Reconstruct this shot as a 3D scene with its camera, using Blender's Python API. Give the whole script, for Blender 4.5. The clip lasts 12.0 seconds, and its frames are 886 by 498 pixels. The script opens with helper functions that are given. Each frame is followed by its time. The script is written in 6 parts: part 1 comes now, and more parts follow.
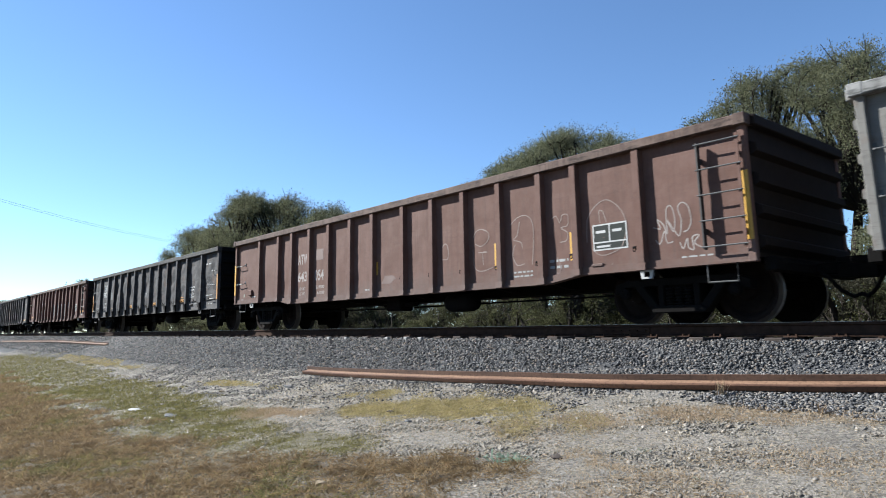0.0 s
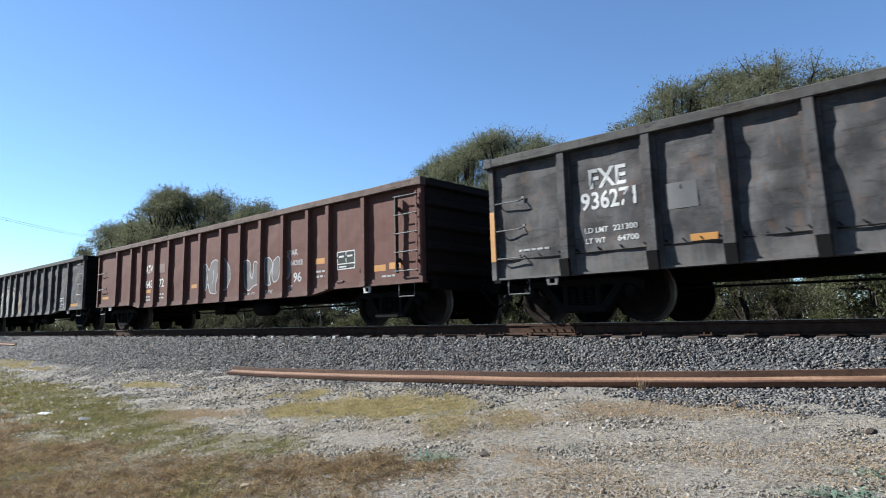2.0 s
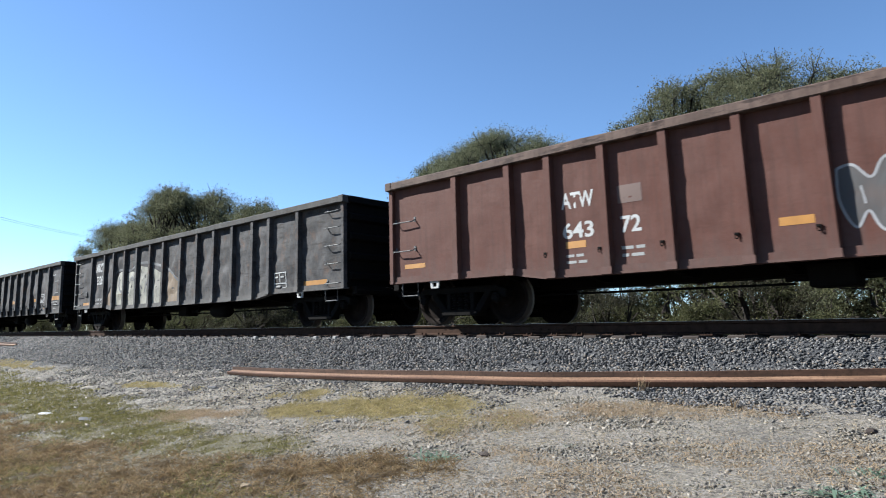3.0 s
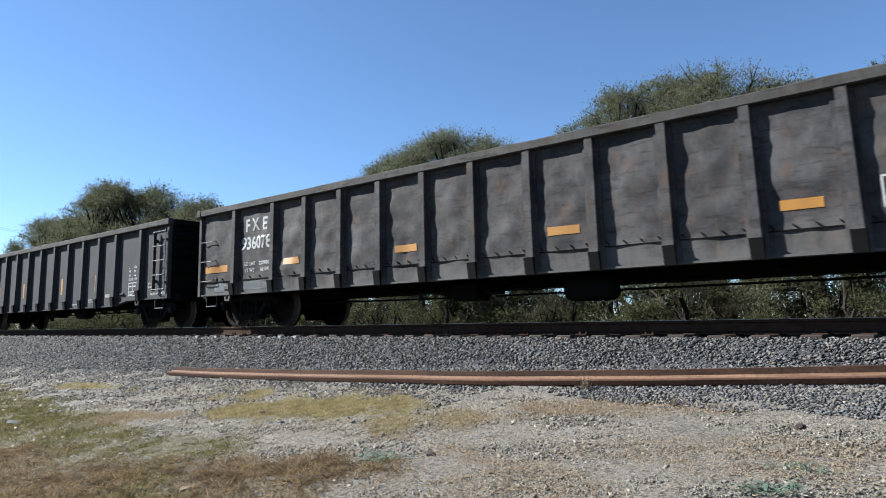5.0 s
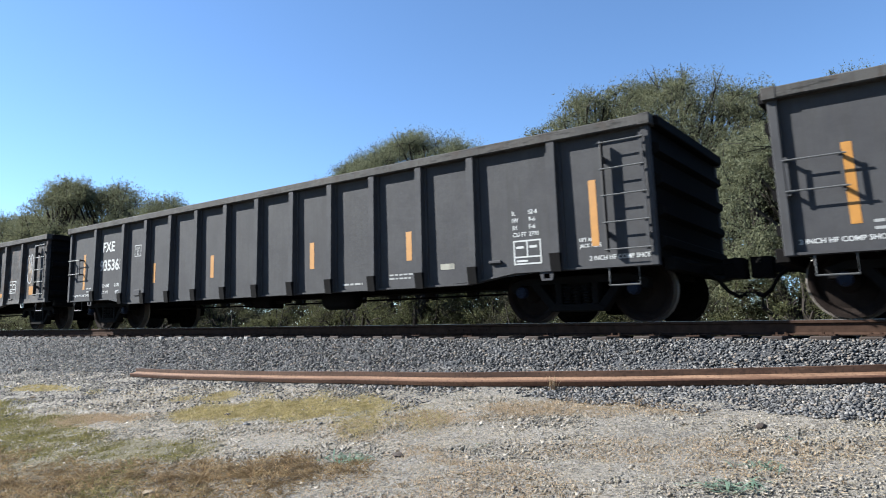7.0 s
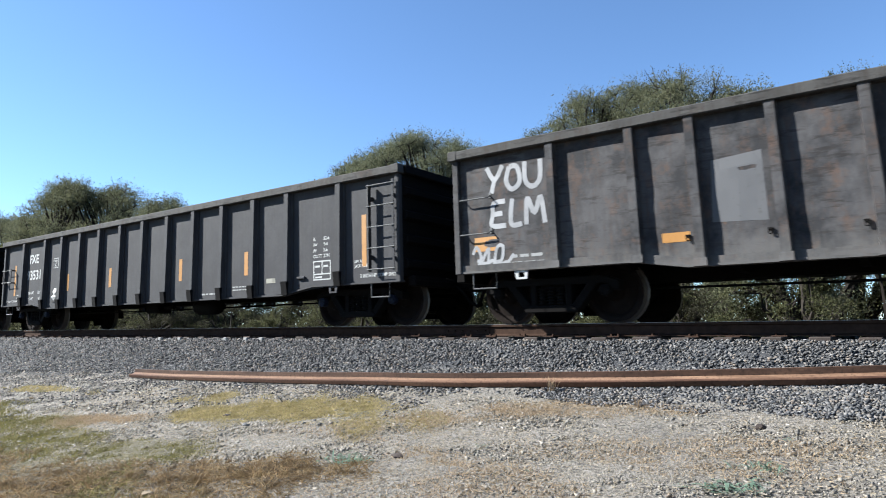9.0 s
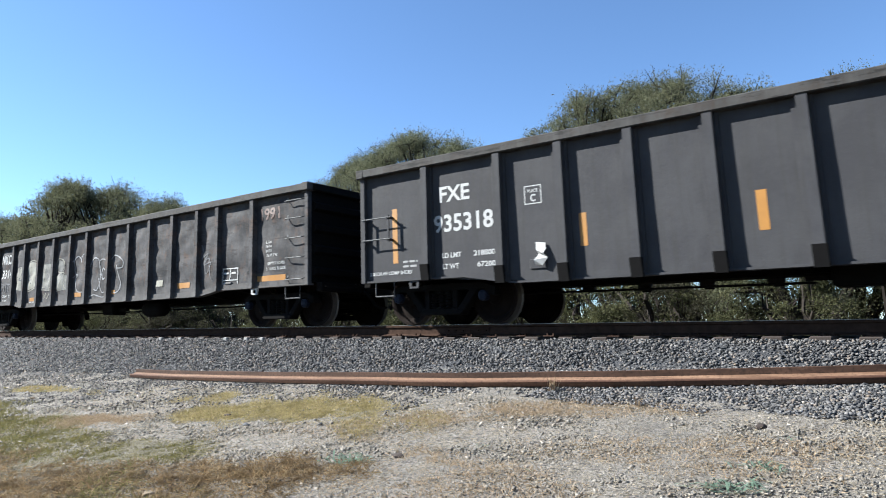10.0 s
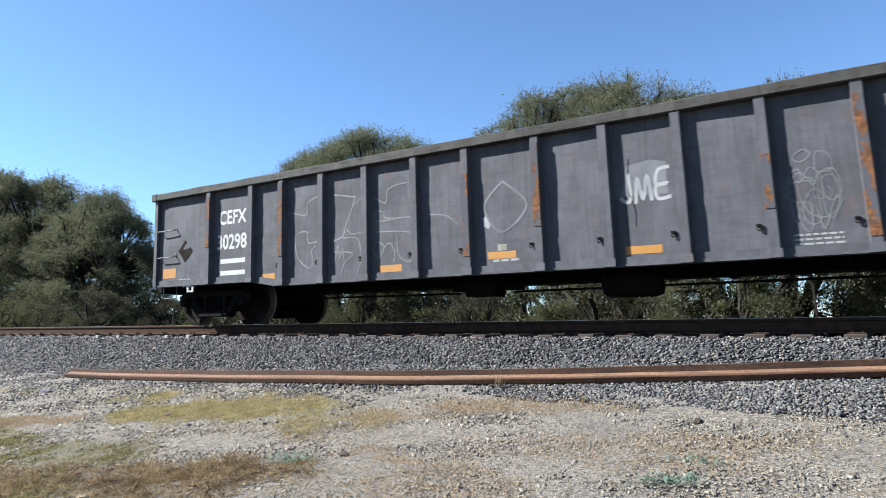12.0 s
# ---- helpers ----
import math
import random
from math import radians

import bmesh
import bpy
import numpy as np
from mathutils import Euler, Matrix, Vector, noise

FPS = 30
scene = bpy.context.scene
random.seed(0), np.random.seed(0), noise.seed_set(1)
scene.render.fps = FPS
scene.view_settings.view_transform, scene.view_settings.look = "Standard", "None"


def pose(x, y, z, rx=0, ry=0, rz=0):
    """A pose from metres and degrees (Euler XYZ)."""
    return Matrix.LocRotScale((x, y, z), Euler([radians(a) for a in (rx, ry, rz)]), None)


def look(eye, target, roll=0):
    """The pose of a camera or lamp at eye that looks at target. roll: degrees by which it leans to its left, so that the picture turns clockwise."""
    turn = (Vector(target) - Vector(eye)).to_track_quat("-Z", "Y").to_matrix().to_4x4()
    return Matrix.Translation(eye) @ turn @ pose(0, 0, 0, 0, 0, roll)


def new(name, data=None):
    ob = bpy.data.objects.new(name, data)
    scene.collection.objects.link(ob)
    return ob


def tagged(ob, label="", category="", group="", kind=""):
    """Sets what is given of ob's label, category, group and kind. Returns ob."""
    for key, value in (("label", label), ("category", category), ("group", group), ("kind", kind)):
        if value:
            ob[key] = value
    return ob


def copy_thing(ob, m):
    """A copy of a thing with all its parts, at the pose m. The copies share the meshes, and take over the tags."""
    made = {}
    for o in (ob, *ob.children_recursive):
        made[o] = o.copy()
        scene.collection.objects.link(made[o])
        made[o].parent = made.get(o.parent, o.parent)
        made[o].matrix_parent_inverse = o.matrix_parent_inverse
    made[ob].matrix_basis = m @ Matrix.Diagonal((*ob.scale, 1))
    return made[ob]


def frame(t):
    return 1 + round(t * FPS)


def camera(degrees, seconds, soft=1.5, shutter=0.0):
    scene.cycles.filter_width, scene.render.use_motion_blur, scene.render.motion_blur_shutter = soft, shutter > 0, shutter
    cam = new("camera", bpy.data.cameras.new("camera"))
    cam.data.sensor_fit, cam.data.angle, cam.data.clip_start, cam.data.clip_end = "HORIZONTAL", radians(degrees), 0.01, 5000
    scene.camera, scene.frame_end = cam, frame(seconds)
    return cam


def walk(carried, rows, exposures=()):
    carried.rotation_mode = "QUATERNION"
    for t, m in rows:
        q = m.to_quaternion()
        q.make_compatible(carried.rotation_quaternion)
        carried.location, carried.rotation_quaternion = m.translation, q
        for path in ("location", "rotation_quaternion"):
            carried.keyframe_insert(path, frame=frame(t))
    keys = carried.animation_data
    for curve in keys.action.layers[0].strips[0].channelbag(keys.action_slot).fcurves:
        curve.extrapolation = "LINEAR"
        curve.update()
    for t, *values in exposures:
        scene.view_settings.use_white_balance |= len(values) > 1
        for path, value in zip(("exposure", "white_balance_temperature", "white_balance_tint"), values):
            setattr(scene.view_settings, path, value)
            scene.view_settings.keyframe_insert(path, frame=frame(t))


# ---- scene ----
# The world: x along the track in the train's direction, y across it away from the camera, z up from the rail head.
# ---- camera ----
cam = camera(66.0, 12.0, soft=1.0, shutter=0.63)
scene.cycles.rolling_shutter_type, scene.cycles.rolling_shutter_duration = "TOP", 0.09   # the sensor reads out its rows from top to bottom
EYE = (0.0, 0.0, -0.163)
PAN = [  # seconds, yaw, pitch, lean
    (0.0, 50.24, 7.18, 0.06), (0.5, 48.23, 7.13, 0.06), (1.0, 45.75, 7.07, 0.06), (1.5, 44.23, 7.07, 0.26), (2.0, 44.35, 7.08, 0.20),
    (2.5, 44.38, 7.09, 0.23), (3.4, 44.36, 7.07, 0.22), (4.2, 44.45, 7.03, 0.22), (4.5, 43.86, 7.00, 0.22), (5.0, 40.01, 7.02, 0.19),
    (5.5, 37.83, 7.07, 0.22), (6.0, 37.07, 7.14, 0.24), (6.5, 37.30, 7.15, 0.12), (7.0, 37.37, 7.11, 0.13), (7.5, 37.33, 7.17, 0.14),
    (9.5, 37.31, 7.17, 0.12), (10.0, 37.35, 7.15, 0.18), (10.5, 37.34, 7.09, 0.25), (11.0, 37.16, 7.12, 0.18), (11.5, 36.33, 7.08, 0.22),
    (12.0, 33.02, 6.96, 0.18)]


def sight(yaw, pitch, lean):
    a, b = radians(yaw), radians(pitch)
    way = Vector((-math.sin(a) * math.cos(b), math.cos(a) * math.cos(b), math.sin(b)))
    return look(EYE, Vector(EYE) + way, -lean)


walk(cam, [(t, sight(*row)) for t, *row in PAN],
     exposures=[(0.0, 1.70), (4.5, 1.65), (5.0, 1.62), (5.5, 1.74), (5.9, 1.76), (6.4, 1.92), (10.0, 1.94), (12.0, 1.94)])

# ---- light ----
TO_SUN = Vector((-0.25, -0.14, 0.2)).normalized()
world = bpy.data.worlds.new("sky")
scene.world = world
world.use_nodes = True
sky = world.node_tree.nodes.new("ShaderNodeTexSky")
sky.sky_type, sky.sun_disc = "NISHITA", False
sky.sun_elevation = math.asin(TO_SUN.z)
sky.sun_rotation = math.atan2(TO_SUN.x, TO_SUN.y)
sky.air_density, sky.dust_density, sky.ozone_density, sky.altitude = 1.0, 0.0, 4.5, 1500
world.node_tree.links.new(sky.outputs[0], world.node_tree.nodes["Background"].inputs[0])
world.node_tree.nodes["Background"].inputs[1].default_value = 0.061
sun = new("sun", bpy.data.lights.new("sun", "SUN"))
sun.data.energy, sun.data.angle, sun.data.color = 5.0, radians(0.53), (1.0, 0.97, 0.92)
sun.matrix_world = look(TO_SUN * 50, (0, 0, 0))
scene.view_settings.use_white_balance = True
scene.view_settings.white_balance_temperature, scene.view_settings.white_balance_tint = 6150, 7

# ---- materials ----


class Nodes:
    """Builds node materials."""

    def __init__(self, name):
        self.mat = bpy.data.materials.new(name)
        self.mat.use_nodes = True
        self.tree = self.mat.node_tree
        self.bsdf = self.tree.nodes["Principled BSDF"]
        self.coords = self.tree.nodes.new("ShaderNodeTexCoord").outputs["Object"]

    def node(self, kind, **inputs):
        n = self.tree.nodes.new("ShaderNode" + kind)
        for key, value in inputs.items():
            self.put(n, key, value)
        return n

    def put(self, n, key, value):
        socket = n.inputs[int(key[1:])] if key[0] == "_" and key[1:].isdigit() else n.inputs[key]
        if isinstance(value, bpy.types.NodeSocket):
            self.tree.links.new(value, socket)
        else:
            socket.default_value = value

    def noise(self, scale, detail=4.0, rough=0.6, stretch=None, where=None):
        v = where or self.coords
        if stretch:
            m = self.node("Mapping", Vector=v)
            m.inputs["Scale"].default_value = stretch
            v = m.outputs[0]
        return self.node("TexNoise", Vector=v, Scale=scale, Detail=detail, Roughness=rough).outputs[0]

    def ramp(self, value, *stops):
        n = self.node("ValToRGB", Fac=value)
        e = n.color_ramp.elements
        while len(e) < len(stops):
            e.new(0.5)
        for k, (at, col) in zip(e, stops):
            k.position, k.color = at, (*col, 1) if len(col) == 3 else col
        return n.outputs[0]

    def step(self, value, low, high):
        n = self.node("MapRange", Value=value)
        n.inputs["From Min"].default_value, n.inputs["From Max"].default_value = low, high
        return n.outputs[0]

    def mix(self, fac, a, b, how="MIX"):
        n = self.tree.nodes.new("ShaderNodeMix")
        n.data_type, n.blend_type = "RGBA", how
        for key, value in ((0, fac), (6, a), (7, b)):
            if isinstance(value, bpy.types.NodeSocket):
                self.tree.links.new(value, n.inputs[key])
            else:
                n.inputs[key].default_value = (*value, 1) if isinstance(value, tuple) and len(value) == 3 else value
        return n.outputs[2]

    def math(self, how, a, b):
        n = self.node("Math", _0=a, _1=b)
        n.operation = how
        return n.outputs[0]

    def done(self, colour, rough=0.7, metal=0.0, bump=None, depth=0.01, strength=0.6, specular=0.4):
        self.put(self.bsdf, "Base Color", colour if isinstance(colour, bpy.types.NodeSocket) else (*colour, 1))
        self.put(self.bsdf, "Roughness", rough)
        self.put(self.bsdf, "Metallic", metal)
        self.put(self.bsdf, "Specular IOR Level", specular)
        if bump is not None:
            b = self.node("Bump", Height=bump, Distance=depth, Strength=strength)
            self.put(self.bsdf, "Normal", b.outputs[0])
        return self.mat


def car_paint(name, base, worn, rust, dirt, rusty=0.5, dust=0.0):
    """Old paint on steel sheet: faded cloudy patches, run-down streaks, rust freckles and a dusty film."""
    n = Nodes(name)
    info = n.node("ObjectInfo").outputs["Random"]
    world_shift = n.node("VectorMath", _0=n.coords, _1=n.node("CombineXYZ", X=n.math("MULTIPLY", info, 40.0), Y=0.0, Z=n.math("MULTIPLY", info, 23.0)).outputs[0]).outputs[0]
    cloud = n.noise(1.9, 6.0, 0.66, None, world_shift)
    streak = n.noise(2.6, 5.0, 0.65, (4.5, 4.5, 0.3), world_shift)
    blot = n.noise(3.4, 5.0, 0.7, (1.0, 1.0, 0.8), world_shift)
    fine = n.noise(24.0, 5.0, 0.75)
    scuff = n.noise(4.0, 5.0, 0.7, (0.55, 1.0, 3.2), world_shift)
    c = n.mix(n.step(cloud, 0.40, 0.60), base, worn)
    c = n.mix(n.math("MULTIPLY", n.step(streak, 0.48, 0.72), 0.6), c, dirt)
    c = n.mix(n.math("MULTIPLY", n.step(blot, 0.58 - 0.06 * rusty, 0.68), 0.15 + 0.6 * rusty), c, rust)
    c = n.mix(n.math("MULTIPLY", n.step(n.math("ADD", n.math("MULTIPLY", fine, 0.45), n.math("MULTIPLY", streak, 0.55)), 0.66 - 0.14 * rusty, 0.78 - 0.12 * rusty), 0.7), c, rust)
    c = n.mix(n.math("MULTIPLY", n.step(fine, 0.56, 0.8), 0.22), c, tuple(v * 1.7 for v in worn))
    c = n.mix(n.math("MULTIPLY", n.step(scuff, 0.54, 0.63), 0.8 * rusty), c, tuple(v * 0.45 for v in dirt))
    c = n.mix(n.math("MULTIPLY", info, 0.15), c, dirt)
    # road dust thrown up against the foot of the sides
    low = n.math("SUBTRACT", n.node("SeparateXYZ", Vector=n.coords).outputs[2], n.math("MULTIPLY", n.math("ADD", cloud, streak), 0.55))
    c = n.mix(n.math("MULTIPLY", n.step(low, 0.55, 0.15), dust), c, (0.094, 0.089, 0.084))
    return n.done(c, n.step(fine, -0.9, 0.9), 0.0, n.math("ADD", fine, n.math("MULTIPLY", cloud, 3.0)), 0.004, 0.5, 0.14)


def plain(name, colour, rough=0.6, metal=0.0, vary=0.25, scale=6.0, specular=0.4):
    n = Nodes(name)
    dark = tuple(v * (1 - vary) for v in colour)
    c = n.mix(n.step(n.noise(scale, 6.0, 0.65), 0.3, 0.7), dark, colour)
    return n.done(c, rough, metal, n.noise(scale * 6, 4.0), 0.002, 0.4, specular)


def flaked(name, colour, under, cloudy=0.0):
    """Thin old lettering paint, worn through in flecks, or sprayed in an uneven cloud."""
    n = Nodes(name)
    c = n.mix(n.step(n.noise(14.0, 6.0, 0.75), 0.60, 0.72), colour, under)
    c = n.mix(n.math("MULTIPLY", n.step(n.noise(3.1, 5.0, 0.65), 0.45, 0.62), cloudy), c, under)
    return n.done(c, 0.7)


GREY = car_paint("grey_car_paint", (0.0226, 0.0226, 0.0243), (0.0588, 0.0565, 0.0576), (0.0836, 0.0486, 0.0322), (0.0339, 0.0289, 0.0261), 0.75, 0.6)
CHARCOAL = car_paint("charcoal_car_paint", (0.0322, 0.0316, 0.0345), (0.0407, 0.0401, 0.0424), (0.0362, 0.0297, 0.0261), (0.0297, 0.0289, 0.0276), 0.0)
BLUEGREY = car_paint("blue_grey_car_paint", (0.0538, 0.0545, 0.0616), (0.0749, 0.0742, 0.0844), (0.1030, 0.0522, 0.0300), (0.0386, 0.0360, 0.0376), 0.2)
BROWN = car_paint("brown_car_paint", (0.088, 0.047, 0.036), (0.106, 0.061, 0.049), (0.075, 0.035, 0.0240), (0.066, 0.040, 0.033), 0.15, 0.3)
RUSSET = car_paint("russet_car_paint", (0.071, 0.0300, 0.0225), (0.081, 0.038, 0.030), (0.058, 0.0230, 0.0150), (0.050, 0.0255, 0.0205), 0.15, 0.2)
PALE = car_paint("pale_grey_car_paint", (0.108, 0.103, 0.095), (0.132, 0.126, 0.115), (0.106, 0.062, 0.044), (0.138, 0.125, 0.112), 0.5)
# Dirty steel and wheels, coloured darker to hold shade under the cars.
STEEL = plain("dirty_shaded_steel", (0.0063, 0.0056, 0.0053), 0.9, specular=0.06)
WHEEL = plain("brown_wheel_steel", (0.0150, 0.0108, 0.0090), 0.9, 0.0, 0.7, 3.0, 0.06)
SANDSTONE = plain("tan_sandstone", (0.163, 0.122, 0.078), 0.9, 0.0, 0.4, 20.0)
# Near-black holding shade for grey ends and rib feet; also a dark streak.
FOOT = plain("black_shade_and_streak", (0.0062, 0.0058, 0.0058), 0.9, specular=0.06)
TREAD = plain("bright_wheel_rim", (0.115, 0.100, 0.088), 0.45, 0.3, 0.2)
WHITE = flaked("white_lettering", (0.288, 0.288, 0.281), (0.125, 0.125, 0.122))
STENCIL = flaked("small_white_stencilling", (0.188, 0.188, 0.184), (0.075, 0.075, 0.075))
SHADED_STILE = plain("shaded_ladder_stile", (0.021, 0.0185, 0.0175), 0.7)
STEP = plain("worn_grey_step_iron", (0.062, 0.062, 0.062), 0.6)
CHALK = flaked("white_spray_paint", (0.205, 0.205, 0.210), (0.095, 0.095, 0.098), 0.45)
WORN = flaked("worn_pinkish_lettering", (0.185, 0.160, 0.148), (0.105, 0.070, 0.058), 0.4)
# Shade of the brown cars' ends as a dark colour.
END_SHADE = plain("brown_black_end_shade", (0.0165, 0.0115, 0.0098), 0.85, specular=0.12)
THIN = flaked("thin_grey_spray_line", (0.094, 0.094, 0.099), (0.044, 0.044, 0.047), 0.7)
WASH = flaked("thin_cream_wash", (0.075, 0.074, 0.065), (0.034, 0.034, 0.031), 0.8)
FAINT = flaked("faded_spray_paint", (0.059, 0.059, 0.062), (0.031, 0.031, 0.031))
FAINT_BROWN = flaked("faded_pink_spray_paint", (0.091, 0.056, 0.046), (0.062, 0.034, 0.0263))
CREAM = flaked("cream_spray_paint", (0.180, 0.172, 0.138), (0.075, 0.070, 0.059), 0.75)
CHALKY = flaked("rubbed_chalk_line", (0.150, 0.112, 0.098), (0.105, 0.066, 0.054), 0.6)
LEAD = flaked("lead_grey_spray_fill", (0.046, 0.043, 0.043), (0.062, 0.040, 0.033), 0.5)
MIST = flaked("thin_white_overspray", (0.085, 0.086, 0.094), (0.058, 0.059, 0.067), 0.9)
BLUISH = flaked("washed_out_blue_spray", (0.056, 0.064, 0.071), (0.036, 0.037, 0.040), 0.9)
HAZE = flaked("smeared_pale_spray", (0.128, 0.125, 0.106), (0.048, 0.049, 0.046), 1.0)
OCHRE = flaked("ochre_spray_paint", (0.106, 0.069, 0.037), (0.062, 0.047, 0.031))
ORANGE = plain("orange_reflective_tape", (0.290, 0.130, 0.0200), 0.5, 0.0, 0.2)
YELLOW = plain("yellow_reflective_tape", (0.375, 0.200, 0.0156), 0.5, 0.0, 0.15)
BLUECAP = plain("blue_bearing_cap", (0.0075, 0.0110, 0.0220), 0.7, specular=0.15)
PANEL = plain("faded_green_black_panel", (0.024, 0.027, 0.0245), 0.8, specular=0.15)
PATCH = plain("grey_touch_up_paint", (0.053, 0.053, 0.054), 0.7)
CHORD = {}
for coat, (a, b) in {"grey": ((0.037, 0.035, 0.033), (0.039, 0.0275, 0.0206)), "brown": ((0.066, 0.045, 0.037), (0.044, 0.0263, 0.0213)), "pale": ((0.150, 0.147, 0.141), (0.100, 0.094, 0.088))}.items():
    CHORD[coat] = car_paint("dusty_" + coat + "_top_rail", a, tuple(v * 1.5 for v in a), b, tuple(v * 0.6 for v in a), 0.9)


def rust_blooms(name, paint, deep, bright):
    """Paint with ragged blooms of rust that run down it."""
    n = Nodes(name)
    patch = n.math("ADD", n.math("MULTIPLY", n.noise(5.0, 6.0, 0.7, (1.6, 1.0, 0.55)), 0.7), n.math("MULTIPLY", n.noise(28.0, 5.0, 0.7), 0.3))
    c = n.mix(n.step(n.noise(20.0, 5.0, 0.7), 0.4, 0.65), deep, bright)
    c = n.mix(n.step(patch, 0.485, 0.52), paint, c)
    return n.done(c, 0.85, 0.0, patch, 0.004, specular=0.14)


RUSTY = rust_blooms("rust_eaten_paint", (0.054, 0.055, 0.064), (0.062, 0.030, 0.0160), (0.165, 0.070, 0.0260))


def rust_rail(name, deep, light, scale):
    n = Nodes(name)
    c = n.mix(n.step(n.noise(scale, 6.0, 0.7, (0.12, 2.0, 2.0)), 0.35, 0.68), deep, light)
    c = n.mix(n.step(n.noise(30.0, 4.0), 0.5, 0.75), c, tuple(v * 0.6 for v in deep))
    return n.done(c, 0.85, 0.0, n.noise(60.0, 4.0), 0.003, specular=0.2)


# Lit web, shaded foot and head: light is put into the rust tones.
RAIL = rust_rail("lit_rusty_rail_web", (0.095, 0.052, 0.031), (0.180, 0.108, 0.068), 6.0)
RAILRED = rust_rail("shaded_rusty_rail_foot", (0.028, 0.0145, 0.0095), (0.076, 0.041, 0.0260), 5.0)
RAILDEEP = rust_rail("shaded_red_rail_head", (0.045, 0.0200, 0.0120), (0.105, 0.056, 0.034), 4.0)
RAILDUST = plain("dusty_brown_rail_web", (0.046, 0.0270, 0.0190), 0.9, 0.0, 0.5, 8.0, 0.06)
RAILHEAD = plain("polished_rail_head", (0.263, 0.250, 0.237), 0.35, 0.7, 0.2)
TIE = plain("weathered_tie_wood", (0.038, 0.0269, 0.0213), 0.9, 0.0, 0.5, 5.0)
WHITESTONE = plain("whitewashed_concrete", (0.202, 0.197, 0.189), 0.9, 0.0, 0.4, 9.0)
PAPER = plain("crumpled_white_litter", (0.330, 0.325, 0.312), 0.7)


def stone_material(name, dark, light, brown):
    n = Nodes(name)
    r = n.node("NewGeometry").outputs["Random Per Island"]
    c = n.ramp(r, (0.0, dark), (0.22, tuple(0.8 * a + 0.2 * b for a, b in zip(dark, light))), (0.5, tuple((a + b) / 2 for a, b in zip(dark, light))), (0.82, light), (0.93, brown), (1.0, tuple(v * 1.6 for v in light)))
    c = n.mix(n.math("MULTIPLY", n.noise(40.0, 4.0), 0.5), c, tuple(v * 0.6 for v in dark))
    return n.done(c, 0.85, 0.0, n.noise(70.0, 3.0), 0.004)


BALLAST = stone_material("grey_ballast_stone", (0.0115, 0.0122, 0.0142), (0.140, 0.134, 0.130), (0.160, 0.122, 0.090))
PEBBLE = stone_material("pale_gravel_stone", (0.103, 0.094, 0.082), (0.252, 0.227, 0.191), (0.168, 0.123, 0.082))


def blade_material(name, *colours, old=None):
    """Leaves and blades, each of its own shade; old: the colour of the withered clumps among them."""
    n = Nodes(name)
    r = n.node("NewGeometry").outputs["Random Per Island"]
    c = n.ramp(r, *[(k / (len(colours) - 1), col) for k, col in enumerate(colours)])
    if old:
        c = n.mix(n.math("MULTIPLY", n.step(n.noise(6.5, 3.0, 0.6), 0.47, 0.60), 0.75), c, old)
    m = n.done(c, 0.8, specular=0.15)
    t = n.node("BsdfTranslucent", Color=c)
    mixer = n.node("MixShader", _0=0.42, _1=n.bsdf.outputs[0], _2=t.outputs[0])
    n.tree.links.new(mixer.outputs[0], n.tree.nodes["Material Output"].inputs[0])
    return m


DRY = blade_material("dry_grass", (0.1259, 0.0832, 0.0392), (0.2189, 0.1490, 0.0785), (0.3010, 0.2246, 0.1362), (0.1423, 0.1058, 0.0519), (0.2244, 0.1361, 0.0692), old=(0.0831, 0.0551, 0.0277))
GREEN = blade_material("short_olive_grass", (0.0816, 0.0836, 0.0270), (0.1448, 0.1326, 0.0468), (0.2244, 0.1836, 0.0792), (0.1071, 0.1040, 0.0333), old=(0.0653, 0.0612, 0.0216))
YELLOW_GRASS = blade_material("short_yellow_grass", (0.2067, 0.1789, 0.0713), (0.2883, 0.2392, 0.1058), (0.3975, 0.3120, 0.1750), (0.2459, 0.2038, 0.0864), old=(0.1696, 0.1373, 0.0605))
TAN = blade_material("tan_dead_grass", (0.217, 0.154, 0.091), (0.292, 0.217, 0.140), (0.352, 0.274, 0.194))
STRAW = blade_material("bleached_straw", (0.297, 0.248, 0.168), (0.363, 0.311, 0.230), (0.237, 0.185, 0.118), (0.330, 0.267, 0.174))
WEED = blade_material("grey_green_weed", (0.0978, 0.1500, 0.1080), (0.1610, 0.2220, 0.1680), (0.1265, 0.1824, 0.1296))
LEAF = blade_material("olive_mesquite_leaf", (0.076, 0.081, 0.046), (0.095, 0.099, 0.055), (0.112, 0.112, 0.067), (0.086, 0.091, 0.053))
LEAF_PALE = blade_material("yellowish_mesquite_leaf", (0.0883, 0.0959, 0.0563), (0.1101, 0.1166, 0.0667), (0.1268, 0.1297, 0.0805), (0.0953, 0.1034, 0.0633))
LEAF_GREY = blade_material("grey_brush_leaf", (0.0263, 0.0281, 0.0169), (0.039, 0.039, 0.0231), (0.050, 0.046, 0.0294), (0.033, 0.031, 0.0213))
LEAF_BRUSH = blade_material("dull_green_brush_leaf", (0.043, 0.049, 0.022), (0.064, 0.068, 0.030), (0.083, 0.081, 0.040), (0.054, 0.058, 0.028))
BARK = plain("dark_bark", (0.030, 0.0250, 0.0206), 0.95, 0.0, 0.5, 12.0, 0.15)


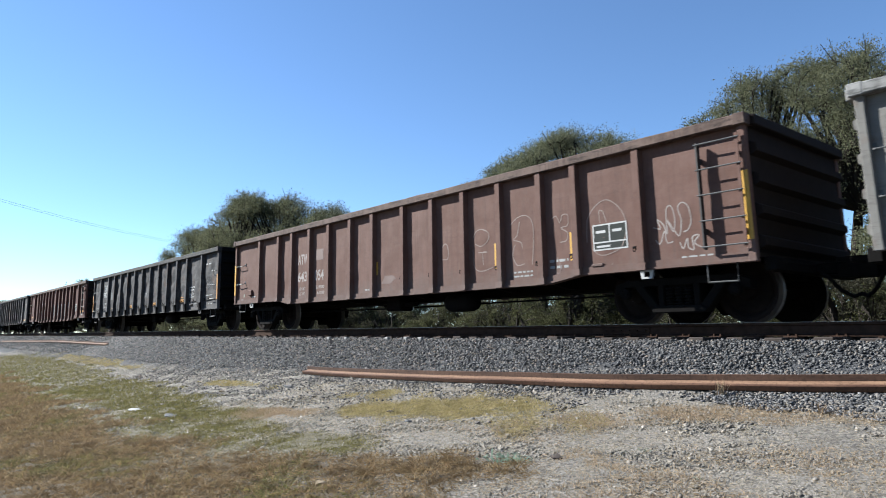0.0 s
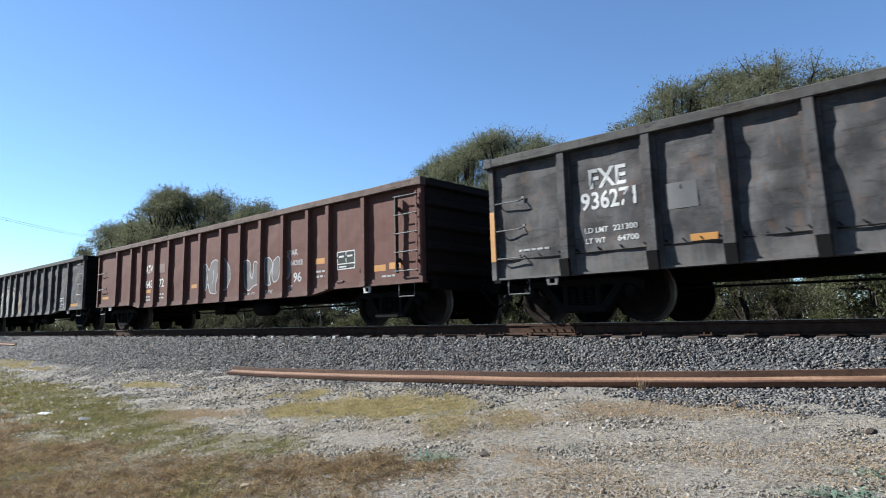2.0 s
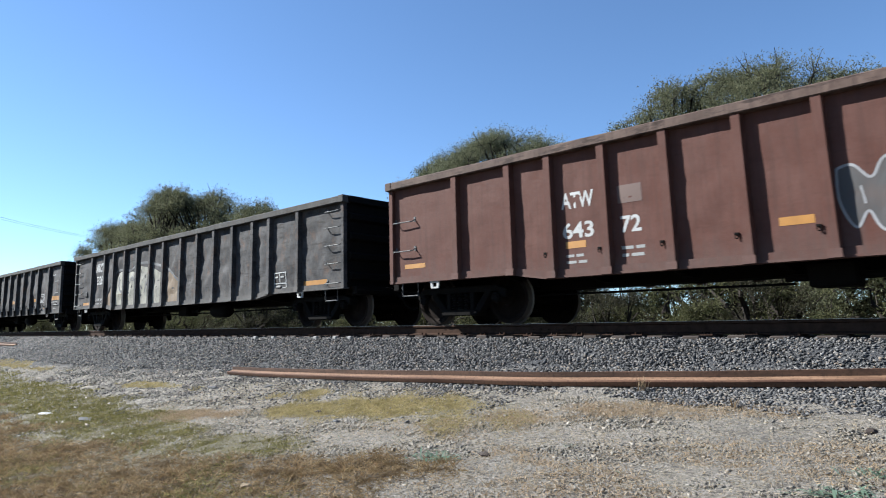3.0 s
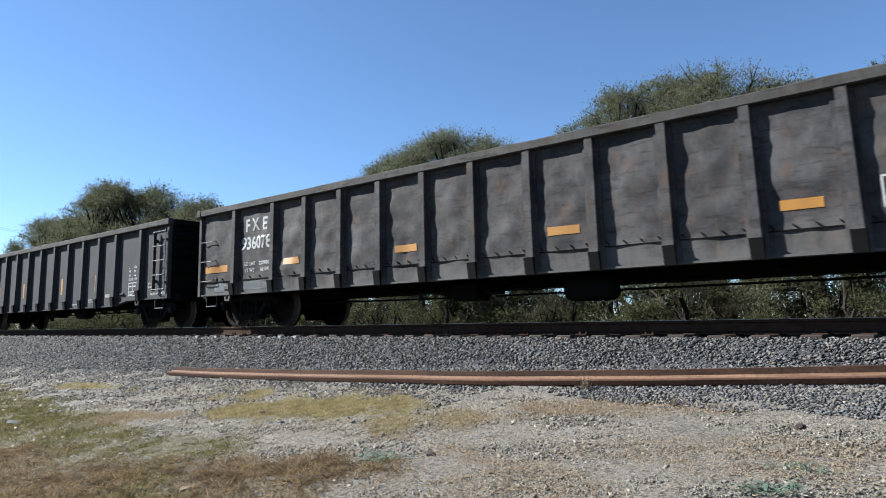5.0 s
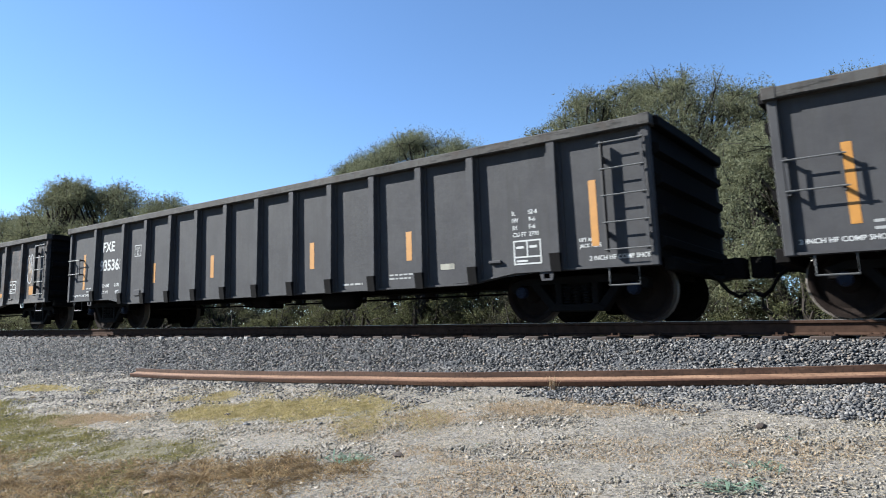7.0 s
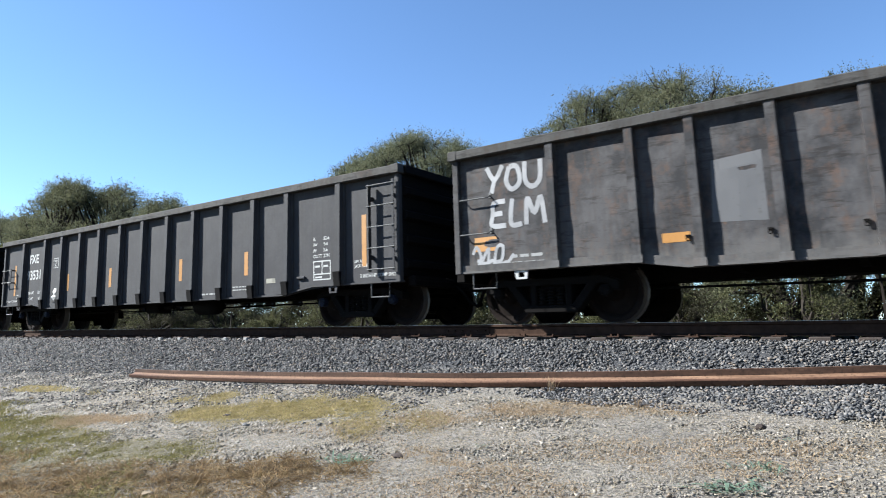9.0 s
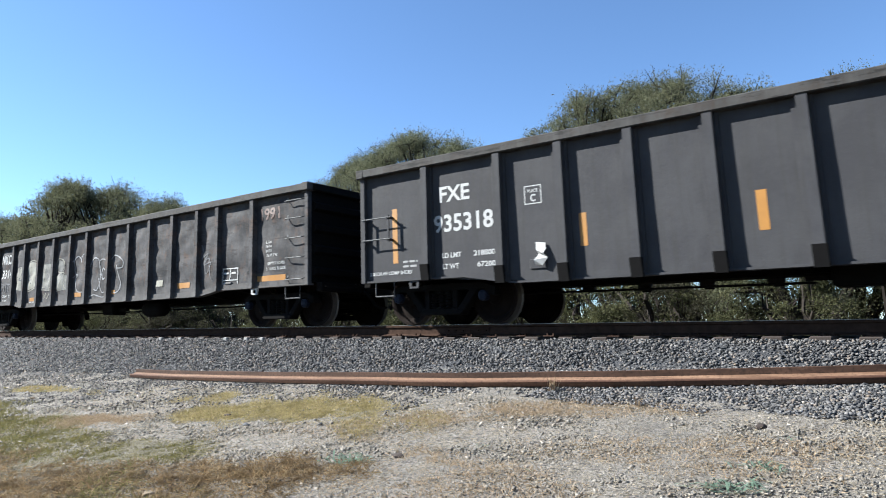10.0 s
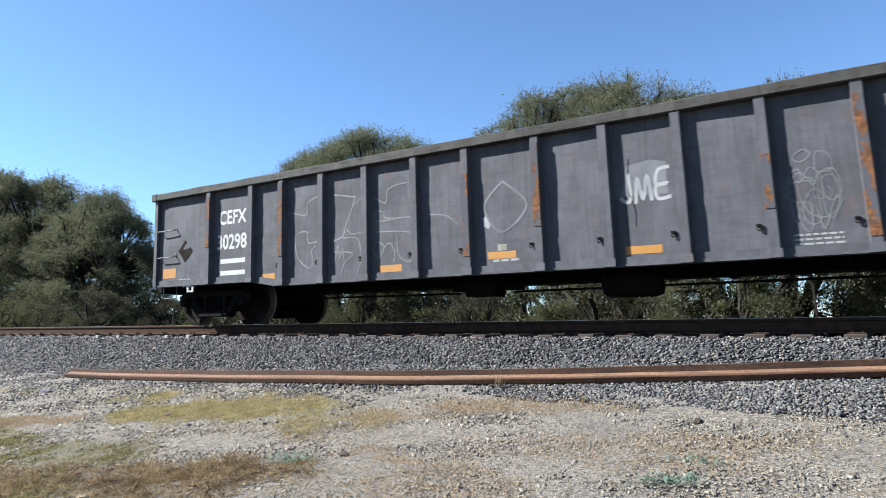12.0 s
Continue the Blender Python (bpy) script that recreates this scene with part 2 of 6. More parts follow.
def ground_material():
    n = Nodes("gravelly_earth")
    dry = n.node("Attribute")
    dry.attribute_name = "dry"
    green = n.node("Attribute")
    green.attribute_name = "green"
    big, mid, fine = n.noise(0.6, 5.0), n.noise(5.0, 6.0, 0.7), n.noise(55.0, 5.0, 0.75)
    c = n.mix(n.step(big, 0.35, 0.65), (0.157, 0.142, 0.123), (0.202, 0.180, 0.153))
    c = n.mix(n.math("MULTIPLY", n.step(mid, 0.45, 0.7), 0.5), c, (0.225, 0.188, 0.134))
    grit = n.node("TexVoronoi", Vector=n.coords, Scale=52.0, Randomness=1.0)
    sand = n.node("TexVoronoi", Vector=n.coords, Scale=120.0, Randomness=1.0)
    shade = n.node("SeparateColor", Color=grit.outputs["Color"]).outputs[0]
    shade2 = n.node("SeparateColor", Color=sand.outputs["Color"]).outputs[1]
    c = n.mix(n.math("MULTIPLY", n.step(shade, 0.60, 1.0), 0.75), c, (0.037, 0.035, 0.033))
    c = n.mix(n.math("MULTIPLY", n.step(shade, 0.42, 0.0), 0.60), c, (0.275, 0.256, 0.231))
    c = n.mix(n.math("MULTIPLY", n.step(shade2, 0.55, 1.0), 0.45), c, (0.047, 0.044, 0.041))
    c = n.mix(n.math("MULTIPLY", n.step(fine, 0.50, 0.75), 0.4), c, (0.047, 0.044, 0.041))
    thatch = n.mix(n.step(n.noise(26.0, 5.0, 0.8), 0.38, 0.64), (0.030, 0.0210, 0.0110), (0.100, 0.070, 0.038))
    c = n.mix(n.math("MULTIPLY", dry.outputs["Fac"], n.step(mid, -0.1, 0.30)), c, thatch)
    c = n.mix(n.math("MULTIPLY", green.outputs["Fac"], n.step(mid, 0.2, 0.5)), c, (0.084, 0.072, 0.031))
    bed = n.node("Attribute")
    bed.attribute_name = "bed"
    c = n.mix(bed.outputs["Fac"], c, n.mix(n.step(fine, 0.35, 0.65), (0.0219, 0.0225, 0.0250), (0.081, 0.081, 0.084)))
    return n.done(c, 0.95, 0.0, n.math("ADD", n.math("ADD", fine, shade), n.math("MULTIPLY", mid, 1.2)), 0.022, 1.0, 0.2)


GROUND = ground_material()

# ---- shaping helpers ----


def mesh_of(verts, faces, name, material):
    """One mesh from arrays: verts (n, 3) and faces (m, k)."""
    verts, faces = np.asarray(verts, np.float32), np.asarray(faces, np.int32)
    me = bpy.data.meshes.new(name)
    k = faces.shape[1]
    me.vertices.add(len(verts))
    me.vertices.foreach_set("co", verts.ravel())
    me.loops.add(faces.size)
    me.loops.foreach_set("vertex_index", faces.ravel())
    me.polygons.add(len(faces))
    me.polygons.foreach_set("loop_start", np.arange(0, faces.size, k, dtype=np.int32))
    me.update(calc_edges=True)
    me.materials.append(material)
    return me


def mesh_from(bm, name, material, smooth=False):
    bmesh.ops.recalc_face_normals(bm, faces=bm.faces)
    me = bpy.data.meshes.new(name)
    bm.to_mesh(me)
    bm.free()
    if smooth:
        me.shade_smooth()
    me.materials.append(material)
    return me


def put(name, me, parent=None, label="", at=(0, 0, 0)):
    """An object on a mesh, as a part of parent."""
    ob = new(name, me)
    ob.parent = parent
    ob.location = at
    return tagged(ob, label)


def part(name, bm, material, parent, label="", at=(0, 0, 0), smooth=False):
    return put(name, mesh_from(bm, name, material, smooth), parent, label, at)


def thing(name, at, label, category, group="", kind=""):
    ob = new(name)
    ob.empty_display_size = 0.2
    ob.matrix_basis = at
    return tagged(ob, label, category, group, kind)


def box(bm, x0, x1, y0, y1, z0, z1, bevel=0.0):
    vs = [bm.verts.new((x, y, z)) for x in (x0, x1) for y in (y0, y1) for z in (z0, z1)]
    fs = [bm.faces.new([vs[i] for i in q]) for q in ((0, 1, 3, 2), (4, 6, 7, 5), (0, 4, 5, 1), (2, 3, 7, 6), (0, 2, 6, 4), (1, 5, 7, 3))]
    if bevel:
        edges = list({e for f in fs for e in f.edges})
        bmesh.ops.bevel(bm, geom=edges, offset=bevel, segments=1, affect="EDGES")
    return bm


def prism(bm, outline, axis, a, b):
    """An outline of (u, v) pairs drawn out along an axis from a to b."""
    def at(u, v, w):
        return {"x": (w, u, v), "y": (u, w, v), "z": (u, v, w)}[axis]
    lo = [bm.verts.new(at(u, v, a)) for u, v in outline]
    hi = [bm.verts.new(at(u, v, b)) for u, v in outline]
    bm.faces.new(lo)
    bm.faces.new(hi[::-1])
    for i in range(len(outline)):
        j = (i + 1) % len(outline)
        bm.faces.new((lo[i], hi[i], hi[j], lo[j]))
    return bm


def rod(bm, points, radius, sides=6):
    """A round bar through points."""
    pts = [Vector(p) for p in points]
    rings = []
    for i, p in enumerate(pts):
        d = (pts[min(i + 1, len(pts) - 1)] - pts[max(i - 1, 0)]).normalized()
        u = d.cross(Vector((0.31, 0.17, 0.93))).normalized()
        v = d.cross(u)
        r = radius[i] if isinstance(radius, (list, tuple)) else radius
        rings.append([bm.verts.new(p + (u * math.cos(k * math.tau / sides) + v * math.sin(k * math.tau / sides)) * r) for k in range(sides)])
    for a, b in zip(rings, rings[1:]):
        for k in range(sides):
            bm.faces.new((a[k], a[(k + 1) % sides], b[(k + 1) % sides], b[k]))
    bm.faces.new(rings[0][::-1])
    bm.faces.new(rings[-1])
    return bm


def turned(bm, profile, sides=24, centre=(0, 0, 0)):
    """A solid turned round the y axis: profile of (y, radius)."""
    rings = []
    for y, r in profile:
        if r < 1e-6:
            rings.append([bm.verts.new((centre[0], centre[1] + y, centre[2]))])
        else:
            rings.append([bm.verts.new((centre[0] + r * math.cos(k * math.tau / sides), centre[1] + y, centre[2] + r * math.sin(k * math.tau / sides))) for k in range(sides)])
    for a, b in zip(rings, rings[1:]):
        for k in range(sides):
            q = [a[k % len(a)], a[(k + 1) % len(a)], b[(k + 1) % len(b)], b[k % len(b)]]
            q = list(dict.fromkeys(q))
            if len(q) > 2:
                bm.faces.new(q)
    return bm

# ---- ground ----
TRACK_Y = 10.15     # the track's centre line
GAUGE = 0.755       # half the distance between the rail heads
rng = np.random.default_rng(7)


def ground_z(x, y):
    """The trodden strip before the track: it rises towards the track and along it."""
    x, y = np.asarray(x, float), np.asarray(y, float)
    along = np.interp(x, [-59.0, -34.0, -19.0, -11.1, -6.3, -3.4, -1.3, 0.7, 2.8, 8.0], [-0.66, -0.58, -0.53, -0.35, -0.18, -0.10, -0.05, 0.0, 0.05, 0.12])
    across = np.interp(y, [-6.0, 0.0, 7.5, 9.0, 11.6, 13.5, 60.0], [-0.80, -0.726, 0.264, 0.30, 0.30, 0.05, 0.0])
    fade = np.interp(y, [8.0, 14.0], [1.0, 0.0])
    return -0.75 + along * fade + across


def ballast_z(y):
    """The ballast bed's cross-section."""
    return np.interp(y, [-60, 7.10, 8.55, 8.75, 11.45, 11.65, 13.2, 60], [-30, -0.93, -0.29, -0.25, -0.25, -0.29, -0.95, -20])


def surface(x, y):
    return np.maximum(ground_z(x, y), ballast_z(y))


# turf: where the dry grass ends and the green strip behind it ends, as lines y over x, and loose patches
DRY_LINE = ([-60.02, -30.04, -21.06, -14.0, -9.25, -6.84, -5.86, -4.7, -4.39, -3.62, -3.08, -2.09, -0.83], [3.4, 3.5, 3.4, 2.95, 2.8, 2.75, 3.1, 3.2, 3.45, 3.45, 3.1, 2.2, 1.2])
GREEN_LINE = ([-59.08, -50.88, -37.71, -24.83, -15.07, -8.53, -6.52, -5.38, -4.54, -3.15, -0.84], [6.2, 6.4, 6.9, 6.1, 4.9, 3.7, 3.3, 3.05, 2.6, 1.6, -2.0])
# centre x, y, half length, half width, turn in degrees, thickness
PATCHES = {"dry": [(-2.72, 5.75, 1.2, 0.2, 8, 0.16)],
           "green": [(-6.14, 3.35, 1.0, 0.4, 0, 0.6), (-8.06, 3.5, 1.3, 0.45, 0, 0.6), (-9.98, 3.75, 1.5, 0.5, 0, 0.6), (-12.2, 4.1, 1.7, 0.55, 0, 0.6), (-16.07, 4.5, 2.6, 0.7, 0, 0.6)],
           "yellow": [(-6.05, 5.02, 2.1, 0.74, -4, 0.9), (-13.07, 5.6, 1.8, 0.28, 0, 0.5), (-28.76, 6.6, 7.0, 0.35, -2, 0.5)],
           "tan": [(-8.36, 4.12, 0.9, 0.36, 10, 0.8), (-4.75, 4.45, 1.3, 0.42, 8, 0.10), (-1.47, 4.5, 1.3, 0.5, 5, 0.22), (-2.74, 5.6, 1.3, 0.3, 5, 0.4), (-3.97, 5.05, 0.7, 0.3, 5, 0.25), (-2.55, 3.6, 1.2, 0.5, 0, 0.25)]}


def ragged(x, y):
    return 0.28 * (np.sin(x * 2.3 + 1.7 * np.sin(y * 3.1)) + np.sin(y * 4.7 - x * 1.1) * 0.7 + 0.6 * np.sin(x * 7.1 + y * 5.3))


def cover(kind, x, y):
    """How thickly dry or green turf covers a spot, with ragged borders."""
    wob = ragged(x, y)
    dry = np.clip((np.interp(x, *DRY_LINE) - y + wob * 0.9) / 0.8 + 0.2, 0, 1)
    best = np.zeros_like(dry)
    if kind == "dry":
        best = dry * (0.86 + 0.14 * np.sin(x * 1.3 + 2 * np.sin(y * 1.9)))
    if kind == "green":
        best = np.clip((np.interp(x, *GREEN_LINE) - y + wob * 0.6) / 0.5, 0, 1) * np.clip(1.15 - dry, 0, 1) * 0.55
    for cx, cy, a, b, turn, thick in PATCHES[kind]:
        c, s = math.cos(radians(turn)), math.sin(radians(turn))
        u, v = (x - cx) * c + (y - cy) * s, -(x - cx) * s + (y - cy) * c
        best = np.maximum(best, thick * np.clip((1.08 - np.sqrt((u / a) ** 2 + (v / b) ** 2) - wob * 0.8) / 0.65, 0, 1))
    return best


def grassy(x, y):
    return np.maximum.reduce([cover(kind, x, y) for kind in PATCHES])


def spread(low, high, fine_low, fine_high, step, growth):
    """Grid lines, even between fine_low and fine_high and wider and wider beyond."""
    mid = list(np.arange(fine_low, fine_high, step))
    up, w = [mid[-1]], step
    while up[-1] < high:
        w *= growth
        up.append(up[-1] + w)
    down, w = [mid[0]], step
    while down[-1] > low:
        w *= growth
        down.append(down[-1] - w)
    return np.array(down[:0:-1] + mid + up[1:])


def ground():
    xs, ys = spread(-2600, 2600, -26, 5, 0.11, 1.09), spread(-2600, 2600, 1.2, 9.0, 0.10, 1.10)
    X, Y = np.meshgrid(xs, ys, indexing="ij")
    lump = 0.012 * np.sin(X * 3.1 + np.sin(Y * 2.2) * 2) * np.sin(Y * 3.7 + X * 0.8) + 0.006 * rng.standard_normal(X.shape)
    near = np.clip((30 - np.hypot(X + 8, Y - 4)) / 20, 0, 1)
    clods = np.abs(np.sin(X * 9.1 + 2.2 * np.sin(Y * 6.3)) * np.sin(Y * 11.3 + 1.9 * np.sin(X * 5.7)))
    Z = surface(X, Y) + (lump + 0.030 * clods * cover("dry", X, Y)) * near - np.where((Y > 8.9) & (Y < 11.3), 0.04, 0)
    n, m = X.shape
    i = np.arange(n * m).reshape(n, m)
    quads = np.stack([i[:-1, :-1], i[1:, :-1], i[1:, 1:], i[:-1, 1:]], -1).reshape(-1, 4)
    me = mesh_of(np.stack([X, Y, Z], -1).reshape(-1, 3), quads, "ground", GROUND)
    me.shade_smooth()
    behind = ((Y > 13) | (Y < -3)).astype(float)
    for name, values in (("dry", np.clip(cover("dry", X, Y) + 0.8 * behind, 0, 1)), ("green", np.clip(cover("green", X, Y) + 0.6 * cover("yellow", X, Y) + 0.45 * behind, 0, 1)),
                         ("bed", np.clip((ballast_z(Y) - ground_z(X, Y) + np.interp(X, [-20, -8], [0.0, 0.10]) + 0.08 * ragged(X, Y)) / 0.08, 0, 1))):
        me.attributes.new(name, "FLOAT", "POINT").data.foreach_set("value", values.ravel().astype(np.float32))
    tagged(new("ground", me), "pale gravelly earth with dry grass beside the railway", "ground", kind="structure")


ground()

CUBE_V = np.array([(x, y, z) for x in (-0.8, 0.8) for y in (-0.8, 0.8) for z in (-0.8, 0.8)])
CUBE_F = np.array([(0, 1, 3), (0, 3, 2), (4, 6, 7), (4, 7, 5), (0, 4, 5), (0, 5, 1), (2, 3, 7), (2, 7, 6), (0, 2, 6), (0, 6, 4), (1, 5, 7), (1, 7, 3)])
TET_V = np.array([(1, 1, 1), (1, -1, -1), (-1, 1, -1), (-1, -1, 1)], float) * 0.75
TET_F = np.array([(0, 1, 2), (0, 3, 1), (0, 2, 3), (1, 3, 2)])
OCT_V = np.array([(1, 0, 0), (-1, 0, 0), (0, 1, 0), (0, -1, 0), (0, 0, 1), (0, 0, -1)], float)
OCT_F = np.array([(0, 2, 4), (2, 1, 4), (1, 3, 4), (3, 0, 4), (2, 0, 5), (1, 2, 5), (3, 1, 5), (0, 3, 5)])


def turns(n):
    """n random turns, as matrices."""
    q = rng.standard_normal((n, 4))
    q /= np.linalg.norm(q, axis=1, keepdims=True)
    w, x, y, z = q.T
    return np.stack([1 - 2 * (y * y + z * z), 2 * (x * y - w * z), 2 * (x * z + w * y), 2 * (x * y + w * z), 1 - 2 * (x * x + z * z), 2 * (y * z - w * x),
                     2 * (x * z - w * y), 2 * (y * z + w * x), 1 - 2 * (x * x + y * y)], -1).reshape(n, 3, 3)


def stones(name, x, y, z, size, material, shape, label, category):
    """Broken stones of the given sizes, each one a lump of its own."""
    base, tris = shape
    n = len(x)
    v = (base[None] + 0.30 * rng.uniform(-1, 1, (n, len(base), 3))) * rng.uniform((0.75, 0.6, 0.45), (1.25, 1.0, 0.8), (n, 1, 3))
    v = np.einsum("nij,nkj->nki", turns(n), v) * size[:, None, None] * np.array((1.12, 1.12, 0.72)) + np.stack([x, y, z], -1)[:, None]
    f = tris[None] + (np.arange(n) * len(base))[:, None, None]
    return tagged(new(name, mesh_of(v.reshape(-1, 3), f.reshape(-1, 3), name, material)), label, category, kind="stuff")


def ballast_bed():
    n = 80000
    u = rng.uniform(0, 1, n)
    x = 6.0 - 40.0 * u ** 1.25
    y = np.interp(x, [-20, -9], [6.9, 7.25]) + rng.uniform(0, 1, n) * (8.95 - np.interp(x, [-20, -9], [6.9, 7.25]))
    z = surface(x, y) + rng.uniform(-0.005, 0.022, n)
    low = ground_z(x, y) > ballast_z(y) - 0.01
    keep = ~low | (rng.uniform(0, 1, n) < 0.5)
    keep &= ~((y > 8.76) & (rng.uniform(0, 1, n) < 0.6))
    stones("ballast", x[keep], y[keep], z[keep], (rng.uniform(0.013, 0.030, n) + 0.0006 * np.clip(-x, 0, 34))[keep], BALLAST, (OCT_V, OCT_F), "loose grey crushed-stone ballast on the track shoulder", "ballast")
    n = 12000
    x = -30.0 - 92.0 * rng.uniform(0, 1, n) ** 1.5
    y = rng.uniform(6.9, 8.95, n)
    stones("distant_ballast", x, y, surface(x, y) + 0.01, rng.uniform(0.035, 0.07, n), BALLAST, (OCT_V, OCT_F), "grey crushed-stone ballast further down the line", "ballast")
    n = 7000
    x, y = rng.uniform(-22, 6, n), rng.uniform(8.95, 11.9, n)
    stones("track_bed_ballast", x, y, surface(x, y) - 0.02, rng.uniform(0.022, 0.045, n), BALLAST, (OCT_V, OCT_F), "grey ballast between and beyond the rails", "ballast")


def spill_line(x, y):
    """How far towards the camera the spilled ballast lies."""
    return np.interp(x, [-22.87, -13.01, -8.14, -4.27, -2.51, -1.73, -0.52, 3.85], [5.9, 6.3, 6.2, 6.05, 5.9, 5.65, 5.55, 5.5]) + 0.25 * ragged(x, y)


def gravel():
    n = 110000
    x = 3.6 - 19.0 * rng.uniform(0, 1, n) ** 1.15
    y = 2.0 + 5.2 * rng.uniform(0, 1, n)
    keep = rng.uniform(0, 1, n) > 0.96 * grassy(x, y)
    size = rng.uniform(0.006, 0.015, n) * (1 + 0.9 * (rng.uniform(0, 1, n) > 0.93)) * np.interp(np.hypot(x, y), [4, 12], [0.85, 1.5])
    stones("gravel", x[keep], y[keep], surface(x, y)[keep], size[keep], PEBBLE, (TET_V, TET_F), "small pale gravel strewn over bare earth", "gravel")
    n = 14000
    x = -15.0 - 34.0 * rng.uniform(0, 1, n) ** 1.2
    y = rng.uniform(4.2, 7.4, n)
    keep = rng.uniform(0, 1, n) > 1.1 * grassy(x, y)
    stones("far_gravel", x[keep], y[keep], surface(x, y)[keep], rng.uniform(0.018, 0.040, n)[keep], PEBBLE, (TET_V, TET_F), "pale gravel strewn along the ballast toe", "gravel")
    # ballast spilled past the toe and round the loose rail
    n = 26000
    x = np.concatenate([rng.uniform(-3.6, 3.0, n // 2), 3 - 24 * rng.uniform(0, 1, n // 2)])
    y = np.concatenate([7.4 - 1.9 * rng.uniform(0, 1, n // 2), 7.5 - 1.4 * rng.uniform(0, 1, n // 2) ** 1.5])
    keep = (y > spill_line(x, y)) & ((x > -3.2) | (rng.uniform(0, 1, n) < 0.8))
    strewn_x, strewn_y = -4.5 - 15.0 * rng.uniform(0, 1, 4200) ** 1.3, 4.5 + 2.0 * rng.uniform(0, 1, 4200) ** 0.7
    bare = grassy(strewn_x, strewn_y) < 0.25
    x, y = np.concatenate([x[keep], strewn_x[bare]]), np.concatenate([y[keep], strewn_y[bare]])
    n = len(x)
    stones("spilled_ballast", x, y, surface(x, y) + 0.010, rng.uniform(0.012, 0.027, n), BALLAST, (OCT_V, OCT_F), "grey ballast stones spilled along the toe", "ballast")
    n = 130
    x, y = rng.uniform(-16, 1, n), rng.uniform(2.6, 6.8, n)
    stones("scattered_stones", x, y, surface(x, y) + 0.008, rng.uniform(0.010, 0.022, n), PEBBLE, (CUBE_V, CUBE_F), "single larger stones lying on the gravel", "stones")


def blades(name, x, y, length, lean, width, material, label, category, lift=0.0):
    """Grass: narrow tapered blades, tilted by their lean."""
    n = len(x)
    a = rng.uniform(0, math.tau, n)
    d = np.stack([np.cos(a), np.sin(a), np.zeros(n)], -1)
    roll = rng.uniform(-1.2, 1.2, n)
    s = np.stack([-np.sin(a) * np.cos(roll), np.cos(a) * np.cos(roll), np.sin(roll)], -1) * width[:, None]
    up = np.array([0, 0, 1.0])
    base = np.stack([x, y, surface(x, y) + lift], -1)
    tip = base + d * (length * lean)[:, None] + up * (length * np.maximum(0.06, 1 - lean))[:, None]
    v = np.stack([base - s, base + s, tip], 1)
    f = np.arange(n * 3).reshape(n, 3)
    return tagged(new(name, mesh_of(v.reshape(-1, 3), f, name, material)), label, category, kind="stuff")


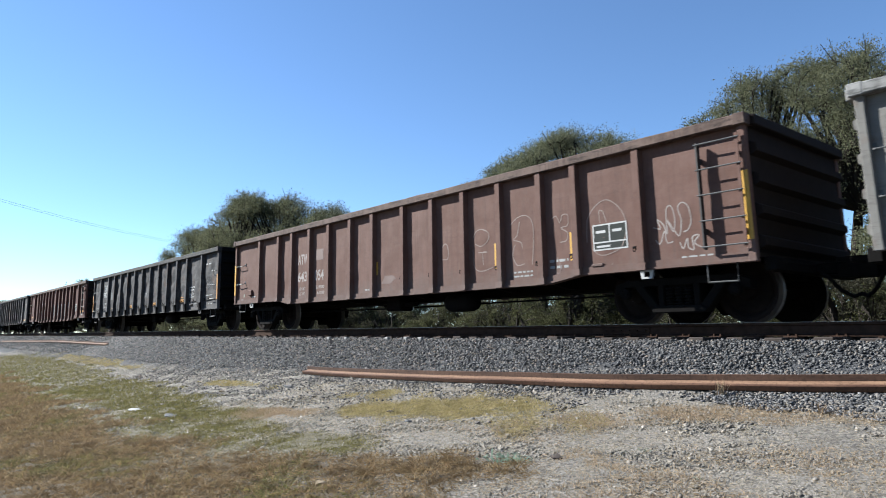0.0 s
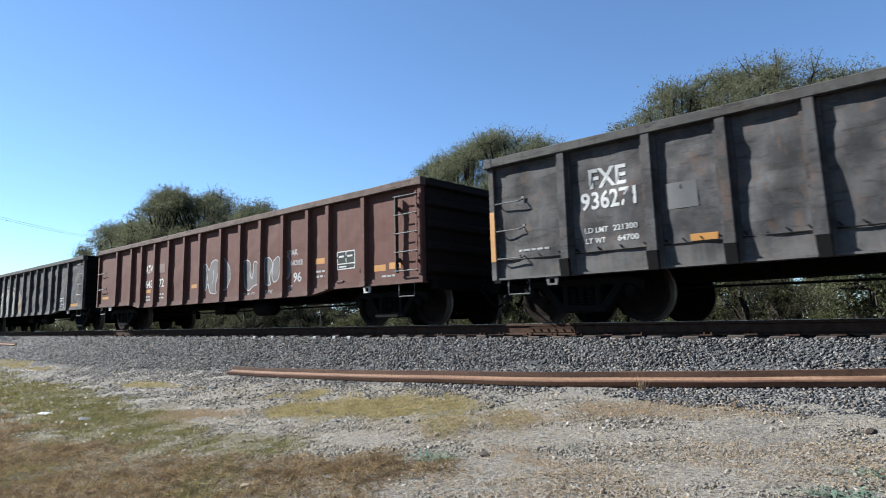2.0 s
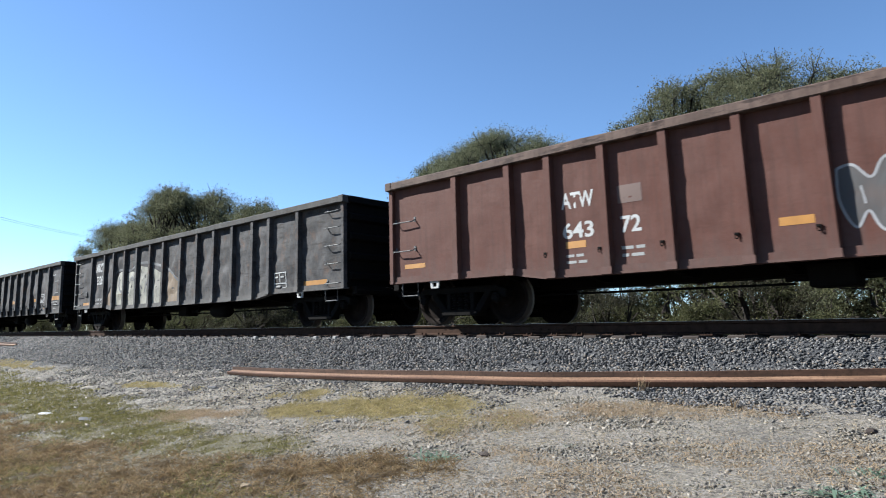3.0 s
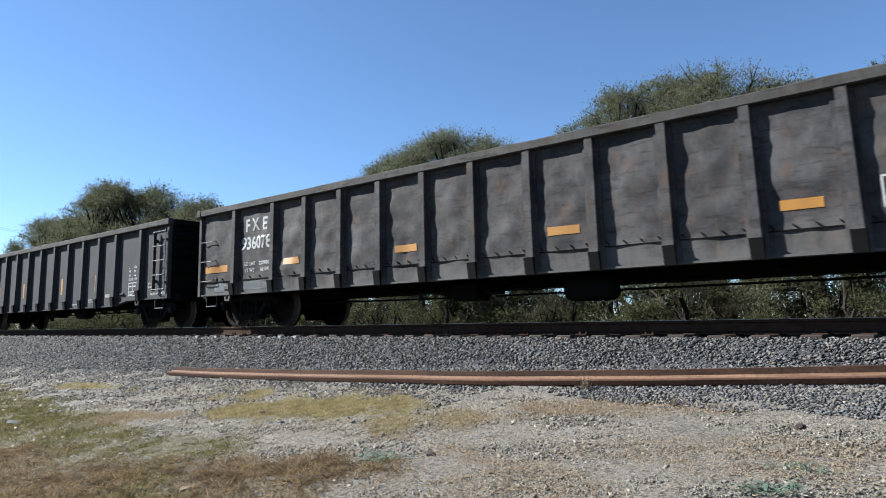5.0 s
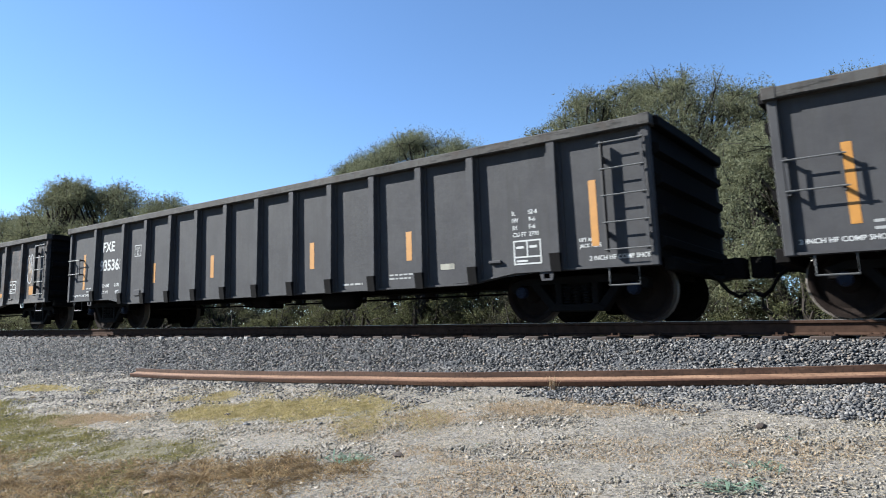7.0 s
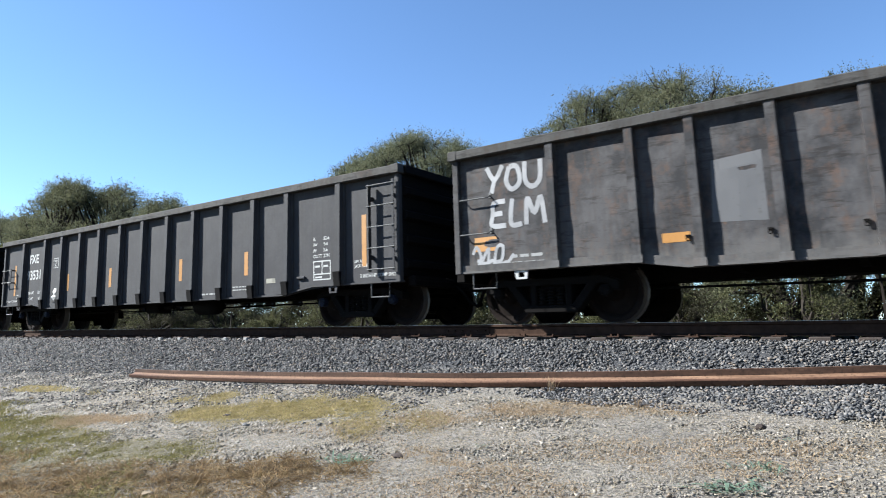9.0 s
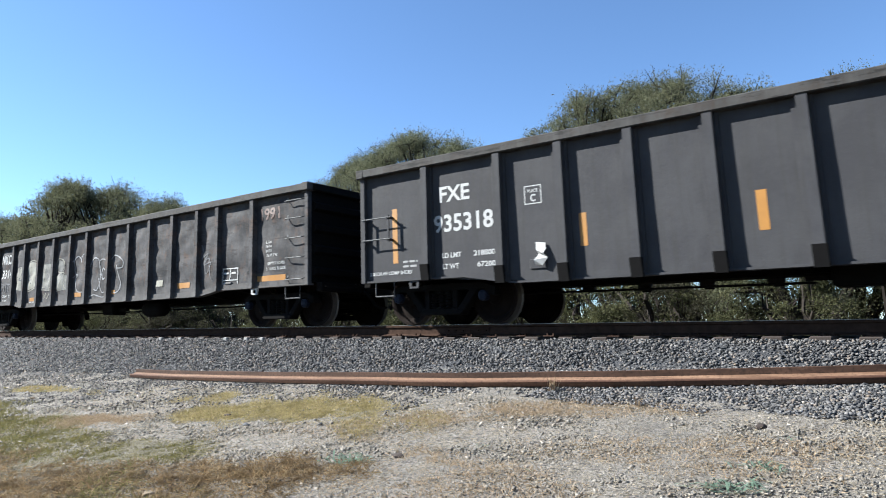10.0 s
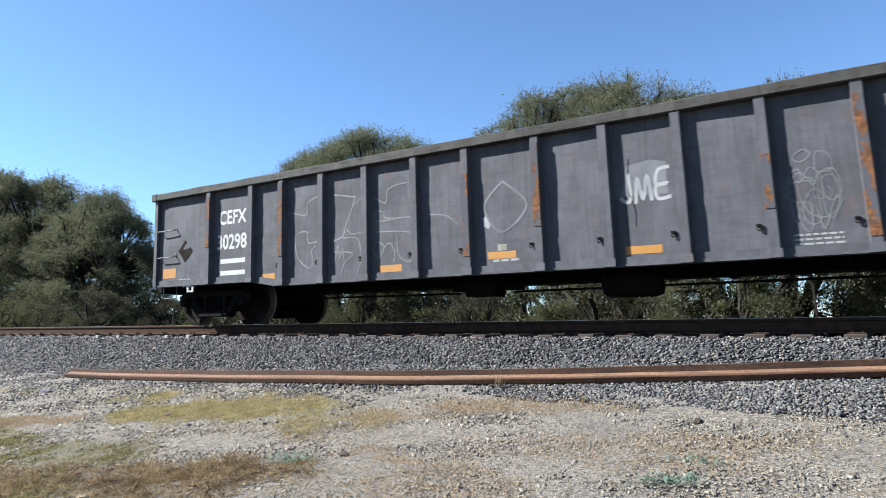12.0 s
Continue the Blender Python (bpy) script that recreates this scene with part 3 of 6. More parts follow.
def turf():
    def tufts(x, y, k):
        size = np.repeat(rng.uniform(0.01, 0.07, len(x)), k)
        x, y = np.repeat(x, k), np.repeat(y, k)
        return x + rng.standard_normal(len(x)) * size, y + rng.standard_normal(len(x)) * size

    def sown(kind, n, x0, x1, y0, y1, power):
        k = n // 12
        x, y = tufts(x1 - (x1 - x0) * rng.uniform(0, 1, k) ** power, rng.uniform(y0, y1, k), 12)
        keep = rng.uniform(0, 1, len(x)) < cover(kind, x, y)
        return x[keep], y[keep]

    def sown_patches(kind, density):
        out = []
        for cx, cy, a, b, turn, thick in PATCHES[kind]:
            far = max(1.0, math.hypot(cx, cy) / 8)
            k = int(density * a * b * 7 / far ** 1.5 / 12)
            out.append(tufts(cx + rng.uniform(-1.3, 1.3, k) * a, cy + rng.uniform(-1.4, 1.4, k) * b, 12))
        x, y = np.concatenate([p[0] for p in out]), np.concatenate([p[1] for p in out])
        keep = rng.uniform(0, 1, len(x)) < cover(kind, x, y)
        return x[keep], y[keep]

    def far_off(x, y, near):
        return np.clip(np.hypot(x, y) / near, 0.8, 2.8)

    x, y = (np.concatenate(p) for p in zip(sown("dry", 690000, -38, -1.0, 0.7, 4.4, 1.7), sown("dry", 60000, -14, 5.0, -5.0, 0.8, 1.2), sown("dry", 20000, -1.2, 5.0, 0.5, 2.0, 1.0)))
    n = len(x)
    far = far_off(x, y, 10)
    tall = 0.75 + 0.6 * np.clip(np.sin(x * 6.1 + 2 * np.sin(y * 4.3)) * np.sin(y * 7.7 + x), 0, 1)
    olive = (ragged(x * 0.7 + 4, y * 0.8) + 0.25 * rng.standard_normal(n)) > 0.42
    length, lean, width = rng.uniform(0.045, 0.145, n) * tall * far ** 0.4, rng.uniform(0.42, 1.0, n), rng.uniform(0.0026, 0.0058, n) * far
    for name, keep, material, label in (("dry_grass", ~olive, DRY, "dry brown trampled grass"), ("olive_grass", olive, GREEN, "olive tufts among the dry grass")):
        blades(name, x[keep], y[keep], length[keep], lean[keep], width[keep], material, label, "grass", 0.015)
    x, y = (np.concatenate(p) for p in zip(sown("green", 260000, -45, -3.0, 2.2, 7.0, 1.9), sown_patches("green", 8000)))
    n = len(x)
    far = far_off(x, y, 9)
    blades("green_grass", x, y, rng.uniform(0.02, 0.075, n) * far ** 0.4, rng.uniform(0.25, 0.95, n), rng.uniform(0.0022, 0.005, n) * far, GREEN, "short olive-green grass", "grass")
    for kind, name, material, label, density in (("yellow", "yellow_grass", YELLOW_GRASS, "low yellow-green grass patch", 13000), ("tan", "tan_grass", TAN, "tan dead grass matted on the gravel", 12000)):
        x, y = sown_patches(kind, density)
        n = len(x)
        far = far_off(x, y, 9)
        blades(name, x, y, rng.uniform(0.02, 0.07, n) * far ** 0.4, rng.uniform(0.35, 0.95, n), rng.uniform(0.0022, 0.005, n) * far, material, label, "grass", 0.006)
    n = 120000
    x = 3.5 - 14.0 * rng.uniform(0, 1, n) ** 1.2
    y = 2.6 + 4.2 * rng.uniform(0, 1, n)
    keep = (rng.uniform(0, 1, n) < 0.72 + 0.28 * np.sin(x * 1.7 + y) * np.sin(y * 2.3)) & (grassy(x, y) < 0.5) & (y < spill_line(x, y) - 0.02)
    x, y = x[keep], y[keep]
    n = len(x)
    blades("straw", x, y, rng.uniform(0.012, 0.042, n), rng.uniform(0.55, 1.0, n), rng.uniform(0.0014, 0.0032, n), STRAW, "bleached straw lying flat on the gravel", "straw", 0.012)


def weed(name, x, y, size, leaves, material, label):
    """A low rosette of narrow leaves."""
    bm = bmesh.new()
    r = random.Random(int(x * 100) + int(y * 77))
    for k in range(leaves):
        a, l = r.uniform(0, math.tau), size * r.uniform(0.3, 0.8)
        rise, w = r.uniform(0.05, 0.6), size * r.uniform(0.02, 0.045)
        d, s = Vector((math.cos(a), math.sin(a), 0)), Vector((-math.sin(a), math.cos(a), 0)) * w
        root = Vector((r.gauss(0, 0.5), r.gauss(0, 0.5), 0)) * size * 0.8
        m, t = root + d * l * 0.5 + Vector((0, 0, l * rise * 0.6)), root + d * l + Vector((0, 0, l * rise * r.uniform(0.3, 0.8)))
        v = [bm.verts.new(p) for p in (root - s * 0.4, root + s * 0.4, m + s, m - s, t)]
        bm.faces.new(v[:4])
        bm.faces.new((v[3], v[2], v[4]))
    me = mesh_from(bm, name, material)
    ob = new(name, me)
    ob.location = (x, y, float(surface(x, y)))
    return tagged(ob, label, "weed", "weeds on the gravel")


# ---- track ----
RAIL_SHAPE = [(-0.075, -0.185), (0.075, -0.185), (0.075, -0.172), (0.012, -0.150), (0.009, -0.045), (0.036, -0.034), (0.036, -0.006), (0.028, 0.0),
              (-0.028, 0.0), (-0.036, -0.006), (-0.036, -0.034), (-0.009, -0.045), (-0.012, -0.150), (-0.075, -0.172)]


def track():
    line = thing("railway_track", pose(0, TRACK_Y, 0), "single railway track on wooden ties in grey ballast", "track", kind="structure")
    for side in (-1, 1):
        bm = bmesh.new()
        prism(bm, [(u + side * GAUGE, v - 0.002) for u, v in RAIL_SHAPE], "x", -420, 160)
        rail = part("rail", bm, RAILDUST, line, "brown rail with a bright worn head")
        bm = bmesh.new()
        box(bm, -420, 160, side * GAUGE - 0.024, side * GAUGE + 0.024, -0.004, 0.002)
        part("running_surface", bm, RAILHEAD, rail, "polished steel strip")
    bm = bmesh.new()
    box(bm, -0.115, 0.115, -1.42, 1.32, -0.36, -0.195, 0.012)
    tie = mesh_from(bm, "tie", TIE)
    bm = bmesh.new()
    box(bm, -0.09, 0.09, -0.17, 0.17, -0.196, -0.178, 0.004)
    for k in (-1, 1):
        box(bm, k * 0.05 - 0.012, k * 0.05 + 0.012, -0.115, -0.082, -0.18, -0.148)
    plate = mesh_from(bm, "tie_plate", RAILDUST)
    for k in range(170):
        x = 8.0 - 0.52 * k + rng.uniform(-0.03, 0.03)
        t = put("tie", tie, line, at=(x, rng.uniform(-0.06, 0.06), rng.uniform(-0.012, 0.004)))
        t.rotation_euler = (0, 0, rng.uniform(-0.02, 0.02))
        put("tie_plate", plate, t, at=(0, -GAUGE, 0))
    bm = bmesh.new()
    for k in range(400):
        x = -80.9 - 0.52 * k
        box(bm, x - 0.115, x + 0.115, -1.32, 1.32, -0.36, -0.195)
    for k in range(100):
        x = 8.6 + 0.52 * k
        box(bm, x - 0.115, x + 0.115, -1.32, 1.32, -0.36, -0.195)
    tagged(part("far_ties", bm, TIE, line), kind="stuff")
    # whitewashed tie ends
    bm = bmesh.new()
    box(bm, -0.062, 0.062, -0.04, 0.04, -0.05, 0.022, 0.015)
    block = mesh_from(bm, "marker_block", WHITESTONE)
    for x in (-14.71, -13.92, -12.25, -11.56, -11.07):
        tagged(put("marker_block", block, at=(x, 8.62, -0.23)), "small whitewashed concrete block beside the ties", "marker", "whitewashed blocks")
    # joint bars
    for x in (-6.65, 2.89):
        bm = bmesh.new()
        prism(bm, [(0.010, -0.150), (0.034, -0.146), (0.024, -0.10), (0.034, -0.05), (0.010, -0.046)], "x", x - 0.45, x + 0.45)
        for k in range(6):
            rod(bm, [(x - 0.38 + 0.152 * k, 0.02, -0.1), (x - 0.38 + 0.152 * k, 0.055, -0.1)], 0.016)
        for v in bm.verts:
            v.co.y = -GAUGE - v.co.y
        part("joint_bar", bm, RAILDUST, line, "bolted joint bar")


def loose_rail(stops, label):
    """A rail lying on its side, sagging over the uneven ground."""
    rail = thing("loose_rail", Matrix(), label, "rail", "spare rails by the track")
    p = RAIL_SHAPE
    for name, shape in (("foot", [p[0], p[1], p[2], p[3], p[12], p[13]]), ("web", [p[3], p[4], p[11], p[12]]), ("head", p[4:12])):
        bm = bmesh.new()
        rings = [[bm.verts.new((x, y - (v + 0.09) * 0.78 - u * 0.36, z + u * 0.78 - (v + 0.09) * 0.36)) for u, v in shape] for x, y, z in stops]
        n = len(shape)
        for a, b in zip(rings, rings[1:]):
            for k in range(n):
                bm.faces.new((a[k], a[(k + 1) % n], b[(k + 1) % n], b[k]))
        bm.faces.new(rings[0])
        bm.faces.new(rings[-1][::-1])
        part(name, bm, {"foot": RAILRED, "web": RAIL, "head": RAILDEEP}[name], rail, "red rusty foot, darkened for shade" if name == "foot" else "")
    return rail


def bent(xs, ys, lift, n=30):
    """Stops along a line over the ground."""
    out = []
    for x in np.linspace(xs[0], xs[-1], n + 1):
        y = float(np.interp(x, xs, ys))
        out.append((x, y, float(surface(x, y)) + lift))
    return out


def dropped(name, x, y, size, flat, material, label, category, group="", seed=1):
    """One lump or scrap lying on the ground: an uneven, many-sided slab."""
    r = random.Random(seed)
    bm = bmesh.new()
    bmesh.ops.create_icosphere(bm, subdivisions=2, radius=1.0)
    for v in bm.verts:
        k = 1 + 0.55 * noise.noise(v.co * 1.3 + Vector((seed * 3.7, 0, 0)))
        v.co = Vector((v.co.x * size * k, v.co.y * size * 0.6 * k, v.co.z * size * flat * k))
    ob = new(name, mesh_from(bm, name, material))
    ob.matrix_world = pose(x, y, float(surface(x, y)) + size * flat * 0.45, r.uniform(-6, 6), r.uniform(-6, 6), r.uniform(-25, 25))
    return tagged(ob, label, category, group)


def dry_tuft(x, y, height, stems, label):
    """Thin dead stalks standing up from one root."""
    bm = bmesh.new()
    r = random.Random(int(x * 991))
    for k in range(stems):
        a, l = r.uniform(0, math.tau), height * r.uniform(0.5, 1.0)
        out = Vector((math.cos(a), math.sin(a), 0)) * l * r.uniform(0.1, 0.6)
        root = Vector((r.gauss(0, 0.02), r.gauss(0, 0.02), 0))
        rod(bm, [root, root + out * 0.4 + Vector((0, 0, l * 0.6)), root + out + Vector((0, 0, l))], [0.003, 0.0025, 0.0012], 3)
    ob = new("dry_weed", mesh_from(bm, "dry_weed", TAN))
    ob.location = (x, y, float(surface(x, y)))
    return tagged(ob, label, "weed")

# ---- trees and brush ----


def crown_clumps(r, half, deep, low, high, size, count):
    """Leaf clumps of a flat-topped, uneven crown: centre and radius."""
    out = []
    lobes = [(r.uniform(-0.95, 0.95), r.uniform(-0.8, 0.8), r.uniform(0.16, 0.30), r.uniform(0.75, 1.0)) for k in range(11)]
    while len(out) < count:
        u, v = r.uniform(-1, 1), r.uniform(-1, 1)
        if u * u + v * v > 1:
            continue
        lobe = max(h * math.exp(-((u - a) ** 2 + 0.5 * (v - b) ** 2) / (2 * w * w)) for a, b, w, h in lobes)
        roof = low + (high - low) * (1 - (u * u + v * v) ** 1.6 * 0.5) * (0.87 + 0.14 * lobe) * r.uniform(0.95, 1.03)
        z = roof - size * 0.7 if r.random() < 0.55 else r.uniform(low + size * 0.5, max(low + size * 0.6, roof - size))
        out.append((Vector((u * half, v * deep, z)), size * r.uniform(0.7, 1.2)))
    return out


def tree_parts(seed, half, deep, low, high, size, count, leaves, stems=4, droop=0.0, spiky=1.0):
    """Limbs of a spreading thorn tree as bars of (points, radii), and its leaf places and directions."""
    r, g = random.Random(seed), np.random.default_rng(seed)
    clumps = crown_clumps(r, half, deep, low, high, size, count)
    forks = []
    bars = []
    girth = 0.02 * high + 0.03
    for k in range(stems):
        a = math.tau * (k + r.uniform(-0.3, 0.3)) / stems
        foot = Vector((math.cos(a) * 0.2, math.sin(a) * 0.2, -0.15))
        knee = foot + Vector((math.cos(a) * half * 0.12, math.sin(a) * deep * 0.12, high * 0.2)) + Vector((r.uniform(-0.2, 0.2), r.uniform(-0.2, 0.2), 0))
        fork = Vector((math.cos(a) * half * 0.38, math.sin(a) * deep * 0.38, high * r.uniform(0.36, 0.46)))
        bars.append(([foot, knee, (knee + fork) / 2 + Vector((r.uniform(-0.2, 0.2), r.uniform(-0.2, 0.2), 0.1)), fork], [girth, girth * 0.85, girth * 0.7, girth * 0.55]))
        forks.append(fork)
    at, along = [], []
    for c, size in clumps:
        f = min(forks, key=lambda p: (p - c).length)
        if c.z < f.z:
            f = Vector((f.x * 0.6, f.y * 0.6, max(0.3, c.z - 0.5)))
        m = (f + c) / 2 + Vector((r.uniform(-0.3, 0.3), r.uniform(-0.3, 0.3), r.uniform(0.0, 0.35)))
        bars.append(([f, m, c], [girth * 0.42, girth * 0.28, girth * 0.14]))
        n = max(4, leaves // count // 70)
        for k in range(70):
            w = g.normal(0, 1, 3)
            w[2] = w[2] * 0.75 + 0.12 - droop
            w += 0.22 * spiky * np.array((c.x / half, c.y / deep, 1.4 * (c.z - low) / (high - low)))
            w /= np.linalg.norm(w)
            span = size * g.uniform(0.5, 0.95) * (1 + 0.35 * spiky * (g.random() > 0.8))
            s = (0.25 + 0.75 * g.uniform(0, 1, n) ** 0.9)[:, None]
            at.append(np.array(c) + w * span * s + np.array((0, 0, -0.18 - droop)) * span * s ** 2 + g.normal(0, 0.06 * size, (n, 3)))
            along.append(np.repeat(w[None], n, 0))
            if k % 14 == 0:
                bars.append(([c, c + Vector(w) * span * 0.85], [girth * 0.10, 0.006]))
    return bars, np.concatenate(at), np.concatenate(along)


def leaf_mesh(name, at, along, leaf, material, seed):
    """Small pointed leaflets, one island each."""
    g = np.random.default_rng(seed)
    n = len(at)
    d = along * 0.6 + g.normal(0, 0.7, (n, 3))
    d /= np.linalg.norm(d, axis=1, keepdims=True)
    s = np.cross(d, g.normal(0, 1, (n, 3)))
    s /= np.linalg.norm(s, axis=1, keepdims=True) + 1e-9
    l, w = leaf * g.uniform(0.6, 1.4, (n, 1)), leaf * g.uniform(0.22, 0.45, (n, 1))
    v = np.stack([at - d * l * 0.5 - s * w * 0.7, at - d * l * 0.3 + s * w, at + d * l * 0.6], 1)
    f = np.arange(n * 3).reshape(n, 3)
    return mesh_of(v.reshape(-1, 3), f, name, material)


def make_tree(name, m, seed, leaf, material, label, category, group, **shape):
    bars, at, along = tree_parts(seed, **shape)
    tree = thing(name, m, label, category, group)
    bm = bmesh.new()
    for pts, radii in bars:
        rod(bm, pts, [max(v, 0.006) for v in radii], 6 if radii[0] > 0.06 else 3)
    part("trunk", bm, BARK, tree, "dark crooked trunk and limbs")
    put("crown", leaf_mesh("crown", at, along, leaf, material, seed + 1), tree, "fine feathery foliage")
    return tree


def soil(x, y):
    return float(surface(x, y)) - 0.03


def bare_tree(m, seed):
    """A leafless young tree with thin upright twigs."""
    r = random.Random(seed)
    tree = thing("bare_tree", m, "leafless thin tree with upright grey twigs", "tree")
    bm = bmesh.new()

    def grow(p, d, length, radius, level):
        for k in range(3):
            d = (d + Vector((r.uniform(-1, 1), r.uniform(-1, 1), 0.3)) * 0.13).normalized()
            q = p + d * length / 3
            rod(bm, [p, q], [radius * (1 - 0.2 * k), radius * (0.8 - 0.2 * k)], 4)
            p = q
            if level < 4 and (k or level):
                grow(p, (d + Vector((r.uniform(-1, 1), r.uniform(-1, 1), r.uniform(-0.1, 0.6))) * 0.7).normalized(), length * r.uniform(0.5, 0.7), radius * 0.5, level + 1)

    grow(Vector((0, 0, -0.1)), Vector((0.05, 0, 1)), 2.5, 0.05, 0)
    part("trunk", bm, BARK, tree)
    return tree


def trees():
    lab = "spreading olive-green thorn tree behind the track"
    g = "thorn trees behind the track"
    a = make_tree("thorn_tree", pose(-7.5, 21.5, soil(-7, 21)), 11, 0.054, LEAF, lab, "tree", g, half=6.0, deep=3.4, low=2.4, high=9.25, size=0.90, count=265, leaves=290000, spiky=0.5)
    b = make_tree("thorn_tree", pose(-18.33, 21.5, soil(-18, 21)), 23, 0.055, LEAF_PALE, "yellowish thorn tree with a flat crown", "tree", g, half=5.0, deep=3.4, low=2.9, high=9.2, size=0.95, count=260, leaves=290000, spiky=0.5)
    c = make_tree("thorn_tree", pose(-44.54, 20.5, soil(-44, 20)), 37, 0.090, LEAF, "dark dense thorn tree with foliage down to the ground", "tree", g, half=7.3, deep=4.0, low=0.8, high=11.06, size=1.3, count=230, leaves=200000, spiky=0.45)
    d = make_tree("willowy_tree", pose(-2.79, 18.2, soil(-2, 18)), 51, 0.054, LEAF_PALE, "pale green tree with hanging feathery foliage", "tree", g, half=3.0, deep=2.2, low=0.9, high=6.37, size=0.85, count=90, leaves=130000, droop=0.45)
    e = make_tree("thorn_tree", pose(-114.0, 26.0, soil(-114, 26)), 61, 0.26, LEAF, "distant dark thorn tree", "tree", g, half=6.0, deep=5.0, low=0.5, high=9.48, size=1.5, count=50, leaves=22000)
    for src, x, y, turn, size in ((a, -2.58, 23.0, 140, 0.90), (d, 1.21, 20.5, 70, 0.96), (c, -36.61, 20.8, 160, 0.80), (c, -55.25, 22.0, 200, 0.98),
                                  (e, -25.93, 30.0, 60, 0.59), (e, -132.3, 25.0, 300, 0.88), (e, -154.1, 27.0, 20, 0.95), (e, -181.2, 28.0, 110, 1.04), (e, -210.8, 28.0, 10, 1.08)):
        copy_thing(src, pose(x, y, soil(x, y), 0, 0, turn) @ Matrix.Scale(size, 4))
    bare_tree(pose(-1.25, 16.6, soil(-1, 16)), 4)


def brush():
    g = "brush along the track"
    kinds = [make_tree("brush", pose(-6.0, 16.5, soil(-6, 16)), 71, 0.046, LEAF_GREY, "grey-green thorny brush with bare twigs", "shrub", g, half=1.5, deep=1.3, low=0.1, high=2.2, size=0.55, count=15, leaves=9000, stems=5),
             make_tree("brush", pose(-11.0, 17.5, soil(-11, 17)), 83, 0.045, LEAF_BRUSH, "low yellow-green brush beyond the track", "shrub", g, half=1.7, deep=1.3, low=0.0, high=1.6, size=0.5, count=15, leaves=9000, stems=6),
             make_tree("brush", pose(-16.0, 16.0, soil(-16, 16)), 97, 0.050, LEAF_BRUSH, "tall dark brush beyond the track", "shrub", g, half=1.6, deep=1.4, low=0.2, high=2.8, size=0.65, count=15, leaves=9000, stems=5)]
    r = random.Random(5)
    for k in range(58):
        x = 8.0 - 1.15 * k - r.uniform(0, 0.9)
        y = r.choice((15.4, 17.2, 19.0, 21.5, 24.0)) + r.uniform(-0.6, 0.6)
        if x > -10 and r.random() < 0.5:
            y = r.uniform(22, 26)
        copy_thing(kinds[r.choice((0, 0, 1, 1, 2))], pose(x, y, soil(x, y), 0, 0, r.uniform(0, 360)) @ Matrix.Scale(r.uniform(0.75, 1.3), 4))
    for k in range(26):
        x, y = 9.0 - 2.3 * k - r.uniform(0, 1.5), r.uniform(29.5, 33.0)
        copy_thing(kinds[1], pose(x, y, soil(x, y), 0, 0, r.uniform(0, 360)) @ Matrix.Scale(r.uniform(1.25, 1.6), 4))
    for k in range(22):
        x, y = -7.0 - 2.2 * k - r.uniform(0, 1.5), r.uniform(25.5, 28.5)
        copy_thing(kinds[r.choice((0, 2))], pose(x, y, soil(x, y), 0, 0, r.uniform(0, 360)) @ Matrix.Scale(r.uniform(1.0, 1.5), 4))
    for k in range(54):
        x, y = 5.0 - 1.75 * k - r.uniform(0, 1.2), r.uniform(20.0, 25.0)
        copy_thing(kinds[r.choice((0, 2, 2))], pose(x, y, soil(x, y), 0, 0, r.uniform(0, 360)) @ Matrix.Scale(r.uniform(1.15, 1.55), 4))


def wires():
    """Two power poles in the fields with two thin lines between them."""
    ends = ((-110.8, 5.0, 20.1), (-132.9, 56.0, 16.7))
    for x, y, z in ends:
        base = float(surface(x, y))
        pole = thing("power_pole", pose(x, y, base), "weathered wooden power pole in the field", "pole", "power poles")
        bm = bmesh.new()
        rod(bm, [(0, 0, -0.3), (0, 0, z - base + 0.2)], [0.16, 0.11], 8)
        part("post", bm, TIE, pole)
        bm = bmesh.new()
        box(bm, -0.9, 0.9, -0.06, 0.06, z - base - 0.06, z - base + 0.06, 0.01)
        part("crossarm", bm, TIE, pole)
    for off in (-0.8, 0.8):
        (xa, ya, za), (xb, yb, zb) = ends
        pts = [(xa + (xb - xa) * k / 30 + off, ya + (yb - ya) * k / 30, za + 0.06 + (zb - za) * k / 30 - 1.2 * (1 - (2 * k / 30 - 1) ** 2)) for k in range(31)]
        bm = bmesh.new()
        rod(bm, pts, 0.014, 4)
        tagged(new("power_line", mesh_from(bm, "power_line", STEEL)), "thin dark overhead power line across the fields", "cable", "power lines")

# ---- the train ----
SPEED = 15.575
WHEEL_R = 0.457
SHEET, FACE = -1.445, -1.572     # the near side's sheet and the outer face of its top chord
TOP = 2.745
SPIN = []                       # wheelsets
CARS = []                       # cars and where their rear ends stand at the start


def rib_stops(kind, length):
    if kind == "closed":      # fourteen ribs, closer pairs near the ends
        return [v * length / 16.5 for v in (1.77, 2.98, 3.79, 4.76, 5.74, 6.75, 7.70, 8.87, 9.87, 10.84, 11.83, 12.83, 13.59, 14.80)]
    return [v * length / 16.5 for v in (1.49, 2.92, 3.98, 5.04, 6.10, 7.18, 8.25, 9.33, 10.40, 11.47, 12.54, 13.60, 15.04)]


def belly(kind, length, x):
    """The height of the side's lower edge."""
    if kind == "closed":
        return float(np.interp(x, [0, 2.9, 3.6, length - 3.6, length - 2.9, length], [0.78, 0.78, 0.675, 0.675, 0.78, 0.78]))
    if kind == "ribbed":
        return float(np.interp(x, [0, 2.2, 3.1, length - 3.1, length - 2.2, length], [0.727, 0.727, 0.592, 0.592, 0.727, 0.727]))
    return float(np.interp(x, [0, length], [0.706, 0.706]))


SKIN = {}                       # each car's bays and dents


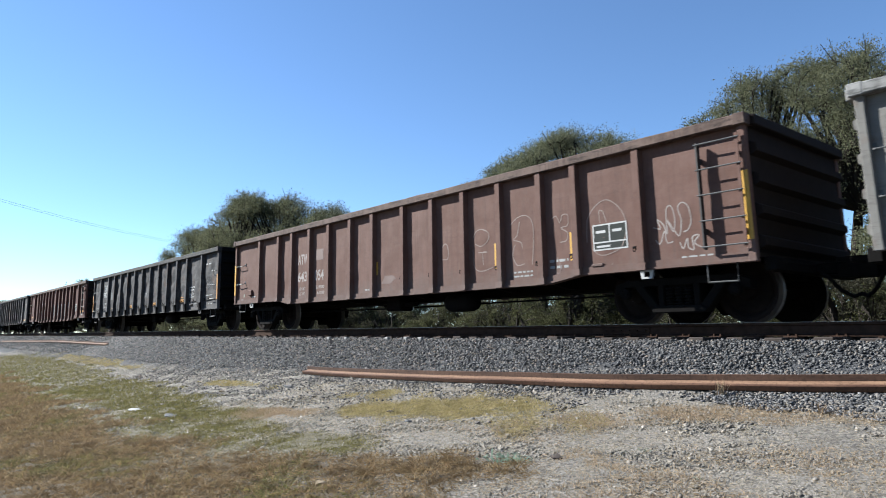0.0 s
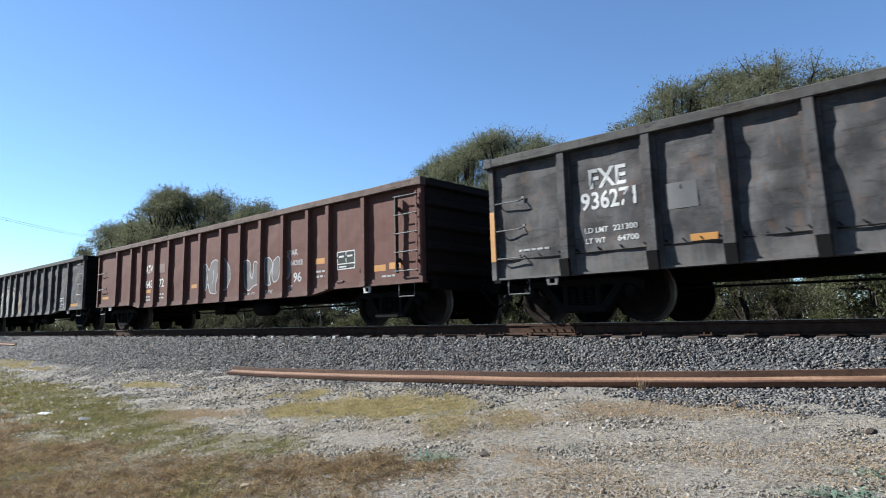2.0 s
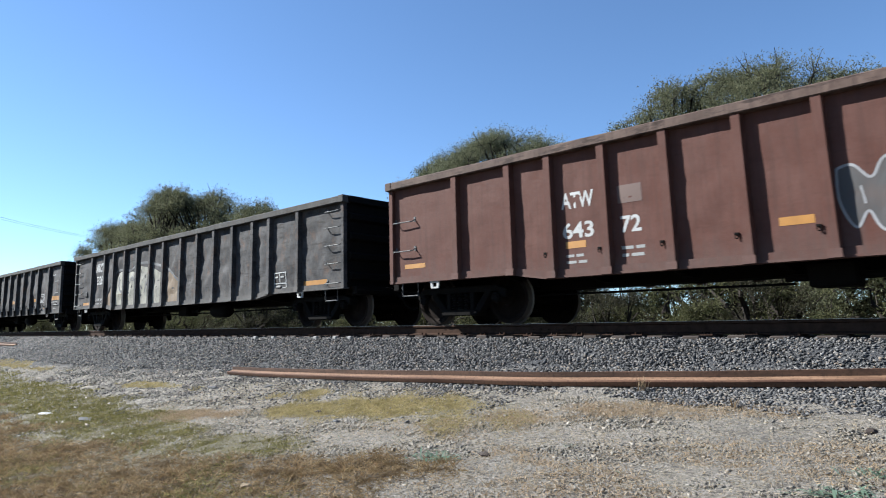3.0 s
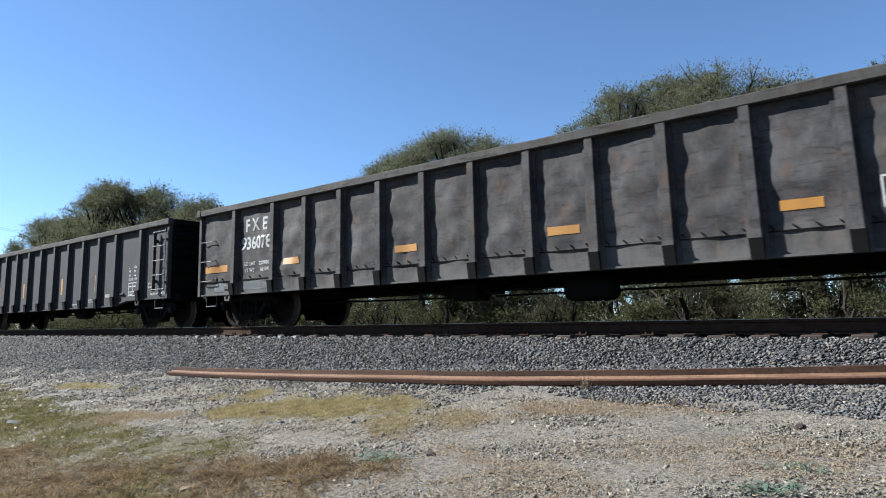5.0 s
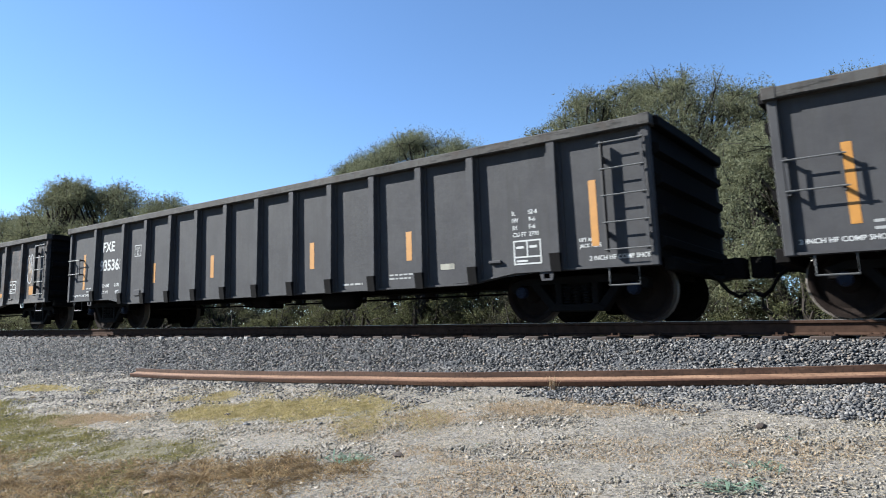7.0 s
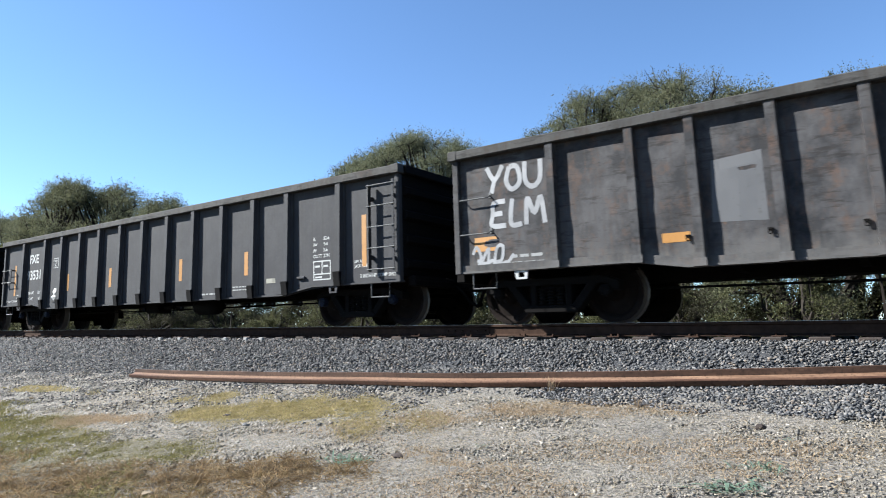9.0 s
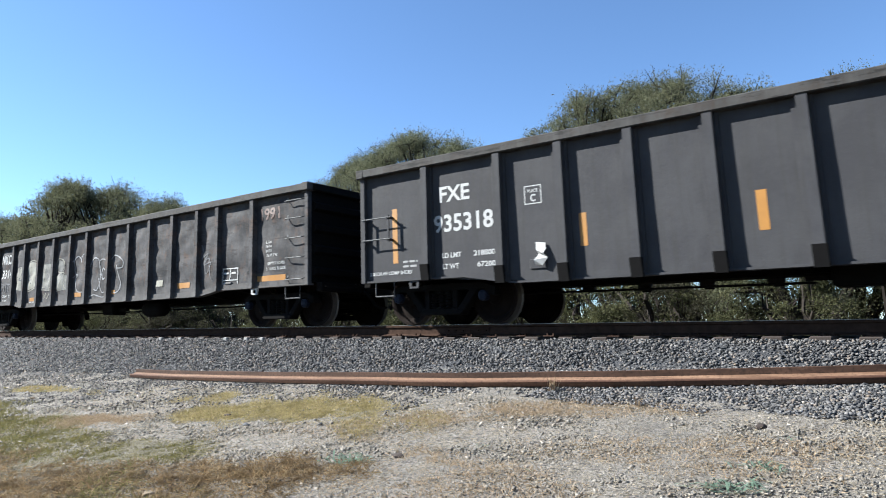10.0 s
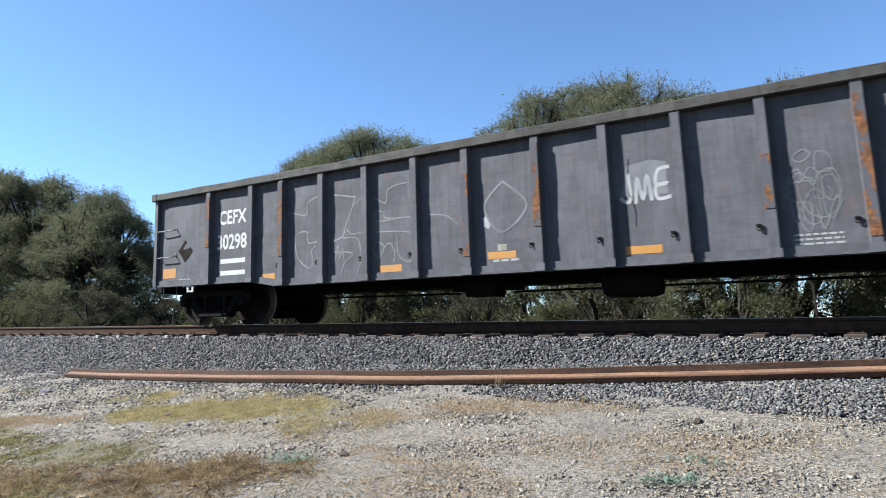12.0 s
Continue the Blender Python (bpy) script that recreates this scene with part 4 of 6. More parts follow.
def dent(u, w, x, z, dents, seed):
    """How far the sheet bulges out at a spot of a bay; u and w run over the bay from 0 to 1."""
    if not 0 < u < 1:
        return 0.0
    edge = math.sin(math.pi * u) ** 0.6 * max(0.0, min(1, 4 * w, 4 * (1 - w)))
    hill = noise.noise(Vector((x * 1.5 + seed * 7.3, 3.1, z * 1.3))) + 0.75 * noise.noise(Vector((x * 3.6 + seed * 3.3, 9.0, z * 4.6)))
    return dents * edge * (0.35 + hill * 1.5)


def mesh_steps(dents):
    return (12, 20) if dents > 0.004 else (3, 4)


def skin(car, x, z):
    """The near side sheet's face at x and z."""
    ends, kind, length, dents, seed = SKIN[car.name]
    for k, (a, b) in enumerate(zip(ends, ends[1:])):
        if a <= x <= b:
            nx, nz = mesh_steps(dents)
            za, zb = belly(kind, length, a) + 0.02, belly(kind, length, b) + 0.02
            s = min((x - a) / (b - a), 0.9999) * nx
            z0 = za + (zb - za) * s / nx
            t = min(max((z - z0) / (TOP - 0.1 - z0), 0.0), 0.9999) * nz
            i, j, out = int(s), int(t), 0.0
            for p, fp in ((i, 1 - s + i), (i + 1, s - i)):
                for q, fq in ((j, 1 - t + j), (j + 1, t - j)):
                    zp = za + (zb - za) * p / nx
                    out += fp * fq * dent(p / nx, q / nz, a + (b - a) * p / nx, zp + (TOP - 0.1 - zp) * q / nz, dents, seed * 20 + k)
            return SHEET - out
    return SHEET


def panel(x0, x1, z0a, z0b, dents, seed, y=SHEET):
    """One bay of side sheet, buckled between its ribs."""
    bm = bmesh.new()
    nx, nz = mesh_steps(dents)
    grid = []
    for i in range(nx + 1):
        u = i / nx
        col = []
        for k in range(nz + 1):
            w = k / nz
            x, z = x0 + (x1 - x0) * u, z0a + (z0b - z0a) * u + (TOP - 0.1 - z0a - (z0b - z0a) * u) * w
            col.append(bm.verts.new((x, y - dent(u, w, x, z, dents, seed), z)))
        grid.append(col)
    for i in range(nx):
        for k in range(nz):
            bm.faces.new((grid[i][k], grid[i + 1][k], grid[i + 1][k + 1], grid[i][k + 1]))
    return bm


def rib_mesh(kind, z0, side):
    """A pressed stake: chamfered, deeper at its foot."""
    bm = bmesh.new()
    s = side
    out, foot = (0.115, 0.135) if kind != "closed" else (0.11, 0.12)
    w = 0.075 if kind != "closed" else 0.07
    for za, zb, oa, ob in ((z0, TOP - 0.13, foot, out),):
        lo = [(-w, 0), (w, 0), (w * 0.82, oa), (-w * 0.82, oa)]
        hi = [(-w, 0), (w, 0), (w * 0.82, ob), (-w * 0.82, ob)]
        a = [bm.verts.new((x, s * (-SHEET - 0.004 + d), za)) for x, d in lo]
        b = [bm.verts.new((x, s * (-SHEET - 0.004 + d), zb)) for x, d in hi]
        bm.faces.new(a)
        bm.faces.new(b)
        for k in range(4):
            bm.faces.new((a[k], a[(k + 1) % 4], b[(k + 1) % 4], b[k]))
    if kind != "closed":
        h = 0.24
        prism(bm, [(s * (-SHEET - 0.004), z0), (s * (-SHEET + 0.028), z0), (s * (-SHEET + 0.028), TOP - 0.13), (s * (-SHEET - 0.004), TOP - 0.13)], "x", -0.135, 0.115)
        old = set(bm.faces)
        prism(bm, [(s * (-SHEET + 0.10), z0 - 0.02), (s * (-SHEET + 0.136), z0 - 0.02), (s * (-SHEET + 0.172), z0 + h), (s * (-SHEET + 0.10), z0 + h)], "x", -0.08, 0.08)
        # The foot's downward-facing shade goes into a near-black second material.
        for f in set(bm.faces) - old:
            f.material_index = 1
    else:
        prism(bm, [(s * (-SHEET + 0.09), z0 - 0.012), (s * (-SHEET + 0.135), z0 - 0.005), (s * (-SHEET + 0.125), z0 + 0.10), (s * (-SHEET + 0.09), z0 + 0.10)], "x", -0.08, 0.08)
    return bm


def text_mesh(body, size, material, squeeze=1.0):
    cur = bpy.data.curves.new("lettering", "FONT")
    cur.body, cur.size, cur.resolution_u = body, size, 3
    cur.offset = size * 0.022
    tmp = bpy.data.objects.new("lettering", cur)
    me = bpy.data.meshes.new_from_object(tmp)
    bpy.data.objects.remove(tmp)
    bpy.data.curves.remove(cur)
    xs = [v.co.x for v in me.vertices] or [0, 1]
    for v in me.vertices:
        v.co = Vector(((v.co.x - min(xs)) * squeeze, 0, v.co.y) ) + Vector((0, -v.co.z, 0))
    me.materials.clear()
    me.materials.append(material)
    return me, (max(xs) - min(xs)) * squeeze


def risen(z):
    """The height of a marking: the figures are laid out for a side 1.93 m deep whose foot is 0.68 m up."""
    return 0.727 + (z - 0.68) * 1.0456


def drape(bm, car, lift):
    """Lays a flat figure, drawn in x and z, on the side sheet, closer where the sheet is even."""
    lift *= 1.0 if SKIN[car.name][3] > 0.012 else 0.4
    for v in bm.verts:
        v.co.z = risen(v.co.z)
        v.co.y = skin(car, v.co.x, v.co.z) - lift - v.co.y
    return bm


def pieces(me):
    """The faces of a mesh, sorted into the pieces that hang together."""
    root = list(range(len(me.vertices)))

    def top(i):
        while root[i] != i:
            root[i] = root[root[i]]
            i = root[i]
        return i

    for f in me.polygons:
        for v in f.vertices[1:]:
            root[top(v)] = top(f.vertices[0])
    out = {}
    for f in me.polygons:
        out.setdefault(top(f.vertices[0]), []).append(tuple(f.vertices))
    return out.values()


def lettering(car, body, x, z, height, width=None, material=None, lift=0.0065):
    """Stencilled words whose first letter starts at x and stands on z, letter by letter. height: of the capitals."""
    me, w = text_mesh(body, height / 0.7, material or WHITE)
    lift *= 1.0 if SKIN[car.name][3] > 0.012 else 0.4
    for faces in pieces(me):
        used = sorted({i for f in faces for i in f})
        place = {i: k for k, i in enumerate(used)}
        verts = []
        for i in used:
            px, pz = x + me.vertices[i].co.x * (width / w if width else 1), risen(z + me.vertices[i].co.z)
            verts.append((px, skin(car, px, pz) - lift, pz))
        one = bpy.data.meshes.new("letter")
        one.from_pydata(verts, [], [[place[i] for i in f] for f in faces])
        one.materials.append(material or WHITE)
        put("letter", one, car)
    bpy.data.meshes.remove(me)


def quad(bm, x, z, w, h, slant=0.0):
    """A rectangle in small fields, so that it can follow a dented sheet."""
    nx, nz = max(1, int(w / 0.12)), max(1, int(h / 0.12))
    g = [[bm.verts.new((x + w * i / nx + slant * k / nz, 0, z + h * k / nz)) for k in range(nz + 1)] for i in range(nx + 1)]
    for i in range(nx):
        for k in range(nz):
            bm.faces.new((g[i][k], g[i + 1][k], g[i + 1][k + 1], g[i][k + 1]))


def bar(car, name, x, z, w, h, material, label="", lift=0.007, slant=0.0):
    """A stripe or painted field on the side sheet."""
    bm = bmesh.new()
    quad(bm, x, z, w, h, slant)
    return part(name, drape(bm, car, lift), material, car, label, smooth=True)


def tapes(car, material, *spots):
    """Reflective strips at (x, z, width, height)."""
    for x, z, w, h in spots:
        bar(car, "reflector", x, z, w, h, material, "bright reflective strip")


def bars(car, x, z, w, h, rows=1, material=None, lift=0.0065):
    """Small unreadable stencilling: a row of word-long bars for each line."""
    r = random.Random(int(x * 100))
    for k in range(rows):
        u = 0.0
        while u < w - 0.02:
            l = min(w - u, r.uniform(0.5, 1.2) * h * 3)
            bar(car, "stencilling", x + u, z - k * h * 1.7, l, h * 0.72, material or STENCIL, "", lift)
            u += l + h * 0.7


def stencil_frame(car, x, z, w, h, dark=False):
    """The boxed test record: outlined panel with cells."""
    if dark:
        bar(car, "record_panel", x, z, w, h, PANEL, "black painted panel", 0.006)
    bm = bmesh.new()
    t = 0.022
    for a, b, c, d in ((0, w, 0, t), (0, w, h - t, h), (0, t, t, h - t), (w - t, w, t, h - t), (t, w - t, h * 0.28, h * 0.28 + t), (w * 0.48, w * 0.48 + t, h * 0.28 + t, h - t),
                       (w * 0.1, w * 0.38, h * 0.66, h * 0.76), (w * 0.58, w * 0.85, h * 0.66, h * 0.76), (w * 0.1, w * 0.5, h * 0.11, h * 0.19)):
        quad(bm, x + a, z + c, b - a, d - c)
    return part("test_record", drape(bm, car, 0.0095), WHITE, car, "white-outlined stencil box")


def stroke(car, points, width, material, lift=0.0075):
    """A sprayed line: a smooth ribbon through points (x, z)."""
    pts = [Vector((x, 0, z)) for x, z in points]
    path = []
    for i in range(len(pts) - 1):
        p0, p1, p2, p3 = pts[max(i - 1, 0)], pts[i], pts[i + 1], pts[min(i + 2, len(pts) - 1)]
        for k in range(6):
            t = k / 6
            path.append(0.5 * ((2 * p1) + (p2 - p0) * t + (2 * p0 - 5 * p1 + 4 * p2 - p3) * t * t + (3 * p1 - p0 - 3 * p2 + p3) * t ** 3))
    path.append(pts[-1])
    bm = bmesh.new()
    last = None
    for i, p in enumerate(path):
        d = (path[min(i + 1, len(path) - 1)] - path[max(i - 1, 0)])
        s = Vector((-d.z, 0, d.x)).normalized() * width / 2
        row = (bm.verts.new((p.x + s.x, 0.00006 * (i % 9), p.z + s.z)), bm.verts.new((p.x - s.x, 0.00006 * (i % 9), p.z - s.z)))
        if last:
            bm.faces.new((last[0], last[1], row[1], row[0]))
        last = row
    return part("sprayed_line", drape(bm, car, lift), material, car)


def strokes(car, x, z, w, h, lines, width, material, lift=0.0075):
    """Sprayed lines given in a unit square that lies at x, z with size w by h."""
    for line in lines:
        stroke(car, [(x + u * w, z + v * h) for u, v in line], width, material, lift)


def field(car, outline, material, lift=0.0055):
    """A filled field of spray paint."""
    bm = bmesh.new()
    bm.faces.new([bm.verts.new((x, 0, z)) for x, z in outline])
    bmesh.ops.triangulate(bm, faces=bm.faces[:])
    bmesh.ops.subdivide_edges(bm, edges=bm.edges[:], cuts=5, use_grid_fill=True)
    return part("sprayed_field", drape(bm, car, lift), material, car, "faded sprayed field")


GRAB = {}


def grab_mesh(w, drop):
    """A bent round-bar handhold."""
    key = (round(w, 3), round(drop, 3))
    if key not in GRAB:
        bm = bmesh.new()
        rod(bm, [(0, 0.0, 0), (0, -0.085, -drop), (0.03, -0.10, -drop), (w - 0.03, -0.10, -drop), (w, -0.085, -drop), (w, 0.0, 0)], 0.011)
        for x in (0, w):
            box(bm, x - 0.022, x + 0.022, -0.012, 0.0, -0.045, 0.04)
        GRAB[key] = mesh_from(bm, "grab_iron", STEP)
    return GRAB[key]


def ladder(car, x, w, z0, z1, rungs, material):
    """A deep thin stile and a flat one off the side, and round rungs bolted across them."""
    bm = bmesh.new()
    box(bm, x, x + 0.022, SHEET - 0.135, SHEET - 0.055, z0, z1)
    for z in (z0 + 0.25, z1 - 0.25):
        box(bm, x, x + 0.022, SHEET - 0.055, SHEET, z - 0.04, z + 0.04)
    # The thin stile's shade is painted in by a darker colour.
    near = part("ladder", bm, SHADED_STILE, car, "steel side ladder")
    bm = bmesh.new()
    box(bm, x + w - 0.045, x + w, SHEET - 0.125, SHEET - 0.112, z0 - 0.02, z1 + 0.03)
    part("step_stile", bm, material, near)
    for z in (z0 + 0.20, z1 - 0.25):
        bm = bmesh.new()
        box(bm, x + w - 0.045, x + w, SHEET - 0.112, SHEET, z - 0.03, z + 0.03, 0.004)
        part("bracket", bm, material, near)
    step = (z1 - z0 - 0.06) / (rungs - 1)
    bm = bmesh.new()
    rod(bm, [(-0.02, 0, 0), (w + 0.02, 0, 0)], 0.011)
    me = mesh_from(bm, "rung", STEP)
    for k in range(rungs):
        put("rung", me, near, at=(x, SHEET - 0.135, z0 + 0.03 + k * step))


TRUCK = {}


def truck_meshes():
    if TRUCK:
        return TRUCK
    bm = bmesh.new()
    # the two wheels and their axle, turned
    for s in (-1, 1):
        y = s * 0.745
        ring = [(y - 0.068 * s, 0.0), (y - 0.068 * s, 0.12), (y - 0.02 * s, 0.15), (y + 0.015 * s, 0.33), (y - 0.05 * s, 0.375), (y - 0.065 * s, 0.405), (y - 0.065 * s, 0.447), (y + 0.05 * s, WHEEL_R),
                (y + 0.062 * s, 0.482), (y + 0.075 * s, 0.482), (y + 0.078 * s, 0.40), (y + 0.06 * s, 0.37), (y + 0.045 * s, 0.15), (y + 0.10 * s, 0.11), (y + 0.10 * s, 0.0)]
        # the flange runs inside the gauge
        ring = [(2 * y - a, r) for a, r in ring]
        turned(bm, ring, 32)
    turned(bm, [(-0.70, 0.0), (-0.70, 0.085), (0.70, 0.085), (0.70, 0.0)], 12)
    for f in bm.faces:
        f.material_index = int(min(math.hypot(v.co.x, v.co.z) for v in f.verts) > 0.43)
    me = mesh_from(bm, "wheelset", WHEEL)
    me.materials.append(TREAD)
    TRUCK["wheelset"] = me
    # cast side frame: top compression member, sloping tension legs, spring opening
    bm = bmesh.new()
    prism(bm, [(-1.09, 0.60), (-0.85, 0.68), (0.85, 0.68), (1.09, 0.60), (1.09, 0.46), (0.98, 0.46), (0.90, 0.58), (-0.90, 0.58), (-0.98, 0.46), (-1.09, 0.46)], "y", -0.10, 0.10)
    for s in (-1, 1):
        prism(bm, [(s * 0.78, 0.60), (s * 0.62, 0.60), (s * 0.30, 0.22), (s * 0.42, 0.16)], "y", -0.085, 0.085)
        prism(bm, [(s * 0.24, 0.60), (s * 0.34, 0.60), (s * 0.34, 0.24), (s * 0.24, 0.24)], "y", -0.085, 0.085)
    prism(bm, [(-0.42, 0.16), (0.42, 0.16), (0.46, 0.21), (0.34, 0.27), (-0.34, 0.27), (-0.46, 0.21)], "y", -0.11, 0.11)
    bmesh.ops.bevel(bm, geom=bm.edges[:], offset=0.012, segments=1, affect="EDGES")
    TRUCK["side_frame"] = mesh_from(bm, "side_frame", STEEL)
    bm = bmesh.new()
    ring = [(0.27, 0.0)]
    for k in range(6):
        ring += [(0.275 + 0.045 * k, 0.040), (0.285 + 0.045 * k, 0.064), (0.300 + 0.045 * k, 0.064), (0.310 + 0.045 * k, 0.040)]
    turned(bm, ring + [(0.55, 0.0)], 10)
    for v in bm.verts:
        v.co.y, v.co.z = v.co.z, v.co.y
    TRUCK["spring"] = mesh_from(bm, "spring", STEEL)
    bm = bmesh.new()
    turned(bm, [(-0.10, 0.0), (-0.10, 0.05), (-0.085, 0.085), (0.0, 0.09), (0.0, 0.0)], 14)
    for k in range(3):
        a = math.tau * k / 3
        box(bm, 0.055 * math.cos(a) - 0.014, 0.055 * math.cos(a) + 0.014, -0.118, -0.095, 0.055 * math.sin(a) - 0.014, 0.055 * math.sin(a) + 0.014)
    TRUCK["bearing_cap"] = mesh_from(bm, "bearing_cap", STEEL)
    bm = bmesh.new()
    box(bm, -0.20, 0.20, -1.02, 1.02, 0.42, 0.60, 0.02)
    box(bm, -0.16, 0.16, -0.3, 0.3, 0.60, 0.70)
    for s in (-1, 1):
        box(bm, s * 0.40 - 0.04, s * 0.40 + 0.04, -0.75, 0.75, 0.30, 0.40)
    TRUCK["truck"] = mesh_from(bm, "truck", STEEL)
    return TRUCK


def truck(car, x, caps=None):
    t = truck_meshes()
    bogie = put("truck", t["truck"], car, "four-wheel freight truck of dirty cast steel, darkened for shade", (x, 0, 0))
    for s in (-1, 1):
        put("side_frame", t["side_frame"], bogie, at=(0, s * 1.0, 0))
        for k in (-0.15, 0.0, 0.15):
            put("spring", t["spring"], bogie, at=(k, s * 1.0 - 0.05, 0))
        for k in (-1, 1):
            cap = put("bearing_cap", t["bearing_cap"], bogie, at=(k * 0.89, s * 1.07, WHEEL_R))
            cap.rotation_euler = (0, 0, 0 if s < 0 else math.pi)
            if caps and s < 0:
                cap.material_slots[0].link = "OBJECT"
                cap.material_slots[0].material = caps
    for k in (-1, 1):
        w = put("wheelset", t["wheelset"], bogie, "brown wheels on their axle", (k * 0.89, 0, WHEEL_R))
        SPIN.append((w, k * 0.89))
    return bogie


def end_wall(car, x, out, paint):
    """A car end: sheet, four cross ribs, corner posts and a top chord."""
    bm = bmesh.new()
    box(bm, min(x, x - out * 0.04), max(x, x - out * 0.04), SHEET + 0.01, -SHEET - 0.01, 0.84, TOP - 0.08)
    wall = part("end_wall", bm, paint, car, "ribbed end wall, its shade painted near-black" if paint in (FOOT, END_SHADE) else "ribbed steel end wall")
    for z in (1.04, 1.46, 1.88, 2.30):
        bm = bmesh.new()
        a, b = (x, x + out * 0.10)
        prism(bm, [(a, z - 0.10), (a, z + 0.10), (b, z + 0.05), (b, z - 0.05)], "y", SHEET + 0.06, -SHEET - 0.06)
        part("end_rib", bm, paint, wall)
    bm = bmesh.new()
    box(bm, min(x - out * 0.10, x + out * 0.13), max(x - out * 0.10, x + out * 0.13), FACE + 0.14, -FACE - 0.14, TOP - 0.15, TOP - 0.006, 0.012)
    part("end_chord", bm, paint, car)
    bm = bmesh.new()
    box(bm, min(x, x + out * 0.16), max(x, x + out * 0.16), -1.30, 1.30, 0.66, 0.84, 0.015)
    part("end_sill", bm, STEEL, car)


def coupler(car, x, out):
    bm = bmesh.new()
    box(bm, min(x - out * 0.4, x + out * 0.46), max(x - out * 0.4, x + out * 0.46), -0.075, 0.075, 0.66, 0.82, 0.02)
    a, b = x + out * 0.42, x + out * 0.69
    prism(bm, [(a, -0.14), (b, -0.17), (b, 0.02), (b - out * 0.07, 0.02), (b - out * 0.10, 0.10), (b, 0.15), (a + out * 0.1, 0.17), (a, 0.12)], "z", 0.60, 0.88)
    draw = part("coupler", bm, STEEL, car, "knuckle coupler")
    bm = bmesh.new()
    rod(bm, [(x + out * 0.2, -0.22, 0.70), (x + out * 0.34, -0.22, 0.60), (x + out * 0.46, -0.17, 0.42), (x + out * 0.58, -0.10, 0.34), (x + out * 0.66, -0.06, 0.38)], 0.028, 8)
    part("air_hose", bm, STEEL, draw, "black rubber air hose")
    bm = bmesh.new()
    rod(bm, [(x + out * 0.30, -1.35, 0.74), (x + out * 0.42, -1.0, 0.72), (x + out * 0.55, -0.2, 0.80)], 0.012)
    part("cut_lever", bm, STEEL, draw)


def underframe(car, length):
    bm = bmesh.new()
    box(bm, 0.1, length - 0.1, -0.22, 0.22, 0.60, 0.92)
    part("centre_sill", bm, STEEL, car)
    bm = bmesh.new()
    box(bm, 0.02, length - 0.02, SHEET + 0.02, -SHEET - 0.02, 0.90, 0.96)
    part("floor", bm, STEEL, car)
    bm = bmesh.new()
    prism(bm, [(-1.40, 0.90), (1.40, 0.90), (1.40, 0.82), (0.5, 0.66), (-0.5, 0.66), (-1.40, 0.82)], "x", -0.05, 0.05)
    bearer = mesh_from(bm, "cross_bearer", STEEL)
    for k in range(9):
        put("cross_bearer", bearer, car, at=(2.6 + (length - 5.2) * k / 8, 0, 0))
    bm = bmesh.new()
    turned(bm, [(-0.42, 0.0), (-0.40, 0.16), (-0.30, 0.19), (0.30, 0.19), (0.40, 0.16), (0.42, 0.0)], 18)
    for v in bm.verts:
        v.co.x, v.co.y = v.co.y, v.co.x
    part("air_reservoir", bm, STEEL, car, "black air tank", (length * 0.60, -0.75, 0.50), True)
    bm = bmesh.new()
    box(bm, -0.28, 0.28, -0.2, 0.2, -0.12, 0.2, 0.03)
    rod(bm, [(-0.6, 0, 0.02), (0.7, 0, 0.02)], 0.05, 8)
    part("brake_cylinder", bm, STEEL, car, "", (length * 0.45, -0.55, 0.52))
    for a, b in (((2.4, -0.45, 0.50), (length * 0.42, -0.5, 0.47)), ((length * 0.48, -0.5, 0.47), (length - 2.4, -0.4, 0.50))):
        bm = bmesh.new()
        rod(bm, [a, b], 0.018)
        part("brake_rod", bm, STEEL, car)


